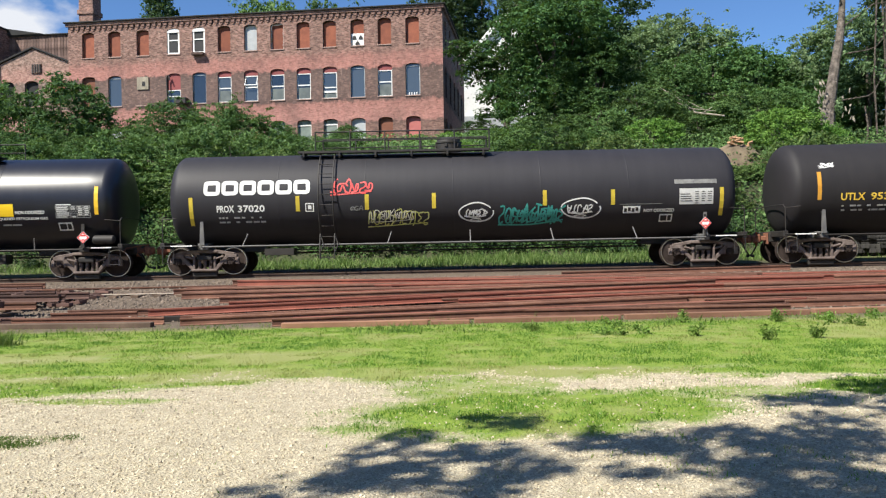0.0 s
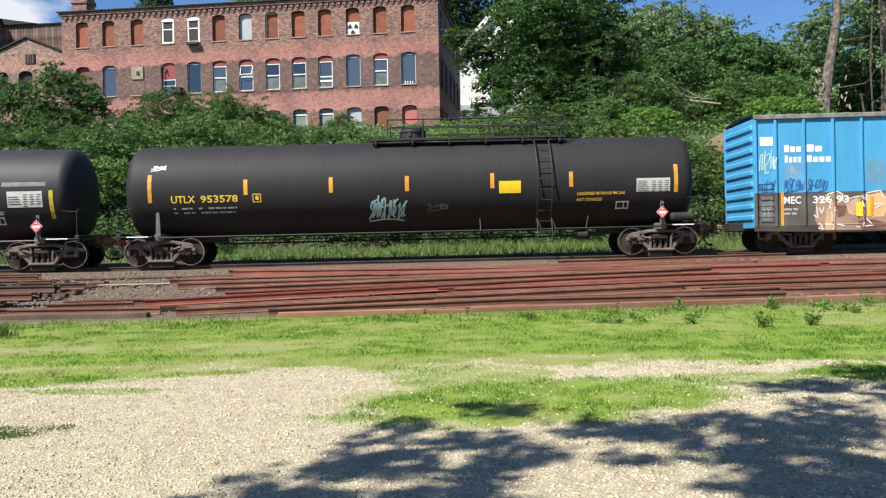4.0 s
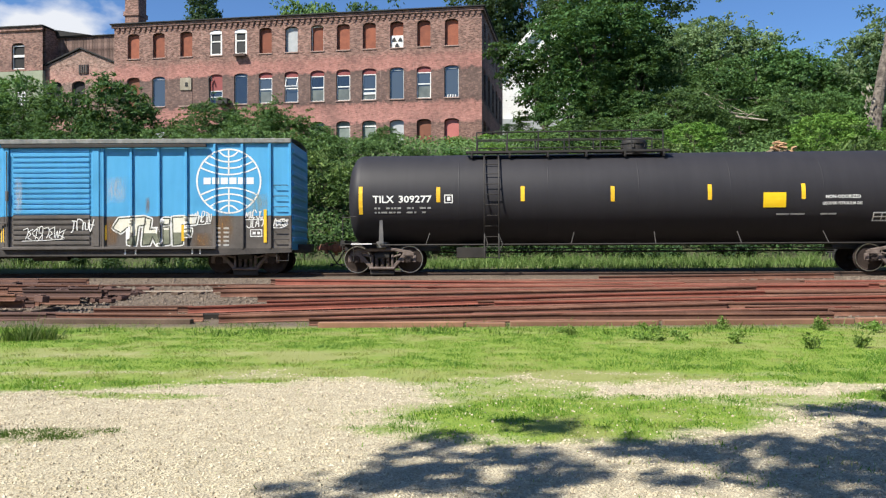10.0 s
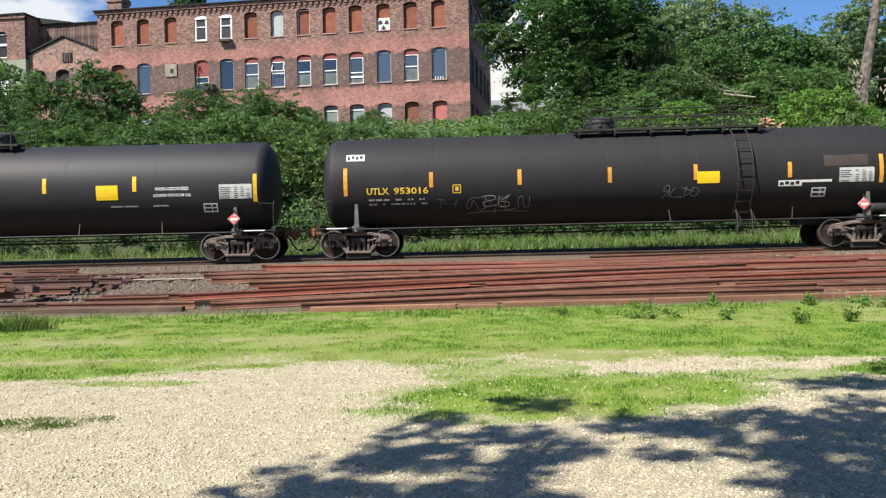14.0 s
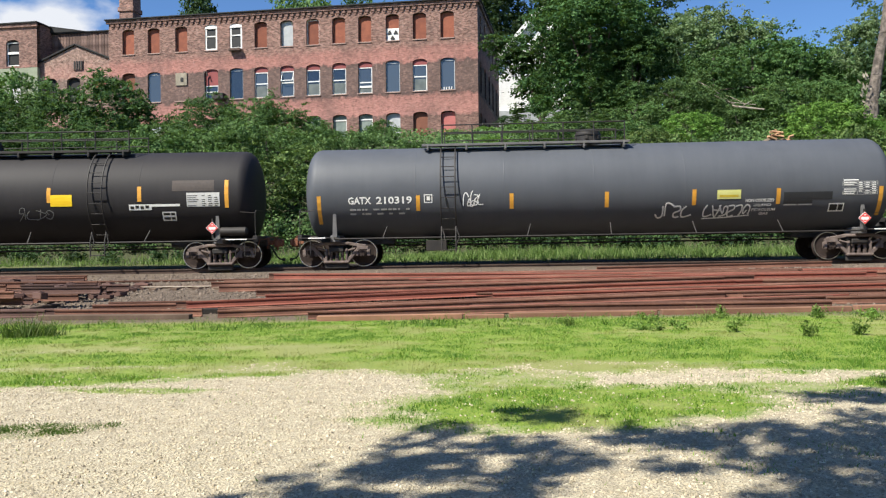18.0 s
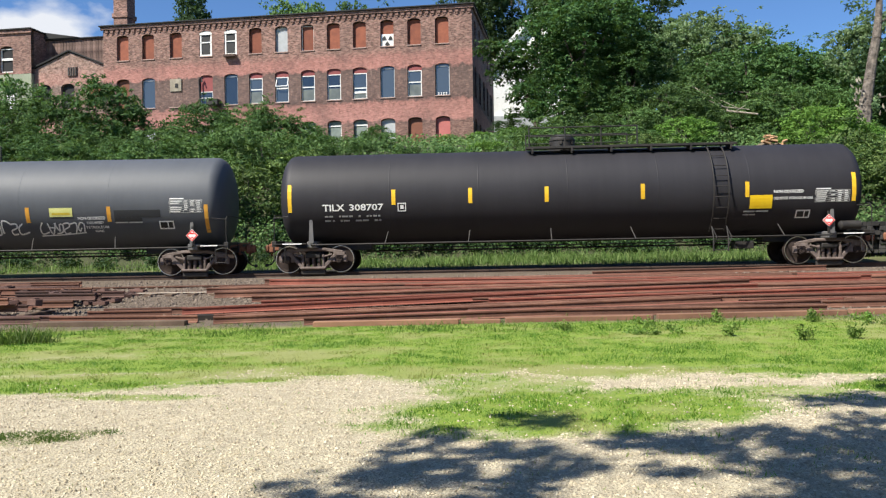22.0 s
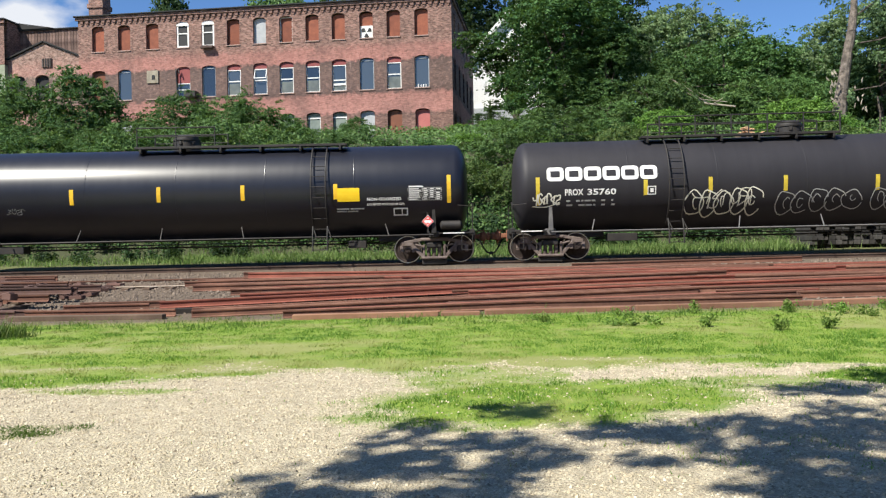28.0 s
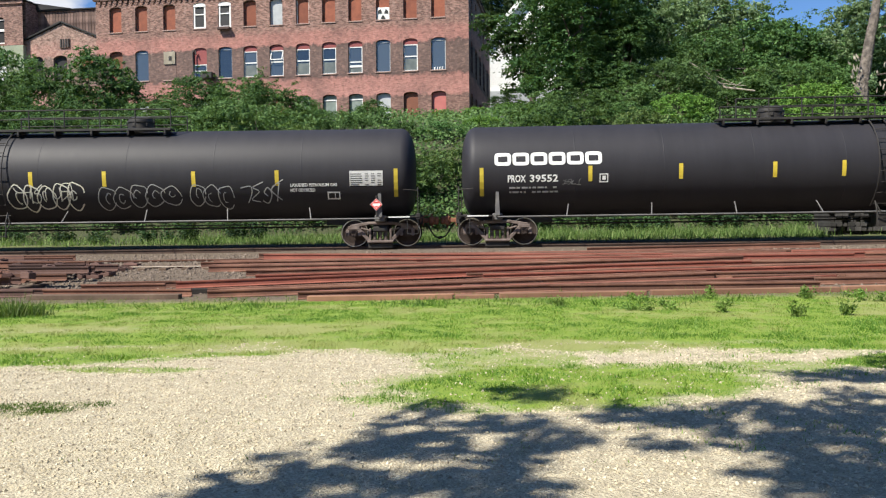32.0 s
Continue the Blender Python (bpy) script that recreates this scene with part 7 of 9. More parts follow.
def chimney():
    m = pose(0.305, 64.0, 0, 0, 0, -7.27)
    c = thing("chimney", "square red-brick factory chimney", "chimney", m)
    bm = Build().box(-31.42, -30.12, 1.6, 2.9, 20.6, 28.0, 0.03)
    part("shaft", bm, BRICK, c)
    part("band", Build().box(-31.52, -30.02, 1.5, 3.0, 22.1, 22.5, 0.03), BRICK, c)
    return c


chimney()


def gable_annexe():
    a = thing("brick_annexe", "low brick gable building with weathered boards above", "annexe", MILL)
    ops = [(-x, 0.62, 14.2, 16.35, 0.30) for x in (32.6, 35.0, 37.2)]
    bm = pierced_wall(-38.1, -31.45, [(FLOOR_Z, 14.2, []), (14.2, 17.72, ops)], 0.3, pose(0, 0.35, 0))
    k = len(bm.v)
    bm.v += [(-38.1, 0.35, 17.72), (-31.45, 0.35, 17.72), (-34.8, 0.35, 19.02)]
    bm.f.append((k, k + 1, k + 2))
    part("gable_wall", bm, BRICK_PALE, a)
    for x in (32.6, 35.0, 37.2):
        part("window", arch_panel(-x, 0.62, 14.2, 16.35, 0.30, 0.60, 0.03), ROOM_SHADE if x > 33 else BOARD_BROWN, a)
    for s, xe in ((-1, -38.25), (1, -31.48)):
        d = math.hypot(xe + 34.8, 1.36)
        bm = Build().box(-d / 2, d / 2 + 0.12 * (s < 0) * 0, 0.20, 1.9, 0, 0.14, 0.02, pose((xe - 34.8) / 2, 0, 18.40, 0, math.degrees(math.atan2(1.36, abs(xe + 34.8))) * (1 if s > 0 else -1), 0))
        part("roof_slope", bm, ROOF_TAR, a)
    v = part("gable_vent", Build().box(-34.95, -34.05, 0.26, 0.35, 16.95, 17.75, 0.01), OLD_WOOD, a)
    for i in range(4):
        part("vent_slat", Build().box(-34.88 + 0.22 * i, -34.76 + 0.22 * i, 0.21, 0.26, 17.0, 17.7, 0.005), FRAME_BLACK, v)
    part("back_board", Build().box(-38.1, -31.45, 2.0, 2.2, 16.0, 20.55), OLD_WOOD, a)
    pl = mesh_of("board", Build().box(-0.13, 0.13, -0.03, 0.0, 16.6, 20.42, 0.008), OLD_WOOD)
    for i in range(24):
        p = part("board", pl, None, a)
        p.location = (-37.95 + 0.28 * i, 1.98 - 0.006 * (i % 3), 0.14)
    part("top_board", Build().box(-38.1, -31.45, 1.8, 2.3, 20.56, 20.68, 0.02), ROOF_TAR, a)
    sl = Build().prism([(-38.1, 21.25), (-38.1, 20.68), (-34.8, 20.68)], 1.7, 2.4)
    part("roof_slope", sl, ROOF_TAR, a)
    return a


def brick_tower():
    t = thing("brick_wing", "tall brick wing with a pale stucco base", "wing", MILL)
    bm = pierced_wall(-60.0, -38.1, [(17.30, 21.05, [(-40.45, 0.62, 17.45, 19.75, 0.3), (-43.4, 0.62, 17.45, 19.75, 0.3), (-46.4, 0.62, 17.45, 19.75, 0.3)])], 0.3, pose(0, -0.1, 0))
    part("front_wall", bm, BRICK, t)
    part("stucco_wall", Build().box(-60, -38.1, -0.1, 0.3, FLOOR_Z, 17.28), PALE_STUCCO, t)
    part("side_wall", Build().box(-38.45, -38.1, 0.35, 16, FLOOR_Z, 21.05), BRICK, t)
    part("roof_edge", Build().box(-60, -37.95, -0.35, 16, 21.05, 21.18, 0.02), ROOF_TAR, t)
    part("cornice", Build().box(-60, -38.0, -0.24, -0.1, 20.75, 21.05, 0.02), BRICK, t)
    for x in (40.45, 43.4, 46.4):
        w = part("window", arch_panel(-x, 0.62, 17.45, 19.75, 0.3, 0.12, 0.03), ROOM_SHADE, t)
        bm = Build()
        pane_frame(bm, -x - 0.6, -x + 0.6, 17.5, 19.55, 0.05, 0.08)
        bm.box(-x - 0.6, -x + 0.6, 0.03, 0.09, 18.52, 18.72)
        part("frame", bm, WHITE_PAINT, w)
    part("window", Build().box(-40.9, -39.7, -0.14, -0.06, 14.2, 15.5), WHITE_PAINT, t)
    part("far_wall", Build().box(-60, -59.6, 0.3, 16, FLOOR_Z, 21.05), BRICK, t)
    return t


gable_annexe()
brick_tower()


def white_house():
    h = thing("white_house", "white-boarded gabled house behind the trees", "house")
    x0, x1, y0, zb, ze, zp = 2.55, 13.0, 88.0, 9.0, 21.3, 27.2
    xm = (x0 + x1) / 2
    part("wall", Build().prism([(x0, zb), (x1, zb), (x1, ze), (xm, zp), (x0, ze)], y0, y0 + 9), SIDING_WHITE, h)
    part("base_wall", Build().box(x0 - 0.3, x1 + 0.3, y0 - 0.5, y0, zb, 15.9, 0.03), GREY_PAINT, h)
    for i in range(20):
        z = 16.2 + 0.245 * i
        part("board", Build().box(x0, x1, y0 - 0.015, y0, z, z + 0.225, 0.004), SIDING_WHITE, h)
    for s, xe in ((-1, x0 - 0.5), (1, x1 + 0.5)):
        ang = math.degrees(math.atan2(zp - ze, x1 - xm))
        d = math.hypot(xe - xm, (zp - ze) * 1.13)
        part("roof_slope", Build().box(-d / 2, d / 2, y0 - 0.5, y0 + 9.5, 0, 0.22, 0.02, pose((xe + xm) / 2, 0, (ze + zp) / 2 + 0.05, 0, s * ang, 0)), ROOF_TAR, h)
        part("trim", Build().box(-d / 2, d / 2, y0 - 0.62, y0 - 0.5, -0.25, 0.20, 0.02, pose((xe + xm) / 2, 0, (ze + zp) / 2 + 0.05, 0, s * ang, 0)), WHITE_PAINT, h)
    ch = part("chimney", Build().box(xm + 0.6, xm + 1.6, y0 + 1, y0 + 2.2, 26.0, 31.0, 0.02), DIRT, h)
    for x in (7.0, 9.2, 11.4):
        w = part("window", Build().box(x - 0.5, x + 0.5, y0 - 0.06, y0 - 0.03, 18.0, 19.6), GLASS, h)
        bm = Build()
        pane_frame(bm, x - 0.58, x + 0.58, 17.9, 19.7, y0 - 0.10, 0.08, 0.06)
        part("frame", bm, WHITE_PAINT, w)
    return h


white_house()


# ---------------------------------------------------------------- trees, shrubs and undergrowth
def leaf_cloud(seed, blobs, count, size, droop=0.15, shell=0.42, slim=1.0, spray=0.0, each=10):
    """Many small folded leaves through a set of ellipsoids (x, y, z, rx, ry, rz), thicker towards their skins."""
    rng = np.random.default_rng(seed)
    if spray:
        count = count // each
    vol = np.array([(b[3] * b[4] * b[5]) ** 0.67 for b in blobs])
    pick = rng.choice(len(blobs), count, p=vol / vol.sum())
    bl = np.array(blobs, float)[pick]
    d = rng.normal(size=(count, 3))
    d /= np.linalg.norm(d, axis=1)[:, None]
    rad = shell + (1 - shell) * rng.random(count) ** 0.6
    lump = 1 + 0.16 * np.sin(d[:, 0] * 7 + seed) * np.cos(d[:, 2] * 6 + 2 * seed) + 0.10 * np.sin(d[:, 1] * 11 + d[:, 2] * 9)
    p = bl[:, :3] + d * bl[:, 3:] * (rad * lump)[:, None]
    up, loose = 0.35, 0.75
    if spray:
        # flat sprays that reach outwards and sag at the tip
        p, d = np.repeat(p, each, 0), np.repeat(d, each, 0)
        count = len(p)
        reach = np.abs(rng.normal(size=(count, 1))) * spray
        p = p + d * [1, 1, 0.25] * reach + rng.normal(size=(count, 3)) * np.array([0.62, 0.62, 0.20]) * spray - np.array([0, 0, 0.28]) * reach
        up, loose = 0.85, 0.55
    nrm = d * 0.5 + rng.normal(size=(count, 3)) * loose + np.array([0, 0, up])
    nrm /= np.linalg.norm(nrm, axis=1)[:, None]
    a = np.cross(nrm, rng.normal(size=(count, 3)))
    a /= np.linalg.norm(a, axis=1)[:, None]
    b = np.cross(nrm, a)
    s = size * rng.uniform(0.6, 1.35, count)[:, None]
    fold = nrm * s * 0.18
    la, lb = 0.62 / slim, 0.42 * slim
    v = np.stack([p - a * s * la, p - b * s * lb - fold, p + a * s * la - [0, 0, 1] * s * droop, p + b * s * lb - fold], 1).reshape(-1, 3)
    bm = Build()
    bm.v = [tuple(q) for q in v.tolist()]
    bm.f = [(4 * i, 4 * i + 1, 4 * i + 2, 4 * i + 3) for i in range(count)]
    return bm


def lumps(seed, n0, R, H, base, spread=0.62, small=0.5):
    """Ellipsoids that together make one uneven crown of radius R between heights base and base + H."""
    rng = random.Random(seed)
    out = [(0, 0, base + H * 0.5, R * 0.66, R * 0.66, H * 0.40)]
    for i in range(n0):
        t, k = rng.random() * 6.283, rng.random()
        z = base + H * (0.12 + 0.78 * k)
        w = math.sin(math.pi * min(0.93, 0.22 + 0.70 * k)) * R * spread * rng.uniform(0.7, 1.25)
        r = R * small * (0.42 + 0.62 * rng.random() ** 1.5)
        out.append((w * math.cos(t), w * math.sin(t), z, r * rng.uniform(0.85, 1.2), r * rng.uniform(0.85, 1.2), r * rng.uniform(0.42, 0.66)))
        if rng.random() < 0.45:
            # a shoot that stands out of the clump
            a, lift = rng.random() * 6.283, rng.uniform(0.5, 1.3) * r
            out.append((w * math.cos(t) + 0.9 * r * math.cos(a), w * math.sin(t) + 0.9 * r * math.sin(a), z + lift, r * 0.30, r * 0.30, r * rng.uniform(0.8, 1.5)))
    return out


def limbs(seed, blobs, foot, r, n0=7):
    """A tapered trunk with limbs to some of the crown's clumps."""
    rng, bm = random.Random(seed), Build()
    top = max(b[2] for b in blobs)
    x, y, z = 0.0, 0.0, foot
    pts = []
    for i in range(6):
        pts.append((x, y, z, r * (1 - 0.145 * i) * (1.35 if i == 0 else 1.0)))
        x += rng.uniform(-0.18, 0.18)
        y += rng.uniform(-0.18, 0.18)
        z += (top - foot) * 0.16
    for p, q in zip(pts, pts[1:]):
        bm.rod(p[:3], q[:3], p[3], 9, q[3])
    for b in rng.sample(blobs, min(n0, len(blobs))):
        p = pts[rng.randint(1, 4)]
        mid = ((p[0] + b[0]) / 2 + rng.uniform(-0.3, 0.3), (p[1] + b[1]) / 2, (p[2] + b[2]) / 2 + 0.2)
        bm.rod(p[:3], mid, p[3] * 0.5, 6, p[3] * 0.32)
        bm.rod(mid, b[:3], p[3] * 0.32, 6, p[3] * 0.12)
    return bm


def tree_kind(name, label, seed, R, H, base, leaves, size, leaf, n0=16, spread=0.62, small=0.5, category="tree", trunk=0.28, group="trees on the bank"):
    blobs = lumps(seed, n0, R, H, base, spread, small)
    t = thing(name, label, category, group=group)
    stem = part("trunk" if category == "tree" else "stem", limbs(seed, blobs, -0.6, trunk), BARK, t)
    if category != "tree":
        tagged(stem, kind="stuff")
    part("crown", leaf_cloud(seed, blobs, leaves, size, 0.15, 0.70, 1.0 if category == "tree" else 0.72, size * 1.35, 12), leaf, t)
    return t


KINDS = {
    "maple": tree_kind("maple_tree", "full-leaved dark green maple tree on the bank", 11, 4.3, 10.5, 1.2, 24000, 0.20, LEAF_MAPLE, 40, 1.0, 0.34),
    "maple2": tree_kind("maple_tree", "tall dark maple tree with dense leaves", 12, 4.4, 13.0, 2.0, 20000, 0.21, LEAF_DARK, 44, 1.0, 0.32),
    "light": tree_kind("ash_tree", "light green ash tree on the hillside", 13, 3.6, 8.0, 1.6, 13500, 0.18, LEAF_LIGHT, 36, 0.98, 0.31),
    "mid": tree_kind("locust_tree", "leafy green locust tree on the hillside", 14, 3.8, 7.5, 0.6, 13500, 0.18, LEAF_BUSH, 34, 1.0, 0.32),
    "shrub": tree_kind("shrub", "dense green shrub on the bank", 15, 2.3, 3.3, 0.1, 8000, 0.125, LEAF_BUSH, 32, 1.04, 0.33, "shrub", 0.07, "shrubs on the bank"),
    "shrub2": tree_kind("shrub", "spreading leafy shrub on the bank", 16, 2.6, 2.7, 0.0, 8000, 0.125, LEAF_BUSH, 34, 1.06, 0.31, "shrub", 0.07, "shrubs on the bank"),
    "sumac": tree_kind("sumac", "upright feathery sumac on the bank", 17, 1.9, 3.6, 0.2, 8000, 0.13, LEAF_BUSH, 30, 1.0, 0.33, "shrub", 0.06, "shrubs on the bank"),
    "lime": tree_kind("shrub", "bright yellow-green young shrub", 18, 1.7, 2.0, 0.0, 7000, 0.105, LEAF_LIME, 40, 0.95, 0.27, "shrub", 0.05, "shrubs on the bank"),
    "vine": tree_kind("vine_tangle", "tangle of climbing vines over the bank", 19, 2.0, 2.2, -0.4, 3800, 0.125, LEAF_VINE, 40, 0.98, 0.28, "vine", 0.04, "vines on the bank"),
}
FIRST = set(KINDS)


def plant(kind, x, y, sc=1.0, turn=0.0, z=None, tall=1.0, sink=0.0):
    m = Matrix.Translation((x, y, (land(x, y) if z is None else z) - sink)) @ Matrix.Rotation(turn, 4, "Z") @ Matrix.Diagonal((sc, sc, sc * tall, 1))
    if kind in FIRST:
        FIRST.discard(kind)
        KINDS[kind].matrix_basis = m
        return KINDS[kind]
    src = KINDS[kind]
    ob = copy_thing(src, Matrix.Identity(4))
    ob.matrix_basis = m
    return ob


dice = random.Random(404)
# vines and low growth along the foot of the bank
for i in range(30):
    x = -31 + 2.1 * i + dice.uniform(-0.5, 0.5)
    low = 12.0 < x < 15.8
    plant("vine", x, (36.6 if low else 37.4) + dice.uniform(-0.4, 0.8), dice.uniform(0.8, 1.1) * (0.55 if low else 1.0), dice.random() * 6, tall=dice.uniform(0.9, 1.3), sink=0.3 * low)
for i in range(26):
    x = -30 + 2.4 * i + dice.uniform(-0.5, 0.5)
    if 11.8 < x < 16.6:
        continue
    plant(dice.choice(("vine", "shrub2")), x, 39.6 + dice.uniform(-0.5, 0.9), dice.uniform(0.75, 1.05) * (0.45 if -5.8 < x < 3.4 or 20.4 < x < 24.5 else 1.0), dice.random() * 6, sink=0.3)
# shrubs before the mill, highest to the left
for x, y, k, sc, tall in ((-30, 47, "shrub", 1.25, 1.15), (-26.5, 46, "sumac", 1.25, 1.05), (-23.6, 45, "shrub", 1.05, 1.1), (-21.0, 45.5, "sumac", 1.2, 1.12), (-18.4, 47.5, "shrub2", 0.75, 0.9), (-16.2, 48.5, "shrub", 0.88, 1.05),
                          (-14.0, 49, "shrub2", 0.92, 1.15), (-11.8, 48.5, "shrub", 0.8, 1.05), (-9.8, 49, "sumac", 0.6, 0.9), (-7.8, 48, "shrub2", 0.55, 0.8), (-5.4, 48.5, "shrub", 0.42, 0.8), (-25.4, 42.5, "shrub2", 0.9, 1.0),
                          (-22.2, 42, "shrub", 0.72, 1.0), (-19.2, 42.5, "shrub2", 0.72, 0.9), (-16.4, 43, "shrub", 0.66, 0.95), (-13.6, 43, "shrub2", 0.75, 0.9), (-10.8, 43, "shrub", 0.58, 0.9), (-8.2, 43, "shrub2", 0.55, 0.8), (-5.8, 43.5, "shrub", 0.40, 0.85), (-28.5, 42, "sumac", 1.1, 1.1), (-32, 43, "shrub", 1.0, 1.1), (-34, 47, "shrub", 1.2, 1.1)):
    plant(k, x, y, sc, dice.random() * 6, tall=tall)
for x, y, k, sc, tall in ((-3.2, 43, "shrub2", 0.42, 0.8), (-1.0, 42, "shrub2", 0.45, 0.8), (1.0, 43, "lime", 0.6, 0.8), (-6.7, 59, "sumac", 0.55, 0.9), (-1.4, 59, "lime", 0.6, 0.9), (0.6, 56, "lime", 0.55, 0.9), (3.6, 46, "lime", 0.62, 0.8), (2.9, 51, "lime", 0.62, 0.8)):
    plant(k, x, y, sc, dice.random() * 6, tall=tall)
# the big maples beside the mill
plant("maple", 7.5, 53.0, 0.92, 0.4)
plant("maple", 6.5, 57.0, 0.50, 2.0, tall=1.15)
plant("maple2", 2.9, 98.0, 1.15, 3.0, tall=1.3)
plant("maple2", 5.6, 101.0, 1.25, 0.8, tall=1.45)
plant("maple2", 0.6, 103.0, 1.2, 5.0, tall=1.4)
plant("maple2", 10.6, 58.0, 0.85, 1.0, tall=1.15)
plant("maple2", 9.0, 63.0, 0.70, 2.6, tall=1.75)
plant("maple", 9.8, 51.0, 0.60, 3.3)
for x, y, k, sc, tall in ((4.7, 49, "shrub", 0.45, 0.9), (6.6, 47.5, "shrub2", 0.8, 0.9), (9.2, 47, "shrub", 0.8, 0.9), (12.0, 48, "shrub", 1.0, 1.1), (13.9, 52, "mid", 0.50, 1.0), (11.6, 44.5, "lime", 0.9, 1.0), (8.4, 43.5, "shrub2", 0.6, 0.8), (5.6, 43, "lime", 0.6, 0.8), (11.9, 41.4, "shrub2", 0.45, 0.7)):
    plant(k, x, y, sc, dice.random() * 6, tall=tall)
# hillside to the right
for x, y, k, sc, tall in ((16.6, 57, "mid", 0.72, 1.1), (20.0, 59, "mid", 0.82, 1.05), (23.5, 61, "mid", 0.85, 1.1), (27.0, 61, "mid", 0.82, 1.05), (17.0, 69, "light", 1.1, 1.12), (20.6, 73, "light", 1.22, 1.15), (24.2, 74, "light", 1.2, 1.04), (27.9, 76, "light", 1.1, 0.88), (31.5, 77, "light", 1.0, 0.88),
                          (35, 79, "light", 1.0, 0.95), (18.6, 63, "mid", 0.72, 1.1), (22.4, 65, "light", 0.72, 1.0), (26.2, 67, "mid", 0.85, 1.0), (30.0, 67, "mid", 0.85, 0.95), (34.0, 69, "mid", 0.85, 1.0), (16.4, 50, "shrub", 0.9, 0.9), (18.6, 51.5, "shrub2", 1.1, 1.0), (21.0, 52, "shrub", 1.0, 1.0), (23.4, 53, "shrub2", 1.1, 1.0),
                          (26.0, 53.5, "shrub", 1.1, 1.0), (28.6, 54, "shrub", 1.2, 1.1), (17.9, 43, "lime", 1.15, 1.05), (20.2, 43.2, "lime", 0.8, 1.0), (16.4, 48.6, "shrub2", 0.45, 0.6), (23.9, 42.5, "shrub", 0.28, 0.8), (26.2, 43.5, "shrub2", 0.5, 0.8), (28, 45, "shrub", 0.8, 0.9), (31, 47, "shrub", 1.0, 1.0)):
    plant(k, x, y, sc, dice.random() * 6, tall=tall)
for x, y, k, sc, tall in ((26.6, 50.5, "maple2", 0.52, 1.05), (29.2, 51.5, "maple2", 0.55, 1.1), (31.5, 53, "maple2", 0.75, 1.1), (35, 55, "maple2", 0.95, 1.1), (27.2, 55, "light", 0.75, 1.25)):
    plant(k, x, y, sc, dice.random() * 6, tall=tall)
# behind the mill
for x, y, k, sc, tall in ((-19.8, 98, "mid", 1.6, 1.58), (-12.6, 99, "mid", 1.4, 1.74), (-2.0, 95, "mid", 1.0, 0.95), (-38.5, 96, "mid", 1.0, 0.9), (14.6, 86, "mid", 1.0, 1.0), (17.5, 92, "light", 1.1, 1.0)):
    plant(k, x, y, sc, dice.random() * 6, tall=tall, z=13.0 if x < 0 else None)


def leaning_maple():
    """The slim maple whose boughs hang between the mill and the white house."""
    t = thing("maple_tree", "slim maple with boughs reaching towards the mill", "tree", group="trees on the bank")
    x, y = 4.9, 60.0
    zf = land(x, y)
    boughs = [(-3.3, 0.2, 16.6, 0.95, 0.7, 0.55), (-2.6, 0, 15.9, 1.0, 0.8, 0.75), (-2.9, 0, 15.0, 0.55, 0.6, 0.5), (-2.3, 0.1, 14.2, 0.45, 0.6, 0.5), (-1.9, 0, 15.3, 0.85, 0.8, 0.7), (-1.2, 0.1, 15.6, 0.9, 0.8, 0.7), (-1.1, -0.2, 14.9, 0.8, 0.8, 0.75), (-0.7, 0, 13.9, 0.8, 0.8, 0.7),
              (-0.3, 0.2, 15.4, 0.9, 0.9, 0.8), (0.3, 0, 18.1, 0.9, 0.8, 0.7), (0.9, 0, 19.3, 1.0, 0.8, 0.8), (0.5, 0.2, 14.2, 1.0, 1.0, 0.9), (0.2, -0.2, 12.9, 0.9, 0.9, 0.7), (1.0, 0, 16.4, 1.0, 0.9, 0.9), (-1.3, -0.1, 12.9, 0.6, 0.6, 0.5), (-1.5, 0, 11.6, 0.5, 0.6, 0.4)]
    blobs = [(bx, by, bz - zf, rx, ry, rz) for bx, by, bz, rx, ry, rz in boughs]
    part("trunk", limbs(27, blobs, -0.6, 0.2, 12), BARK, t)
    part("crown", leaf_cloud(27, blobs, 7000, 0.21, 0.15, 0.5, 1.0, 0.3, 10), LEAF_MAPLE, t)
    t.location = (x, y, zf)


leaning_maple()
# the dark hollow before the house's base; unseen trees added around to block skylight
for x, y, k, sc, tall in ((2.5, 62, "maple2", 0.22, 0.6), (3.6, 63, "maple2", 0.24, 0.6), (13, -7, "maple2", 1.1, 1.0), (19, -3, "maple2", 1.0, 1.1), (21, 6, "maple2", 1.0, 1.0), (24, 14, "maple", 1.0, 1.0), (6, -14, "maple2", 1.1, 1.0), (-26, 12, "maple2", 0.9, 0.9), (-24, 3, "maple", 0.9, 1.0)):
    plant(k, x, y, sc, dice.random() * 6, tall=tall)


def spruce():
    t = thing("spruce_tree", "dark spruce tree rising behind the mill", "tree")
    blobs = [(0.3 * math.sin(5 * i), 0, 2.5 + 1.3 * i, 4.6 * (1 - i / 17.5), 4.6 * (1 - i / 17.5), 0.9) for i in range(17)]
    part("trunk", Build().rod((0, 0, -1), (0, 0, 24), 0.4, 9, 0.05), BARK, t)
    part("crown", leaf_cloud(31, blobs, 14000, 0.30, 0.5, 0.3), LEAF_DARK, t)
    t.location = (-32.9, 96, 16.0)
    return t


spruce()


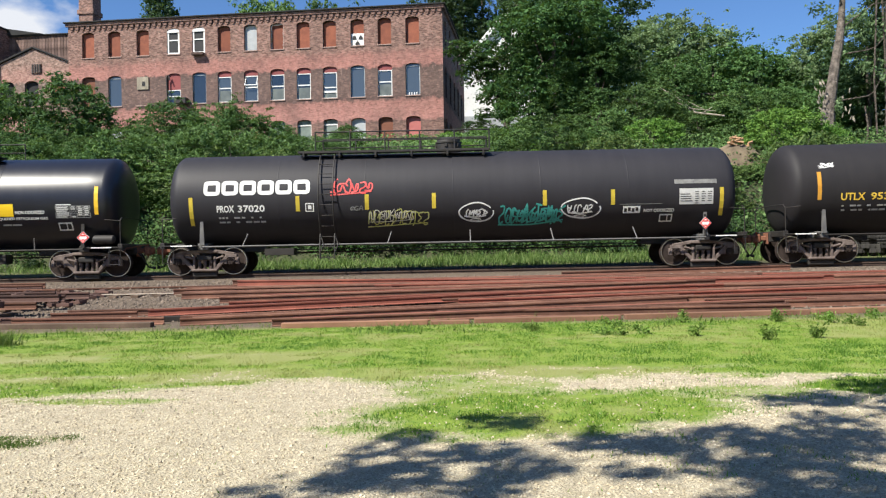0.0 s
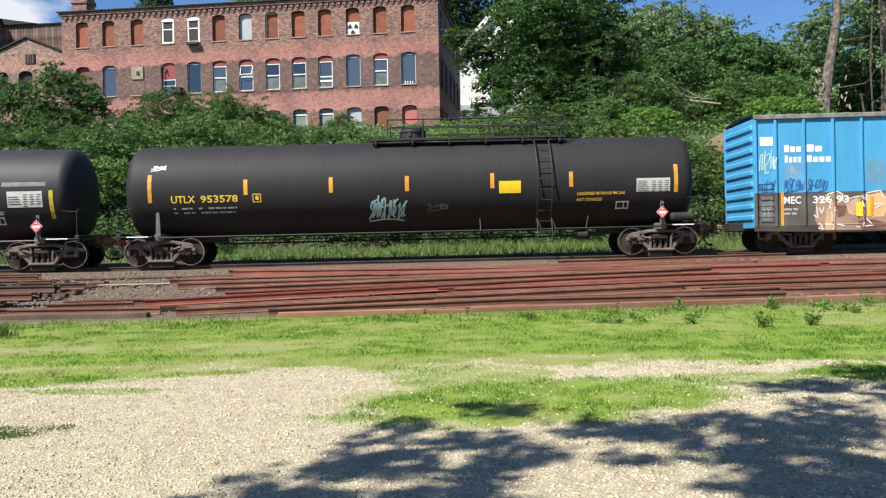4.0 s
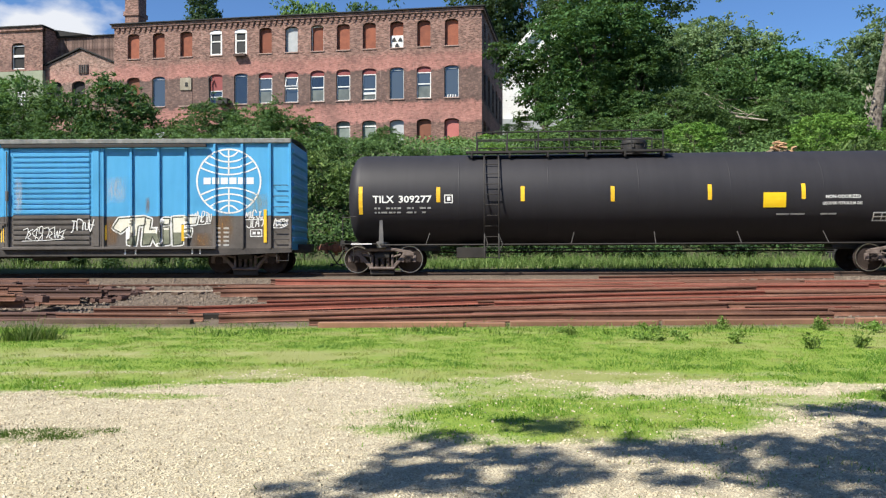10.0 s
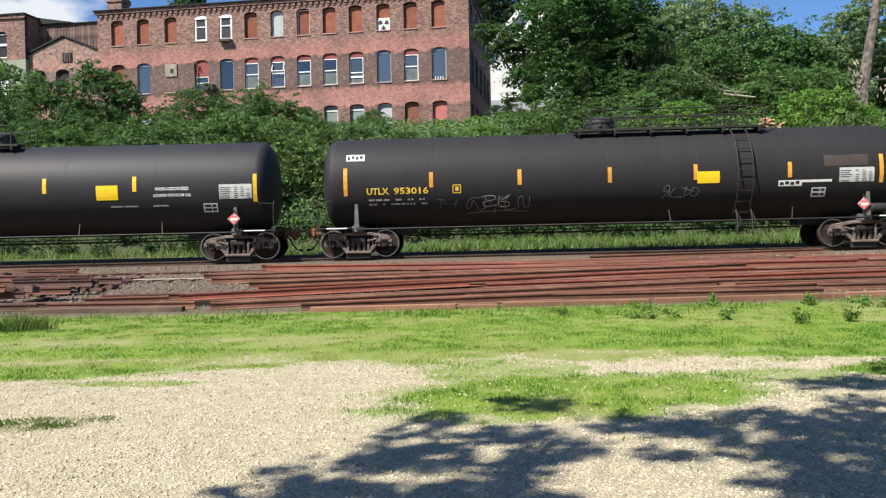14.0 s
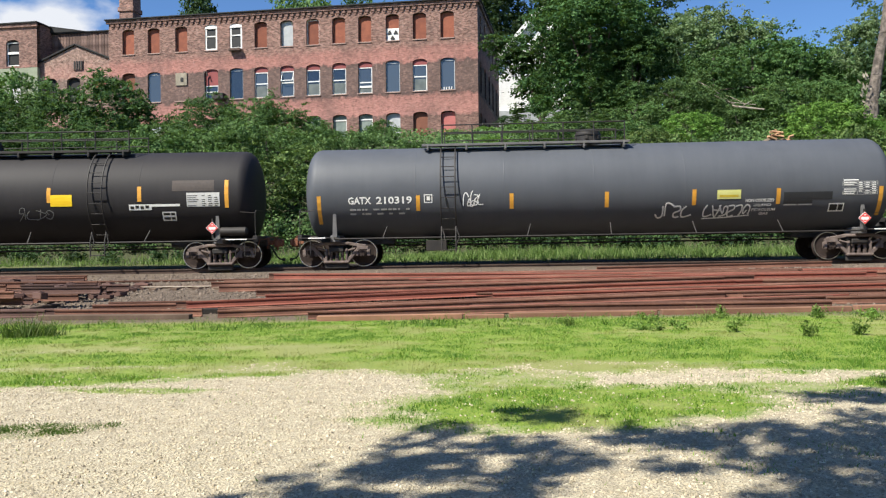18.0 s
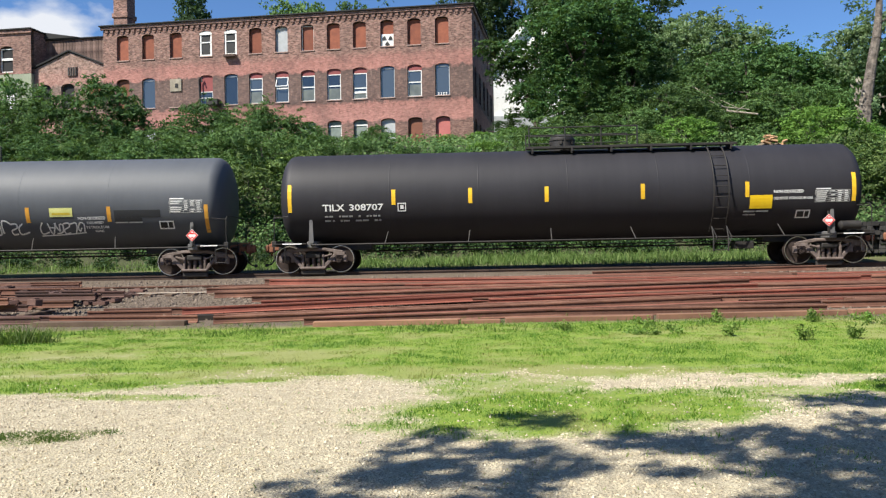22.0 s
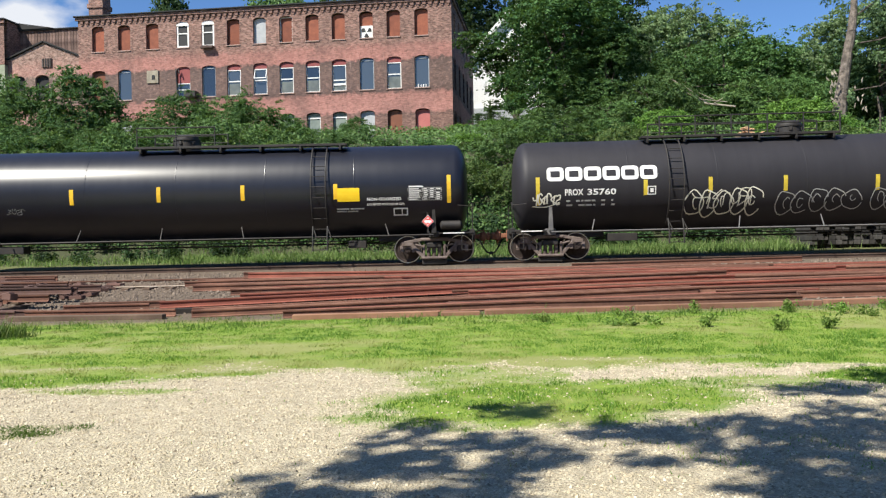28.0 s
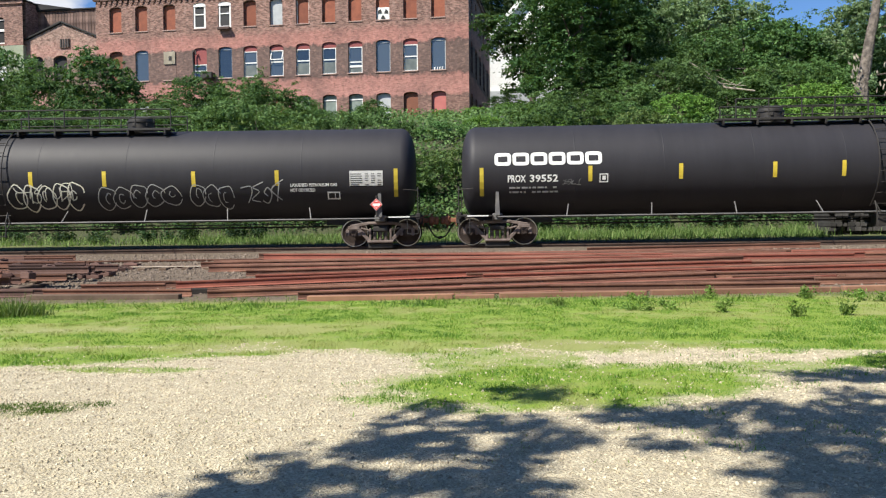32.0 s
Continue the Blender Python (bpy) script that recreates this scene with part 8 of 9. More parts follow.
def bare_trunk():
    """The broken, leaning trunk at the edge of the wood."""
    t = thing("old_tree", "leaning old tree with a grey broken trunk", "tree")
    bm = Build()
    pts = [(-0.98, 0, -0.8, 0.62), (-0.90, 0, 0.5, 0.44), (-0.74, 0.04, 1.8, 0.35), (-0.52, 0, 3.3, 0.29), (-0.30, 0.05, 4.5, 0.26), (-0.10, 0, 5.6, 0.24), (0.08, 0.1, 6.8, 0.19), (0.16, 0.1, 8.0, 0.16), (0.22, 0.1, 9.2, 0.13), (0.28, 0.1, 10.5, 0.10), (0.3, 0.2, 13.5, 0.05)]
    for p, q in zip(pts, pts[1:]):
        bm.rod(p[:3], q[:3], p[3], 10, q[3])
    part("trunk", bm, BARK_PALE, t)
    for a, b, c in (((0.05, 0.1, 6.4), (1.6, -0.3, 7.4), (3.0, -0.5, 8.0)), ((-0.1, 0, 4.9), (1.2, -0.4, 4.8), (2.2, -0.8, 5.6)), ((0.18, 0.1, 8.5), (0.0, -0.4, 10.2), (-1.4, -0.6, 11.0)), ((-0.16, 0, 2.3), (1.1, -0.5, 2.2), (2.0, -0.6, 3.2)), ((0.22, 0.1, 9.5), (2.0, 0, 11), (3.2, 0.4, 12.5)), ((0.14, 0, 7.6), (-0.6, -0.3, 8.6), (-2.4, -0.4, 9.0))):
        a, b, c = Vector(a), Vector(b), Vector(c)
        bm = Build().rod(a, b + Vector((0.1, 0, 0.25)), 0.045, 6, 0.03).rod(b + Vector((0.1, 0, 0.25)), b.lerp(c, 0.5), 0.03, 6, 0.02).rod(b.lerp(c, 0.5), c + Vector((0, 0, 0.4)), 0.025, 5, 0.01)
        part("limb", bm, BARK, t)
    blobs = [(-1.6, -0.6, 10.6, 1.5, 0.9, 1.1), (-2.6, -0.4, 9.0, 1.2, 0.8, 0.7), (0.2, -0.4, 12.6, 1.6, 1.2, 1.2), (3.0, 0, 12.0, 1.5, 1.2, 1.2), (2.9, -0.5, 8.6, 1.2, 0.8, 0.7), (2.4, -0.6, 3.6, 0.9, 0.6, 0.5), (-0.3, -0.3, 14.2, 1.8, 1.4, 1.2), (3.4, 0.6, 10, 1.3, 1, 0.9), (2.2, 0.6, 6.4, 1.1, 0.8, 0.8), (1.9, 0.5, 4.4, 0.9, 0.7, 0.6), (-1.0, 0.4, 7.6, 0.8, 0.6, 0.5), (-0.35, -0.2, 2.0, 0.4, 0.35, 0.6), (0.2, -0.2, 4.6, 0.45, 0.3, 0.5), (-0.9, -0.3, 0.3, 0.7, 0.5, 0.4), (1.2, -0.1, 7.2, 0.5, 0.4, 0.5)]
    part("crown", leaf_cloud(33, blobs, 4200, 0.15, 0.2, 0.15), LEAF_LIGHT, t)
    # torn, bleached wood round the stump and thin stems behind it
    rng = random.Random(12)
    for k in range(44):
        side = rng.choice((-1, -1, 1))
        z, w, h = rng.uniform(0.2, 3.2), rng.uniform(0.015, 0.055), rng.uniform(0.10, 0.34)
        x = side * rng.uniform(0.25, 0.55) + (-0.45 if side < 0 else 0.7) * rng.random() - 0.72
        shard = Build().prism([(-w, 0.02), (w * 0.6, -0.04), (w * 1.1, h * 0.45), (w * 0.5, h * 0.6), (w * 0.7, h), (-w * 0.3, h * 0.8), (-w * 1.2, h * 0.55)], -0.02, 0.02, pose(x, -0.40 - 0.1 * rng.random(), z, rng.uniform(-15, 15), side * rng.uniform(-10, 45), rng.uniform(-40, 40)))
        part("torn_wood", shard, BLEACHED_WOOD, t)
    for line, r in ((((1.4, 0, -0.3), (1.5, 0.1, 1.0), (1.35, 0.1, 2.0)), 0.05), (((2.0, 0, -0.3), (1.9, 0.1, 3.5), (2.1, 0.1, 8.0)), 0.05), (((2.7, 0.3, -0.3), (2.7, 0.4, 5.0), (2.5, 0.4, 10.0)), 0.06)):
        part("dead_stem", Build().tube([Vector(q) for q in line], r, 7), BARK, t)
    t.location = (22.7, 46.0, land(22.7, 46.0))
    t2 = thing("old_tree", "pale slender trunk in the shade of the wood", "tree")
    bm = Build()
    for p, q, r, r2 in (((0, 0, -0.6), (0.1, 0, 4), 0.30, 0.24), ((0.1, 0, 4), (0.0, 0, 9), 0.24, 0.17), ((0, 0, 9), (0.5, 0, 14), 0.17, 0.06)):
        bm.rod(p, q, r, 9, r2)
    part("trunk", bm, BARK, t2)
    part("crown", leaf_cloud(34, [(0, 0, 11, 2.2, 1.6, 2.0), (1.2, -0.4, 8, 1.4, 1.0, 1.0), (-0.9, -0.3, 13, 1.6, 1.2, 1.4), (0.9, -0.6, 5.2, 1.1, 0.8, 0.6)], 3000, 0.25, 0.2, 0.2), LEAF_DARK, t2)
    t2.location = (26.2, 47.5, land(26.2, 47.5))


bare_trunk()


def debris():
    mound = thing("earth_mound", "bare earth mound with rubble on the bank", "mound")
    bm = Build()
    rng = random.Random(8)
    n0, rings = 18, ((1.0, 0.0), (0.8, 0.35), (0.5, 0.8), (0.2, 1.05))
    for k, (r, h) in enumerate(rings):
        for i in range(n0):
            t = 6.283 * i / n0
            bm.v.append((2.0 * r * math.cos(t) * rng.uniform(0.9, 1.1), 1.3 * r * math.sin(t) * rng.uniform(0.9, 1.1), h * rng.uniform(1.0, 1.2) - 0.25))
    for k in range(len(rings) - 1):
        for i in range(n0):
            j = (i + 1) % n0
            bm.f.append((k * n0 + i, k * n0 + j, (k + 1) * n0 + j, (k + 1) * n0 + i))
    bm.f.append(tuple(range(3 * n0, 4 * n0)))
    part("earth", bm, DIRT, mound, smooth=80)
    mound.location = (14.6, 40.6, land(14.6, 40.6))
    base = land(14.6, 40.6)
    for k in range(7):
        ln, w = rng.uniform(0.3, 0.75), rng.uniform(0.05, 0.09)
        lg = thing("split_log", "freshly split orange log on the mound", "log", pose(14.9 + rng.uniform(-0.6, 0.6), 40.2 + rng.uniform(-0.3, 0.3), base + 0.86 + 0.07 * k, rng.uniform(0, 90), rng.uniform(-14, 18), rng.uniform(-35, 35)), group="split logs")
        part("bark_side", Build().prism([(-ln / 2, -w), (ln / 2, -w * 0.8), (ln * 0.42, w), (-ln * 0.45, w * 0.7)], -w * 0.6, w * 0.6), CUT_WOOD, lg)
    for x, y, sc in ((13.2, 39.6, 0.35), (15.0, 38.9, 0.42), (13.9, 38.7, 0.42), (15.8, 38.6, 0.42), (15.9, 39.8, 0.4), (14.6, 39.0, 0.3), (16.6, 47.2, 0.4), (14.2, 47.0, 0.35)):
        plant("vine", x, y, sc, x)
    lg = thing("fallen_trunk", "bleached fallen trunk lying among the shrubs", "log")
    part("wood", Build().rod((14.5, 46.6, 9.25), (16.1, 46.1, 8.95), 0.060, 8, 0.045), BLEACHED_WOOD, lg)
    for p, q, r in (((12.6, 47.2, 10.9), (13.7, 46.8, 10.1), 0.036), ((13.5, 46.7, 9.9), (14.9, 46.3, 9.1), 0.034), ((14.2, 46.4, 9.45), (15.6, 46.0, 9.2), 0.028), ((13.9, 46.9, 10.0), (14.4, 46.5, 9.2), 0.026), ((14.1, 46.6, 9.9), (15.0, 46.2, 9.35), 0.022)):
        part("branch", Build().rod(p, q, r, 7, r * 0.6), BLEACHED_WOOD, lg)
    part("branch", Build().rod((13.6, 47.1, 10.3), (14.6, 46.6, 9.28), 0.042, 7, 0.03), BLEACHED_WOOD, lg)
    part("branch", Build().rod((15.0, 46.4, 9.2), (15.5, 46.3, 9.5), 0.03, 6, 0.012), BLEACHED_WOOD, lg)



debris()


def undergrowth():
    """Leaves that cover the slope itself, too many to count."""
    rng = np.random.default_rng(5)
    n0 = 70000
    x = rng.uniform(-38, 38, n0)
    y = 35.0 + 30 * rng.random(n0) ** 1.7
    z = np.array([land(float(a), float(b)) for a, b in zip(x, y)]) + rng.uniform(0.02, 0.75, n0) * (1 - 0.5 * (y > 56))
    p = np.stack([x, y, z], 1)
    nrm = rng.normal(size=(n0, 3)) * 0.6 + np.array([0, -0.5, 0.8])
    nrm /= np.linalg.norm(nrm, axis=1)[:, None]
    a = np.cross(nrm, rng.normal(size=(n0, 3)))
    a /= np.linalg.norm(a, axis=1)[:, None]
    b = np.cross(nrm, a)
    s = rng.uniform(0.05, 0.12, n0)[:, None]
    v = np.stack([p - a * s, p - b * s * 0.7, p + a * s, p + b * s * 0.7], 1).reshape(-1, 3)
    bm = Build()
    bm.v = [tuple(q) for q in v.tolist()]
    bm.f = [(4 * i, 4 * i + 1, 4 * i + 2, 4 * i + 3) for i in range(n0)]
    ob = new("undergrowth", mesh_of("undergrowth", bm, LEAF_BUSH))
    tagged(ob, "leafy undergrowth covering the bank", "undergrowth", kind="stuff")


undergrowth()


def bank_foot():
    """Dark low leaves where the verge meets the bank, in clumps with gaps."""
    rng = np.random.default_rng(9)
    n0 = 60000
    x, v, lift = rng.uniform(-33, 33, n0), rng.uniform(34.1, 36.6, n0), rng.random(n0)
    clump = np.array([0.55 + 0.9 * noise.noise((float(a) * 0.75, float(b) * 0.6, 15.0)) for a, b in zip(x, v)])
    ok = (rng.random(n0) < 0.25 + clump) & (v > 34.55 + 0.5 * (0.8 - clump))
    x, v, lift, clump = x[ok], v[ok], lift[ok], clump[ok]
    n0 = len(x)
    y = v + np.array([bend(float(a)) for a in x])
    z = np.array([land(float(a), float(b)) for a, b in zip(x, y)]) + lift * np.clip(0.25 + 0.55 * clump, 0.1, 0.8)
    p = np.stack([x, y, z], 1)
    nrm = rng.normal(size=(n0, 3)) * 0.6 + np.array([0, -0.4, 0.8])
    nrm /= np.linalg.norm(nrm, axis=1)[:, None]
    a = np.cross(nrm, rng.normal(size=(n0, 3)))
    a /= np.linalg.norm(a, axis=1)[:, None]
    b = np.cross(nrm, a)
    s = rng.uniform(0.03, 0.075, n0)[:, None]
    bm = Build()
    bm.v = [tuple(q) for q in np.stack([p - a * s, p - b * s * 0.7, p + a * s, p + b * s * 0.7], 1).reshape(-1, 3).tolist()]
    bm.f = [(4 * i, 4 * i + 1, 4 * i + 2, 4 * i + 3) for i in range(n0)]
    tagged(new("creeper", mesh_of("creeper", bm, LEAF_MAPLE)), "dark creeping leaves along the foot of the bank", "creeper", kind="stuff")


bank_foot()


def blades(name, label, seed, n0, area, keep, h0, h1, w, mat):
    rng = np.random.default_rng(seed)
    (xa, xb), (ya, yb) = area
    x, y = rng.uniform(xa, xb, n0), rng.uniform(ya, yb, n0)
    ok = np.array([keep(float(p), float(q), float(r)) for p, q, r in zip(x, y, rng.random(n0))])
    x, y = x[ok], y[ok]
    n0 = len(x)
    z = np.array([land(float(a), float(b)) for a, b in zip(x, y)]) - 0.01
    green = np.array([lush_at(float(a), float(b)) for a, b in zip(x, y)])
    h = rng.uniform(h0, h1, n0) * (0.7 + 0.6 * rng.random(n0)) * (0.55 + 0.9 * green)
    h *= np.array([1.0 + 0.9 * noise.noise((float(a) * 2.3, float(b) * 2.3, 41.0)) for a, b in zip(x, y)])
    t = rng.uniform(0, 6.283, n0)
    lean = rng.normal(size=(n0, 2)) * 0.45 * h[:, None]
    c, s = np.cos(t) * w, np.sin(t) * w
    v = np.stack([np.stack([x - c, y - s, z], 1), np.stack([x + c, y + s, z], 1), np.stack([x + lean[:, 0], y + lean[:, 1], z + h], 1)], 1).reshape(-1, 3)
    bm = Build()
    bm.v = [tuple(q) for q in v.tolist()]
    bm.f = [(3 * i, 3 * i + 1, 3 * i + 2) for i in range(n0)]
    me = mesh_of(name, bm, mat)
    me.attributes.new("lush", "FLOAT", "POINT").data.foreach_set("value", np.repeat(green, 3))
    ob = new(name, me)
    tagged(ob, label, "grass", kind="stuff")


blades("grass", "short bright grass with bare patches", 1, 330000, ((-12, 13), (6.2, 18.4)), lambda x, y, r: turf_at(x, y) * (0.55 + 0.6 * lush_at(x, y)) > 0.20 + 0.55 * r, 0.016, 0.038, 0.008, GRASS_BLADE)
blades("sparse_grass", "thin grass coming up through the gravel", 6, 60000, ((-6, 7.5), (5.4, 11.6)), lambda x, y, r: r < (0.03 + 0.30 * smooth_step(-1.0, 2.0, x)) * max(0.0, 0.35 + 1.5 * noise.noise((x * 1.3, y * 1.7, 8.0))) + 0.35 * turf_at(x, y), 0.015, 0.040, 0.007, GRASS_BLADE)
blades("grass_patch", "low dark weedy grass in the gravel", 8, 60000, ((-5.6, -2.8), (6.4, 7.7)), lambda x, y, r: ((x + 4.05) / 0.85) ** 2 + ((y - 7.02 - 0.25 * (x + 3.95)) / 0.30) ** 2 < 1.15 * r + 0.5 * noise.noise((x * 3.0, y * 4.0, 6.0)), 0.012, 0.034, 0.006, GRASS_TALL)
blades("tall_grass", "taller grass along the rail pile and verge", 2, 14000, ((-12, 13), (15.6, 18.3)), lambda x, y, r: r < 0.25 + 0.7 * noise.noise((x * 0.5, y * 0.9, 2.0)), 0.05, 0.13, 0.010, GRASS_TALL)
blades("verge_grass", "long grass behind the track", 3, 80000, ((-34, 34), (31.2, 35.0)), lambda x, y, r: r < (0.80 + 0.9 * noise.noise((x * 0.8, y * 0.8, 4.0))) * (0.30 + 0.70 * smooth_step(-13.5, -8.0, x + 1.5 * noise.noise((x * 0.3, y * 0.5, 9.0)))) * smooth_step(35.0, 34.2, y - bend(x) + 0.5 * noise.noise((x * 0.9, 1.0, 7.0))) * smooth_step(30.9, 32.2, y - bend(x)) * (0.06 if x > 13.9 else 1.0), 0.10, 0.36, 0.018, VERGE_BLADE)


def weed(x, y, h, spread, n0, seed, label, leaf):
    h *= 0.78
    w = thing("weed", label, "weed", pose(x, y, land(x, y)), group="weeds in the grass")
    rng, bm = random.Random(seed), Build()
    blobs = []
    for i in range(n0):
        t, r = rng.random() * 6.283, spread * rng.random()
        tip = (r * math.cos(t), r * math.sin(t), h * rng.uniform(0.5, 1.0))
        bm.rod((0.02 * math.cos(t), 0.02 * math.sin(t), -0.02), tip, 0.008, 5, 0.003)
        blobs.append((*[k * 0.8 for k in tip], 0.09, 0.09, 0.13))
    tagged(part("stalk", bm, leaf, w), kind="stuff")
    part("leaves", leaf_cloud(seed, blobs, 17 * n0, 0.045, 0.2, 0.1), leaf, w)


for k, (x, y, h, sp, n0) in enumerate(((6.44, 14.0, 0.30, 0.22, 9), (4.55, 14.6, 0.22, 0.16, 9), (5.0, 17.0, 0.34, 0.10, 6), (6.9, 16.8, 0.30, 0.18, 8), (7.8, 16.4, 0.26, 0.18, 8), (9.0, 17.0, 0.30, 0.2, 8), (5.6, 13.9, 0.26, 0.24, 8))):
    weed(x, y, h, sp, n0, 60 + k, "leafy green weed standing in the grass", WEED_LEAF)
weed_dice = random.Random(71)
for k in range(16):
    x, y = weed_dice.uniform(0.5, 9.8), weed_dice.uniform(14.6, 17.5)
    weed(x, y, weed_dice.uniform(0.08, 0.15), weed_dice.uniform(0.14, 0.30), weed_dice.randint(5, 8), 80 + k, "low broad-leaved weed in the grass", WEED_LEAF)
blades("grass_tuft", "tall spiky tuft of grass at the edge of the turf", 5, 2600, ((-9.4, -7.2), (14.2, 15.6)), lambda x, y, r: ((x + 8.35) / 0.8) ** 2 + ((y - 14.9) / 0.55) ** 2 < 0.8 * r, 0.12, 0.34, 0.012, GRASS_TALL)


def vine_clump(x, y, w, h, seed):
    """Dark trailing growth at the back of the verge."""
    v = thing("vine_clump", "dark leafy vine clump at the back of the grass verge", "shrub", pose(x, y, land(x, y)), group="vine clumps along the verge")
    rng, bm, blobs = random.Random(seed), Build(), []
    for i in range(7):
        tip = (rng.uniform(-w, w), rng.uniform(-0.3, 0.3), h * rng.uniform(0.35, 1.0))
        bm.rod((tip[0] * 0.3, 0, -0.05), tip, 0.014, 5, 0.005)
        blobs.append((tip[0], tip[1], tip[2] * 0.5, w * 0.40, 0.30, tip[2] * 0.55))
    part("stalk", bm, LEAF_DARK, v)
    part("leaves", leaf_cloud(seed, blobs, 460, 0.10, 0.2, 0.1), LEAF_DARK, v)
    return v


CLUMPS = [vine_clump(0.0, 0.0, w, h, 300 + k) for k, (w, h) in enumerate(((0.5, 0.7), (0.8, 0.95), (0.9, 0.7), (0.65, 1.05), (0.75, 0.8)))]
for k in range(66):
    x = -32 + 1.0 * k + dice.uniform(-0.35, 0.35)
    y = 35.0 + bend(x) + dice.uniform(-0.35, 0.6)
    m = pose(x, y, land(x, y), 0, 0, dice.uniform(-40, 40)) @ Matrix.Scale(dice.uniform(0.75, 1.25), 4)
    if k % 2 and x < -8.5:
        # the overgrown end of the verge
        m = pose(x, y - 1.6, land(x, y - 1.6), 0, 0, 40 * k) @ Matrix.Scale(0.9, 4)
    if k < 5:
        CLUMPS[k].matrix_basis = m
    else:
        ob = copy_thing(CLUMPS[k % 5], Matrix.Identity(4))
        ob.matrix_basis = m


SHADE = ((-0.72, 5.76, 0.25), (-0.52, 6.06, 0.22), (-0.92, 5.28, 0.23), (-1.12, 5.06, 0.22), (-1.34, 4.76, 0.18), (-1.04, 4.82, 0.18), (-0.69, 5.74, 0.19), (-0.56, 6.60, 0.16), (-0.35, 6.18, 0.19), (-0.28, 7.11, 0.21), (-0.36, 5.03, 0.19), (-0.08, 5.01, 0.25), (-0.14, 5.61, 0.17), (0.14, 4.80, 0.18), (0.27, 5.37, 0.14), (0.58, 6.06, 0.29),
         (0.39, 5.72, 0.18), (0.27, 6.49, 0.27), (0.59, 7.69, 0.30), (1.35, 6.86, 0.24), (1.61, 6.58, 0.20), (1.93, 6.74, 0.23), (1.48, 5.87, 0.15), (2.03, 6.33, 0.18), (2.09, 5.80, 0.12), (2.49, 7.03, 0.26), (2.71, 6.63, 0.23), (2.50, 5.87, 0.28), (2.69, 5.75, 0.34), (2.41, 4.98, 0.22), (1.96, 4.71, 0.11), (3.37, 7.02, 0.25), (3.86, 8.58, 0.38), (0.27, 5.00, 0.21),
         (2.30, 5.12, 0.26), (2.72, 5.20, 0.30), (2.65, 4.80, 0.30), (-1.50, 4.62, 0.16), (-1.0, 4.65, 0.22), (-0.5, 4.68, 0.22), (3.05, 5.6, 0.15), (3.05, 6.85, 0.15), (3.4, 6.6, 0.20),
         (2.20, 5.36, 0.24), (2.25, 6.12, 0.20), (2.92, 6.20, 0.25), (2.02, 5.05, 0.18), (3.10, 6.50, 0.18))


def shade_tree():
    """The tree beside the car park whose shadow falls on the gravel."""
    t = thing("shade_tree", "broad tree standing beside the car park", "tree")
    rng = random.Random(21)
    trunk = (-6.6, -5.2)
    bm = Build().rod((trunk[0], trunk[1], -0.3), (trunk[0] - 0.1, trunk[1] + 0.2, 5.4), 0.45, 12, 0.32)
    part("trunk", bm, BARK, t)
    blobs = []
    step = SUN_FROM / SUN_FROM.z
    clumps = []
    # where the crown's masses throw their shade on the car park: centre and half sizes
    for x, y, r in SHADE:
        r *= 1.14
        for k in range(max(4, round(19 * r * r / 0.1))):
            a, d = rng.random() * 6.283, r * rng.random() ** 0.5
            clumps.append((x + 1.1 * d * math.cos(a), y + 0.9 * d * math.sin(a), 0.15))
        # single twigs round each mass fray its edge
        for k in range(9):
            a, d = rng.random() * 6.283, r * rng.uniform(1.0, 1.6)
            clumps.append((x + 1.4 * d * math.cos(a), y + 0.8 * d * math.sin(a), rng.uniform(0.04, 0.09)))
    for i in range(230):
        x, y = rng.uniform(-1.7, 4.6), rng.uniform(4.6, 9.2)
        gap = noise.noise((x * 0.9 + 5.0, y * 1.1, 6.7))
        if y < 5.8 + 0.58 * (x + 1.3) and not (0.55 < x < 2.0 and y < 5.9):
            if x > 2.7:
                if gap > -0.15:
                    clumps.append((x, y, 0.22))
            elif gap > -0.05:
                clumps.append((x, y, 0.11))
    # added unseen crown blocks skylight; its shade falls nearer and to the side
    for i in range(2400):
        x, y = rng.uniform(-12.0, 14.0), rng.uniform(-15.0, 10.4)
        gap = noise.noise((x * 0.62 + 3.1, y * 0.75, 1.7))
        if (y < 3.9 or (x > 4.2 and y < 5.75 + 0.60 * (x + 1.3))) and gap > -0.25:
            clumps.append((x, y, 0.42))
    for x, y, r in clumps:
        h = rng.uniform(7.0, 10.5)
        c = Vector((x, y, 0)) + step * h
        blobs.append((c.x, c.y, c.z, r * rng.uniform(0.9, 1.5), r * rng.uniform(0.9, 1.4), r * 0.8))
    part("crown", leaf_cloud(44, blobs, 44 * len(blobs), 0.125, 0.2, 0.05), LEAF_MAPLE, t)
    rng.shuffle(blobs)
    for b in blobs[:13]:
        a = Vector((trunk[0] - 0.1, trunk[1] + 0.2, 5.3))
        e = Vector(b[:3])
        pts = [a.lerp(e, k / 5) + Vector((rng.uniform(-0.3, 0.3), rng.uniform(-0.3, 0.3), 1.6 * math.sin(math.pi * k / 5))) * (0 < k < 5) for k in range(6)]
        part("limb", Build().tube(pts, 0.026, 6), BARK, t)


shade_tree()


# ---------------------------------------------------------------- track, rails and the heaps of old rail
RAIL_OUT = ((-0.070, 0.0), (0.070, 0.0), (0.070, 0.012), (0.012, 0.030), (0.009, 0.118), (0.034, 0.134), (0.036, 0.165), (0.026, 0.172), (-0.026, 0.172), (-0.036, 0.165), (-0.034, 0.134), (-0.009, 0.118), (-0.012, 0.030), (-0.070, 0.012))


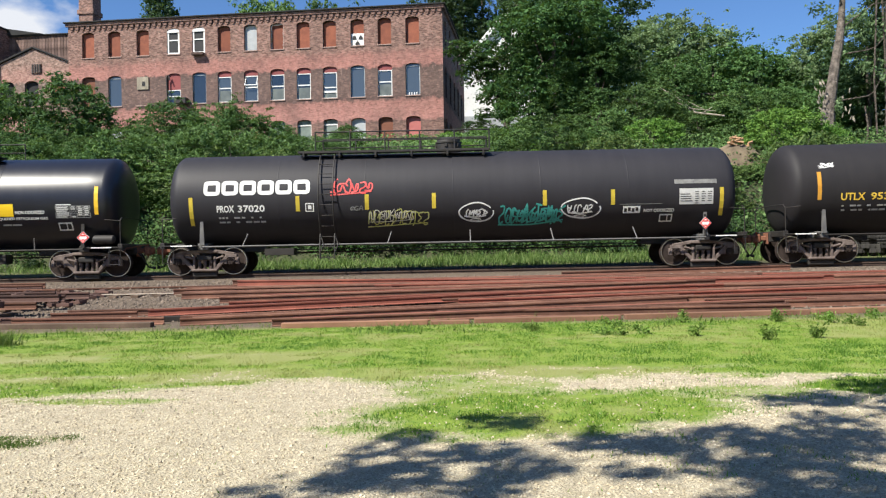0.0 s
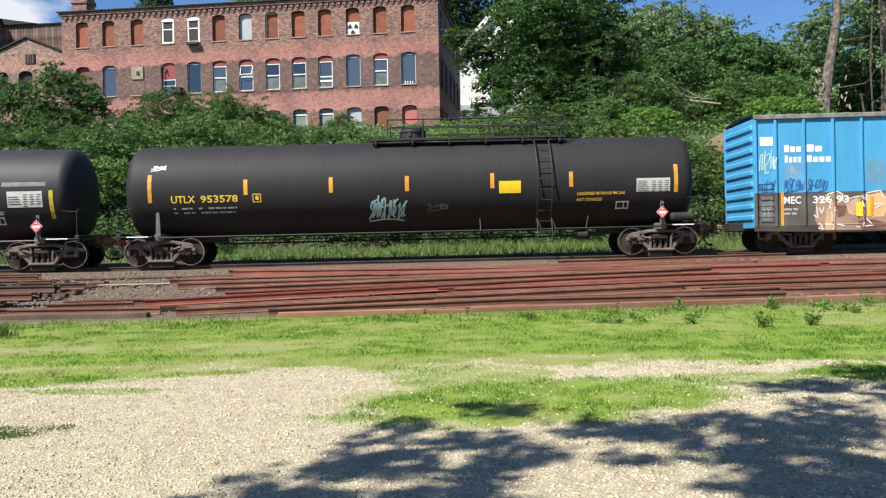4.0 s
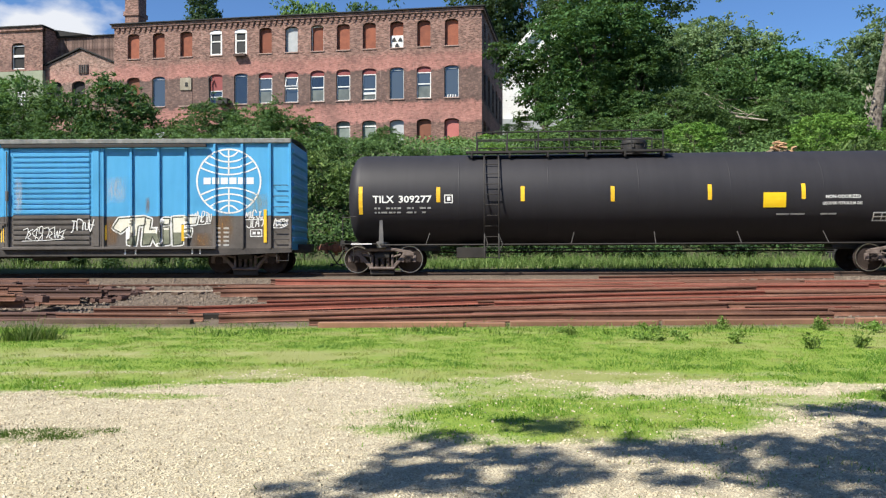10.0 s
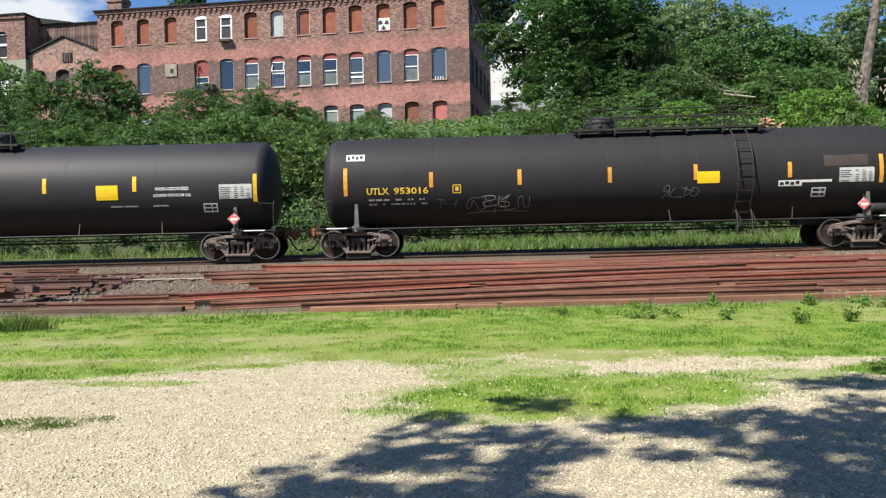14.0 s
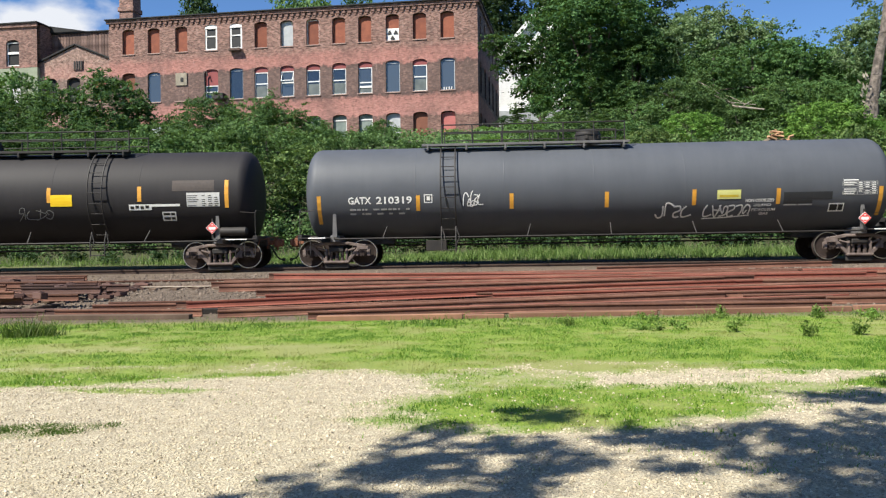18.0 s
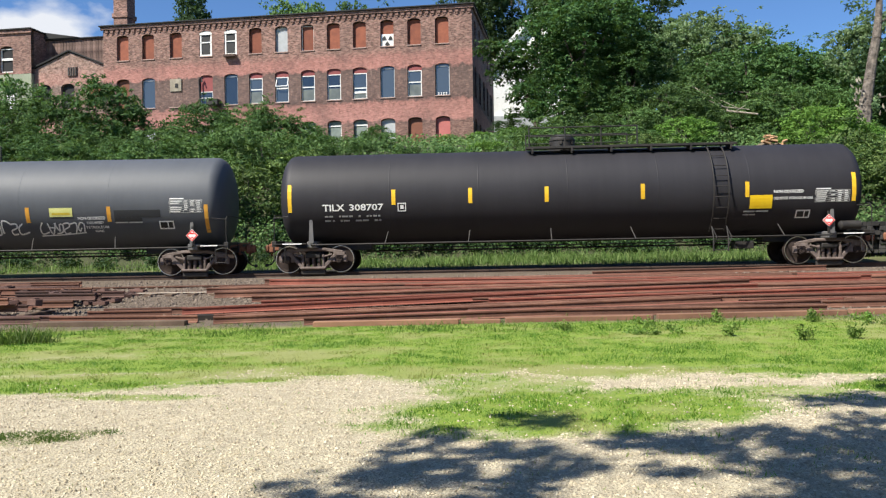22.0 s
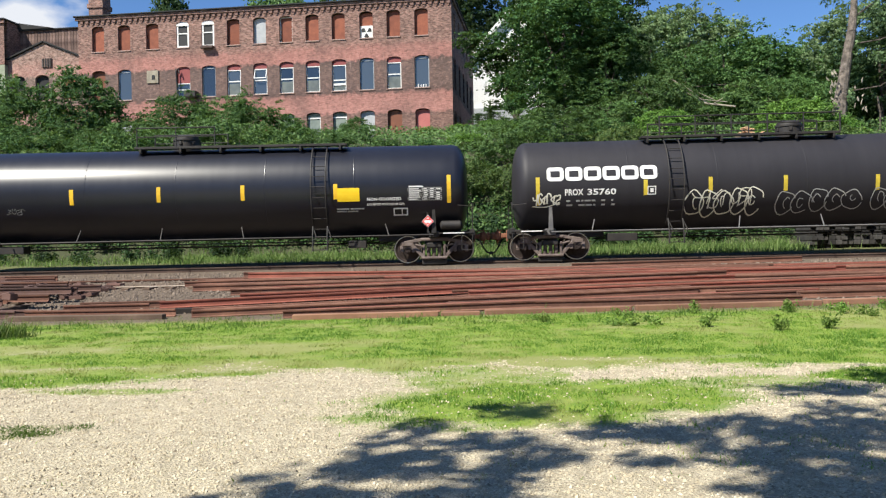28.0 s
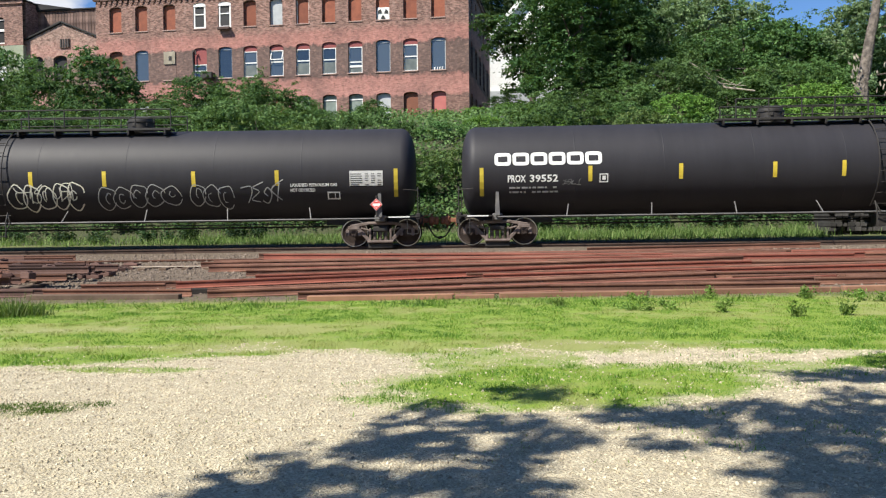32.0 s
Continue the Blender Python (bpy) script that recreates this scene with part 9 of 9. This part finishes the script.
RAIL_PIECES = (("foot", RAIL_OUT[:4] + RAIL_OUT[12:]), ("web", (RAIL_OUT[3], RAIL_OUT[4], RAIL_OUT[11], RAIL_OUT[12])), ("head", RAIL_OUT[4:12]))


def swept_rail(pts, outline=RAIL_OUT):
    """A rail whose foot runs along the points."""
    bm = Build()
    n0 = len(outline)
    for i, p in enumerate(pts):
        d = (pts[min(i + 1, len(pts) - 1)] - pts[max(i - 1, 0)]).normalized()
        side = Vector((-d.y, d.x, 0)).normalized()
        bm.v += [tuple(p + side * a + Vector((0, 0, c))) for a, c in outline]
    for i in range(len(pts) - 1):
        for j in range(n0):
            a, b = i * n0 + j, i * n0 + (j + 1) % n0
            bm.f.append((b, a, a + n0, b + n0))
    bm.f.append(tuple(range(n0)))
    e = (len(pts) - 1) * n0
    bm.f.append(tuple(reversed(range(e, e + n0))))
    return bm


def main_track():
    tr = thing("railway_track", "worn main track of rusty rails on wooden ties", "railway track", kind="structure")
    qs = [-90 + 2.0 * i for i in range(96)]
    for s in (-0.7525, 0.7525):
        rail = part("rail", swept_rail([track_at(q, s, -0.172) for q in qs]), RAIL_DARK, tr)
        bm = Build()
        for i, q in enumerate(qs):
            p, p2 = track_at(q, s - 0.024, 0.0015), track_at(q, s + 0.024, 0.0015)
            bm.v += [tuple(p), tuple(p2)]
        bm.f = [(2 * i + 1, 2 * i, 2 * i + 2, 2 * i + 3) for i in range(len(qs) - 1)]
        part("rail_head", bm, RAIL_SHINE, rail, "bright worn running surface")
    tie = mesh_of("tie", Build().box(-0.11, 0.11, -1.30, 1.30, -0.18, 0.0, 0.015), TIE_WOOD)
    for i in range(90):
        q = -24.5 + 0.55 * i
        p = track_at(q, 0, -0.172)
        t = part("tie", tie, None, tr)
        t.matrix_basis = pose(p.x, p.y, p.z, 0, 0, dice.uniform(-1.5, 1.5))


main_track()


def siding_at(q, s):
    y = TRACK_Y - 4.25 + bend(q) + s
    return Vector((q, y + 0.0026 * q, land(q, y) - 0.10))


def siding():
    tr = thing("siding_track", "disused siding half buried in ballast", "railway track", kind="structure")
    qs = [-60 + 2.0 * i for i in range(61)]
    for s in (-0.7525, 0.7525):
        rail = part("rail", swept_rail([siding_at(q, s) for q in qs]), RAIL_RUST, tr)
        bm = Build()
        for q in qs:
            p = siding_at(q, s) + Vector((0, 0, 0.1735))
            bm.v += [(p.x, p.y - 0.022, p.z), (p.x, p.y + 0.022, p.z)]
        bm.f = [(2 * i + 1, 2 * i, 2 * i + 2, 2 * i + 3) for i in range(len(qs) - 1)]
        part("rail_head", bm, RAIL_SHINE, rail)
        if s < 0:
            # pale strip that paints in the glint along a stretch of its head
            face, qq = Build(), [-10.8 + 0.5 * i for i in range(12)]
            for q in qq:
                p = siding_at(q, s)
                face.v += [(p.x, p.y - 0.0385, p.z + 0.138), (p.x, p.y - 0.0385, p.z + 0.166)]
            face.f = [(2 * i, 2 * i + 2, 2 * i + 3, 2 * i + 1) for i in range(len(qq) - 1)]
            part("scraped_face", face, RAIL_GLINT, rail, "pale strip painted as a glint on the rail head")
    tie = mesh_of("tie", Build().box(-0.11, 0.11, -1.25, 1.25, -0.18, 0.0, 0.015), TIE_WOOD)
    for i in range(60):
        q = -20 + 0.6 * i
        p = siding_at(q, 0)
        t = part("tie", tie, None, tr)
        t.matrix_basis = pose(p.x, p.y, land(p.x, p.y) - 0.025, 0, 0, dice.uniform(-2, 2))


siding()

RAIL_LENGTHS = {}


def old_rail(x0, y0, x1, y1, up=0.0, red=False, over=0, up1=None):
    """A loose rail lying on the ground or the heap."""
    n0 = 5
    pts = []
    for i in range(n0):
        k = i / (n0 - 1)
        x, y = x0 + (x1 - x0) * k, y0 + (y1 - y0) * k
        pts.append((x, y))
    za, zb = land(x0, y0) + up, land(x1, y1) + (up if up1 is None else up1)
    lift = max(land(x, y) + min(up, 9 if up1 is None else up1) - (za + (zb - za) * i / (n0 - 1)) for i, (x, y) in enumerate(pts))
    ln = math.hypot(x1 - x0, y1 - y0)
    key = (round(ln * 2) / 2, red)
    if key not in RAIL_LENGTHS:
        RAIL_LENGTHS[key] = [(name, mesh_of(name, swept_rail([Vector((key[0] * (i / 3 - 0.5), 0, 0)) for i in range(4)], line), (RAIL_RUST, RAIL_RED, RAIL_DULL)[int(red)])) for name, line in RAIL_PIECES]
    m = pose((x0 + x1) / 2, (y0 + y1) / 2, (za + zb) / 2 + max(0, lift) + 0.004, over, -math.degrees(math.atan2(zb - za, ln)), math.degrees(math.atan2(y1 - y0, x1 - x0)))
    ob = new("old_rail")
    ob.matrix_basis = m
    for name, me in RAIL_LENGTHS[key]:
        part(name, me, None, ob)
    tagged(ob, "long red-rusted old rail lying in the heap" if red == 1 else "long brown-rusted old rail lying in the heap", "rail", "heap of old rails")
    return ob


rail_dice = random.Random(17)


def rail_run(x0, y0, x1, y1, up, up1, red, behind):
    """One rail of the heap and those lying close behind it."""
    old_rail(x0, y0, x1, y1, up, bool(red), 0, up1)
    for k in range(behind):
        dx, dy = rail_dice.uniform(-0.5, 0.9), 0.165 * (k + 1)
        old_rail(x0 + dx, y0 + dy, x1 + dx, y1 + dy + rail_dice.uniform(-0.02, 0.03), max(0.0, up - 0.02), rail_dice.random() < (0.5 if red else 0.2), 0, max(0.0, up1 - 0.02))


# the long heap: 12 m rails fanned up the slope from the foot to the ballast of the siding
for row in ((-5.79, 18.12, 6.0, 20.05, 0.0, 0.0, 0, 2), (-3.68, 17.75, 8.2, 19.20, 0.0, 0.0, 0, 1), (-0.18, 18.44, 7.91, 18.40, 0.0, 0.0, 0, 1), (-6.94, 19.42, 4.82, 21.24, 0.02, 0.11, 1, 2),
            (0.37, 20.30, 11.9, 21.30, 0.0, 0.0, 1, 3), (-5.27, 20.41, 6.6, 21.20, 0.03, 0.13, 1, 1), (-5.32, 20.80, 6.6, 22.05, 0.10, 0.13, 0, 3)):
    rail_run(*row)
for row in ((-7.15, 22.49, 4.8, 21.90, 0.0, 0.13, 0, 2), (-7.69, 23.40, 4.3, 22.85, 0.0, 0.13, 0, 2), (-6.21, 24.60, 5.8, 22.95, 0.08, 0.14, 1, 2), (-6.19, 24.80, 5.8, 25.00, 0.0, 0.0, 1, 1), (-2.57, 24.60, 9.4, 24.35, 0.0, 0.0, 0, 2),
            (-1.38, 22.51, 10.6, 22.67, 0.13, 0.10, 1, 3), (3.6, 23.55, 15.6, 23.45, 0.0, 0.0, 0, 3), (9.6, 24.40, 15.6, 24.35, 0.0, 0.0, 1, 1), (3.8, 26.0, 11.32, 26.45, 0.0, 0.0, 0, 0), (6.9, 22.1, 14.9, 22.0, 0.0, 0.0, 0, 3),
            (8.0, 19.0, 14.0, 19.1, 0.0, 0.0, 0, 2)):
    rail_run(*row)
for x0, y0, x1, y1 in ((5.2, 20.1, 12.9, 20.2), (6.3, 19.55, 12.3, 19.5), (-8.9, 19.58, -7.04, 19.70), (-9.7, 18.48, -6.3, 18.36), (-9.2, 19.2, -7.2, 19.3)):
    old_rail(x0, y0, x1, y1)
# the short heap to the side: low decks of rail laid on ties, dark underneath, with ragged ends
for y0, n0, up, xe in ((18.95, 8, 0.14, -9.2), (20.55, 9, 0.10, -9.9), (22.30, 8, 0.08, -11.0), (24.5, 5, 0.02, -12.3)):
    for i in range(n0):
        y = y0 + 0.17 * i + rail_dice.uniform(-0.02, 0.02)
        if up > 0.09 and rail_dice.random() < 0.25:
            continue
        x1 = xe + rail_dice.uniform(-2.2, 0.5)
        ln = rail_dice.choice((3.0, 5.0, 6.0, 8.0))
        old_rail(x1 - ln, y + rail_dice.uniform(-0.05, 0.05), x1, y, up + 0.02 * (i % 3), 2 if rail_dice.random() < 0.8 else 0)
    for i in range(3 if up > 0.09 else 0):
        x1 = xe + rail_dice.uniform(-3.5, 0.1)
        y = y0 + rail_dice.uniform(0.1, 1.0)
        old_rail(x1 - rail_dice.choice((2.0, 3.0)), y, x1, y + rail_dice.uniform(-0.1, 0.1), up + 0.21, rail_dice.choice((0, 2, 2)))
PLATE = {}
for k in range(34):
    w, h = rail_dice.choice(((0.36, 0.10), (0.28, 0.16), (0.48, 0.08)))
    x, y = -9.5 + rail_dice.uniform(-2.6, 1.1), 18.9 + rail_dice.uniform(0.0, 5.2)
    x -= 0.22 * (y - 18.9)
    if (w, h) not in PLATE:
        PLATE[w, h] = mesh_of("plate_body", Build().box(-w / 2, w / 2, -0.11, 0.11, 0, h, 0.012).box(-w * 0.2, w * 0.2, -0.08, 0.08, h, h + 0.03, 0.008), RAIL_DULL)
    pl = thing("tie_plate", "rusty steel tie plate thrown on the heap", "tie plate", pose(x, y, land(x, y) + (0.30 if x < -9.6 - 0.35 * (y - 18.9) and y < 22.0 else 0.01), rail_dice.uniform(-8, 8), rail_dice.uniform(-10, 10), rail_dice.uniform(-40, 40)), group="tie plates on the heap")
    part("plate", PLATE[w, h], None, pl)
for x0, y0, x1, y1, up in ((-17.0, 18.55, -9.5, 18.62, 0.0), (-16.5, 18.38, -9.9, 18.45, 0.0)):
    old_rail(x0, y0, x1, y1, up, 2)


for y0 in (18.95, 20.55, 22.3, 24.1):
    for x in (-10.6 - 0.25 * (y0 - 18.9), -13.4):
        t = thing("timber", "old dark tie under the stacked rails", "timber", pose(x, y0 + 0.7, land(x, y0 + 0.7) - 0.02, 0, 0, 90), group="timbers under the stacked rails")
        part("beam", Build().box(-0.85, 0.85, -0.11, 0.11, 0, 0.13 if y0 < 20 else 0.09, 0.015), TIE_WOOD, t)


def timber(x0, y0, x1, y1, h, w, mat, label):
    ln = math.hypot(x1 - x0, y1 - y0)
    t = thing("timber", label, "timber", pose((x0 + x1) / 2, (y0 + y1) / 2, (land(x0, y0) + land(x1, y1)) / 2 - 0.02, 0, -math.degrees(math.atan2(land(x1, y1) - land(x0, y0), ln)), math.degrees(math.atan2(y1 - y0, x1 - x0))), group="timbers before the heap")
    part("beam", Build().box(-ln / 2, ln / 2, -w / 2, w / 2, 0, h, 0.015), mat, t)
    return t


for x0, y0, x1, y1, h in ((-3.44, 17.50, -0.3, 17.62, 0.13), (-0.25, 17.64, 0.6, 17.68, 0.10), (0.7, 17.72, 3.9, 17.84, 0.12), (4.0, 17.86, 8.1, 18.02, 0.13), (8.2, 18.05, 13.0, 18.3, 0.14)):
    timber(x0, y0, x1, y1, h, 0.2, PLANK_WOOD, "weathered orange-brown timber at the foot of the heap")
# the second, near-black block is added to paint a gap's shade
for x0, y0, x1, y1, h, m in ((-9.9, 18.12, -6.4, 18.05, 0.13, TIE_WOOD), (-6.5, 18.75, -5.2, 18.85, 0.14, TIE_GAP_SHADE)):
    timber(x0, y0, x1, y1, h, 0.22, m, "old tie or shade-dark block by the heap")


def tie_stack():
    """Old ties piled behind the track, their sawn ends towards it."""
    rng = random.Random(52)
    base = land(18.8, 33.2) + 0.03
    for y in (32.3, 33.0):
        t = thing("timber", "grey bearer timber under the stack of ties", "timber", pose(16.5, y, base - 0.20), group="stack of old ties")
        part("beam", Build().box(-2.5, 2.5, -0.1, 0.1, 0, 0.199, 0.012), TIE_GREY, t)
    shapes = [mesh_of("beam", Build().box(-0.113, 0.113, -ln / 2, ln / 2, 0, 0.172, 0.014), TIE_GREY) for ln in (1.25, 1.32, 1.4)]
    for k in range(7):
        for i in range(20):
            x = 14.12 + 0.248 * i + rng.uniform(-0.010, 0.010)
            if k == 6 and rng.random() < 0.45:
                continue
            t = thing("timber", "dark grey old tie in a stack behind the track", "timber", pose(x, 32.65 + rng.uniform(-0.13, 0.13), base + 0.176 * k, 0, 0, rng.uniform(-0.4, 0.4)), group="stack of old ties")
            part("beam", rng.choice(shapes), None, t)


tie_stack()


def stones(name, label, seed, n0, area, keep, r0, r1, mat):
    """Loose stones, each a small uneven lump."""
    rng = np.random.default_rng(seed)
    (xa, xb), (ya, yb) = area
    x, y = rng.uniform(xa, xb, n0), rng.uniform(ya, yb, n0)
    ok = np.array([keep(float(a), float(b), float(c)) for a, b, c in zip(x, y, rng.random(n0))])
    x, y = x[ok], y[ok]
    n0 = len(x)
    z = np.array([land(float(a), float(b)) for a, b in zip(x, y)])
    r = r0 + (r1 - r0) * rng.random(n0) ** 2.2
    base = np.array([(1, 0, 0), (0, 1, 0), (-1, 0, 0), (0, -1, 0), (0.3, 0.2, 0.8), (-0.35, -0.15, 0.7)], float)
    t = rng.uniform(0, 6.283, n0)
    v = base[None] * (r[:, None] * rng.uniform(0.7, 1.3, (n0, 6)))[:, :, None]
    c, s = np.cos(t)[:, None], np.sin(t)[:, None]
    v = np.stack([v[:, :, 0] * c - v[:, :, 1] * s, v[:, :, 0] * s + v[:, :, 1] * c, v[:, :, 2]], 2) + np.stack([x, y, z + 0.1 * r], 1)[:, None]
    bm = Build()
    bm.v = [tuple(q) for q in v.reshape(-1, 3).tolist()]
    tri = ((0, 1, 4), (1, 5, 4), (1, 2, 5), (2, 3, 5), (3, 4, 5), (3, 0, 4))
    bm.f = [tuple(6 * i + k for k in f) for i in range(n0) for f in tri]
    ob = new(name, mesh_of(name, bm, mat))
    tagged(ob, label, "stones", kind="stuff")


stones("gravel_stones", "loose pale gravel stones", 3, 56000, ((-5.5, 6.5), (4.8, 11.6)), lambda x, y, r: turf_at(x, y) * (0.5 + 0.6 * lush_at(x, y)) < 0.26 + 0.25 * r + (0.8 if r > 0.90 and y < 10 else 0) and abs(x) < 0.62 * y + 0.8, 0.004, 0.018, STONE_PALE)
stones("ballast_stones", "grey-brown ballast stones", 4, 21000, ((-17, 15), (18.6, 26.7)), lambda x, y, r: True, 0.02, 0.060, STONE_BALLAST)


# ---------------------------------------------------------------- what moves
# metres the train has run to the left, second by second
RUN = (0.0, 5.5, 10.99, 16.47, 21.93, 27.38, 32.82, 38.25, 43.67, 49.09, 54.5, 59.9, 65.31, 70.71, 76.12, 81.53, 86.94, 92.37, 97.81, 103.27, 108.74, 114.23, 119.75, 125.28, 130.84, 136.43, 142.04, 147.7, 153.39, 159.11, 164.87, 170.64, 176.38)


def run(t):
    i = min(31, max(0, int(t)))
    u = t - i
    p = [RUN[min(32, max(0, k))] for k in (i - 1, i, i + 1, i + 2)]
    if i == 0:
        p[0] = 2 * p[1] - p[2]
    if i == 31:
        p[3] = 2 * p[2] - p[1]
    return 0.5 * (2 * p[1] + (p[2] - p[0]) * u + (2 * p[0] - 5 * p[1] + 4 * p[2] - p[3]) * u * u + (3 * p[1] - p[0] - 3 * p[2] + p[3]) * u ** 3)


def car_pose(q):
    a, b = track_at(q - 8.4), track_at(q + 8.4)
    d = b - a
    m = (a + b) / 2
    return pose(m.x, m.y, m.z, 0, -math.degrees(math.atan2(d.z, math.hypot(d.x, d.y))), math.degrees(math.atan2(d.y, d.x)))


def motions():
    for place, (car, wheels) in CARS:
        walk(car, [(t, car_pose(place - run(t))) for t in range(33)])
        for k, ws in enumerate(wheels):
            x, y, z = ws.location
            rows = []
            for i in range(321):
                t = i / 10
                rows.append((t, pose(x, y, z, 0, -math.degrees(run(t) / 0.461) + 37 * k, 0)))
            walk(ws, rows)


motions()
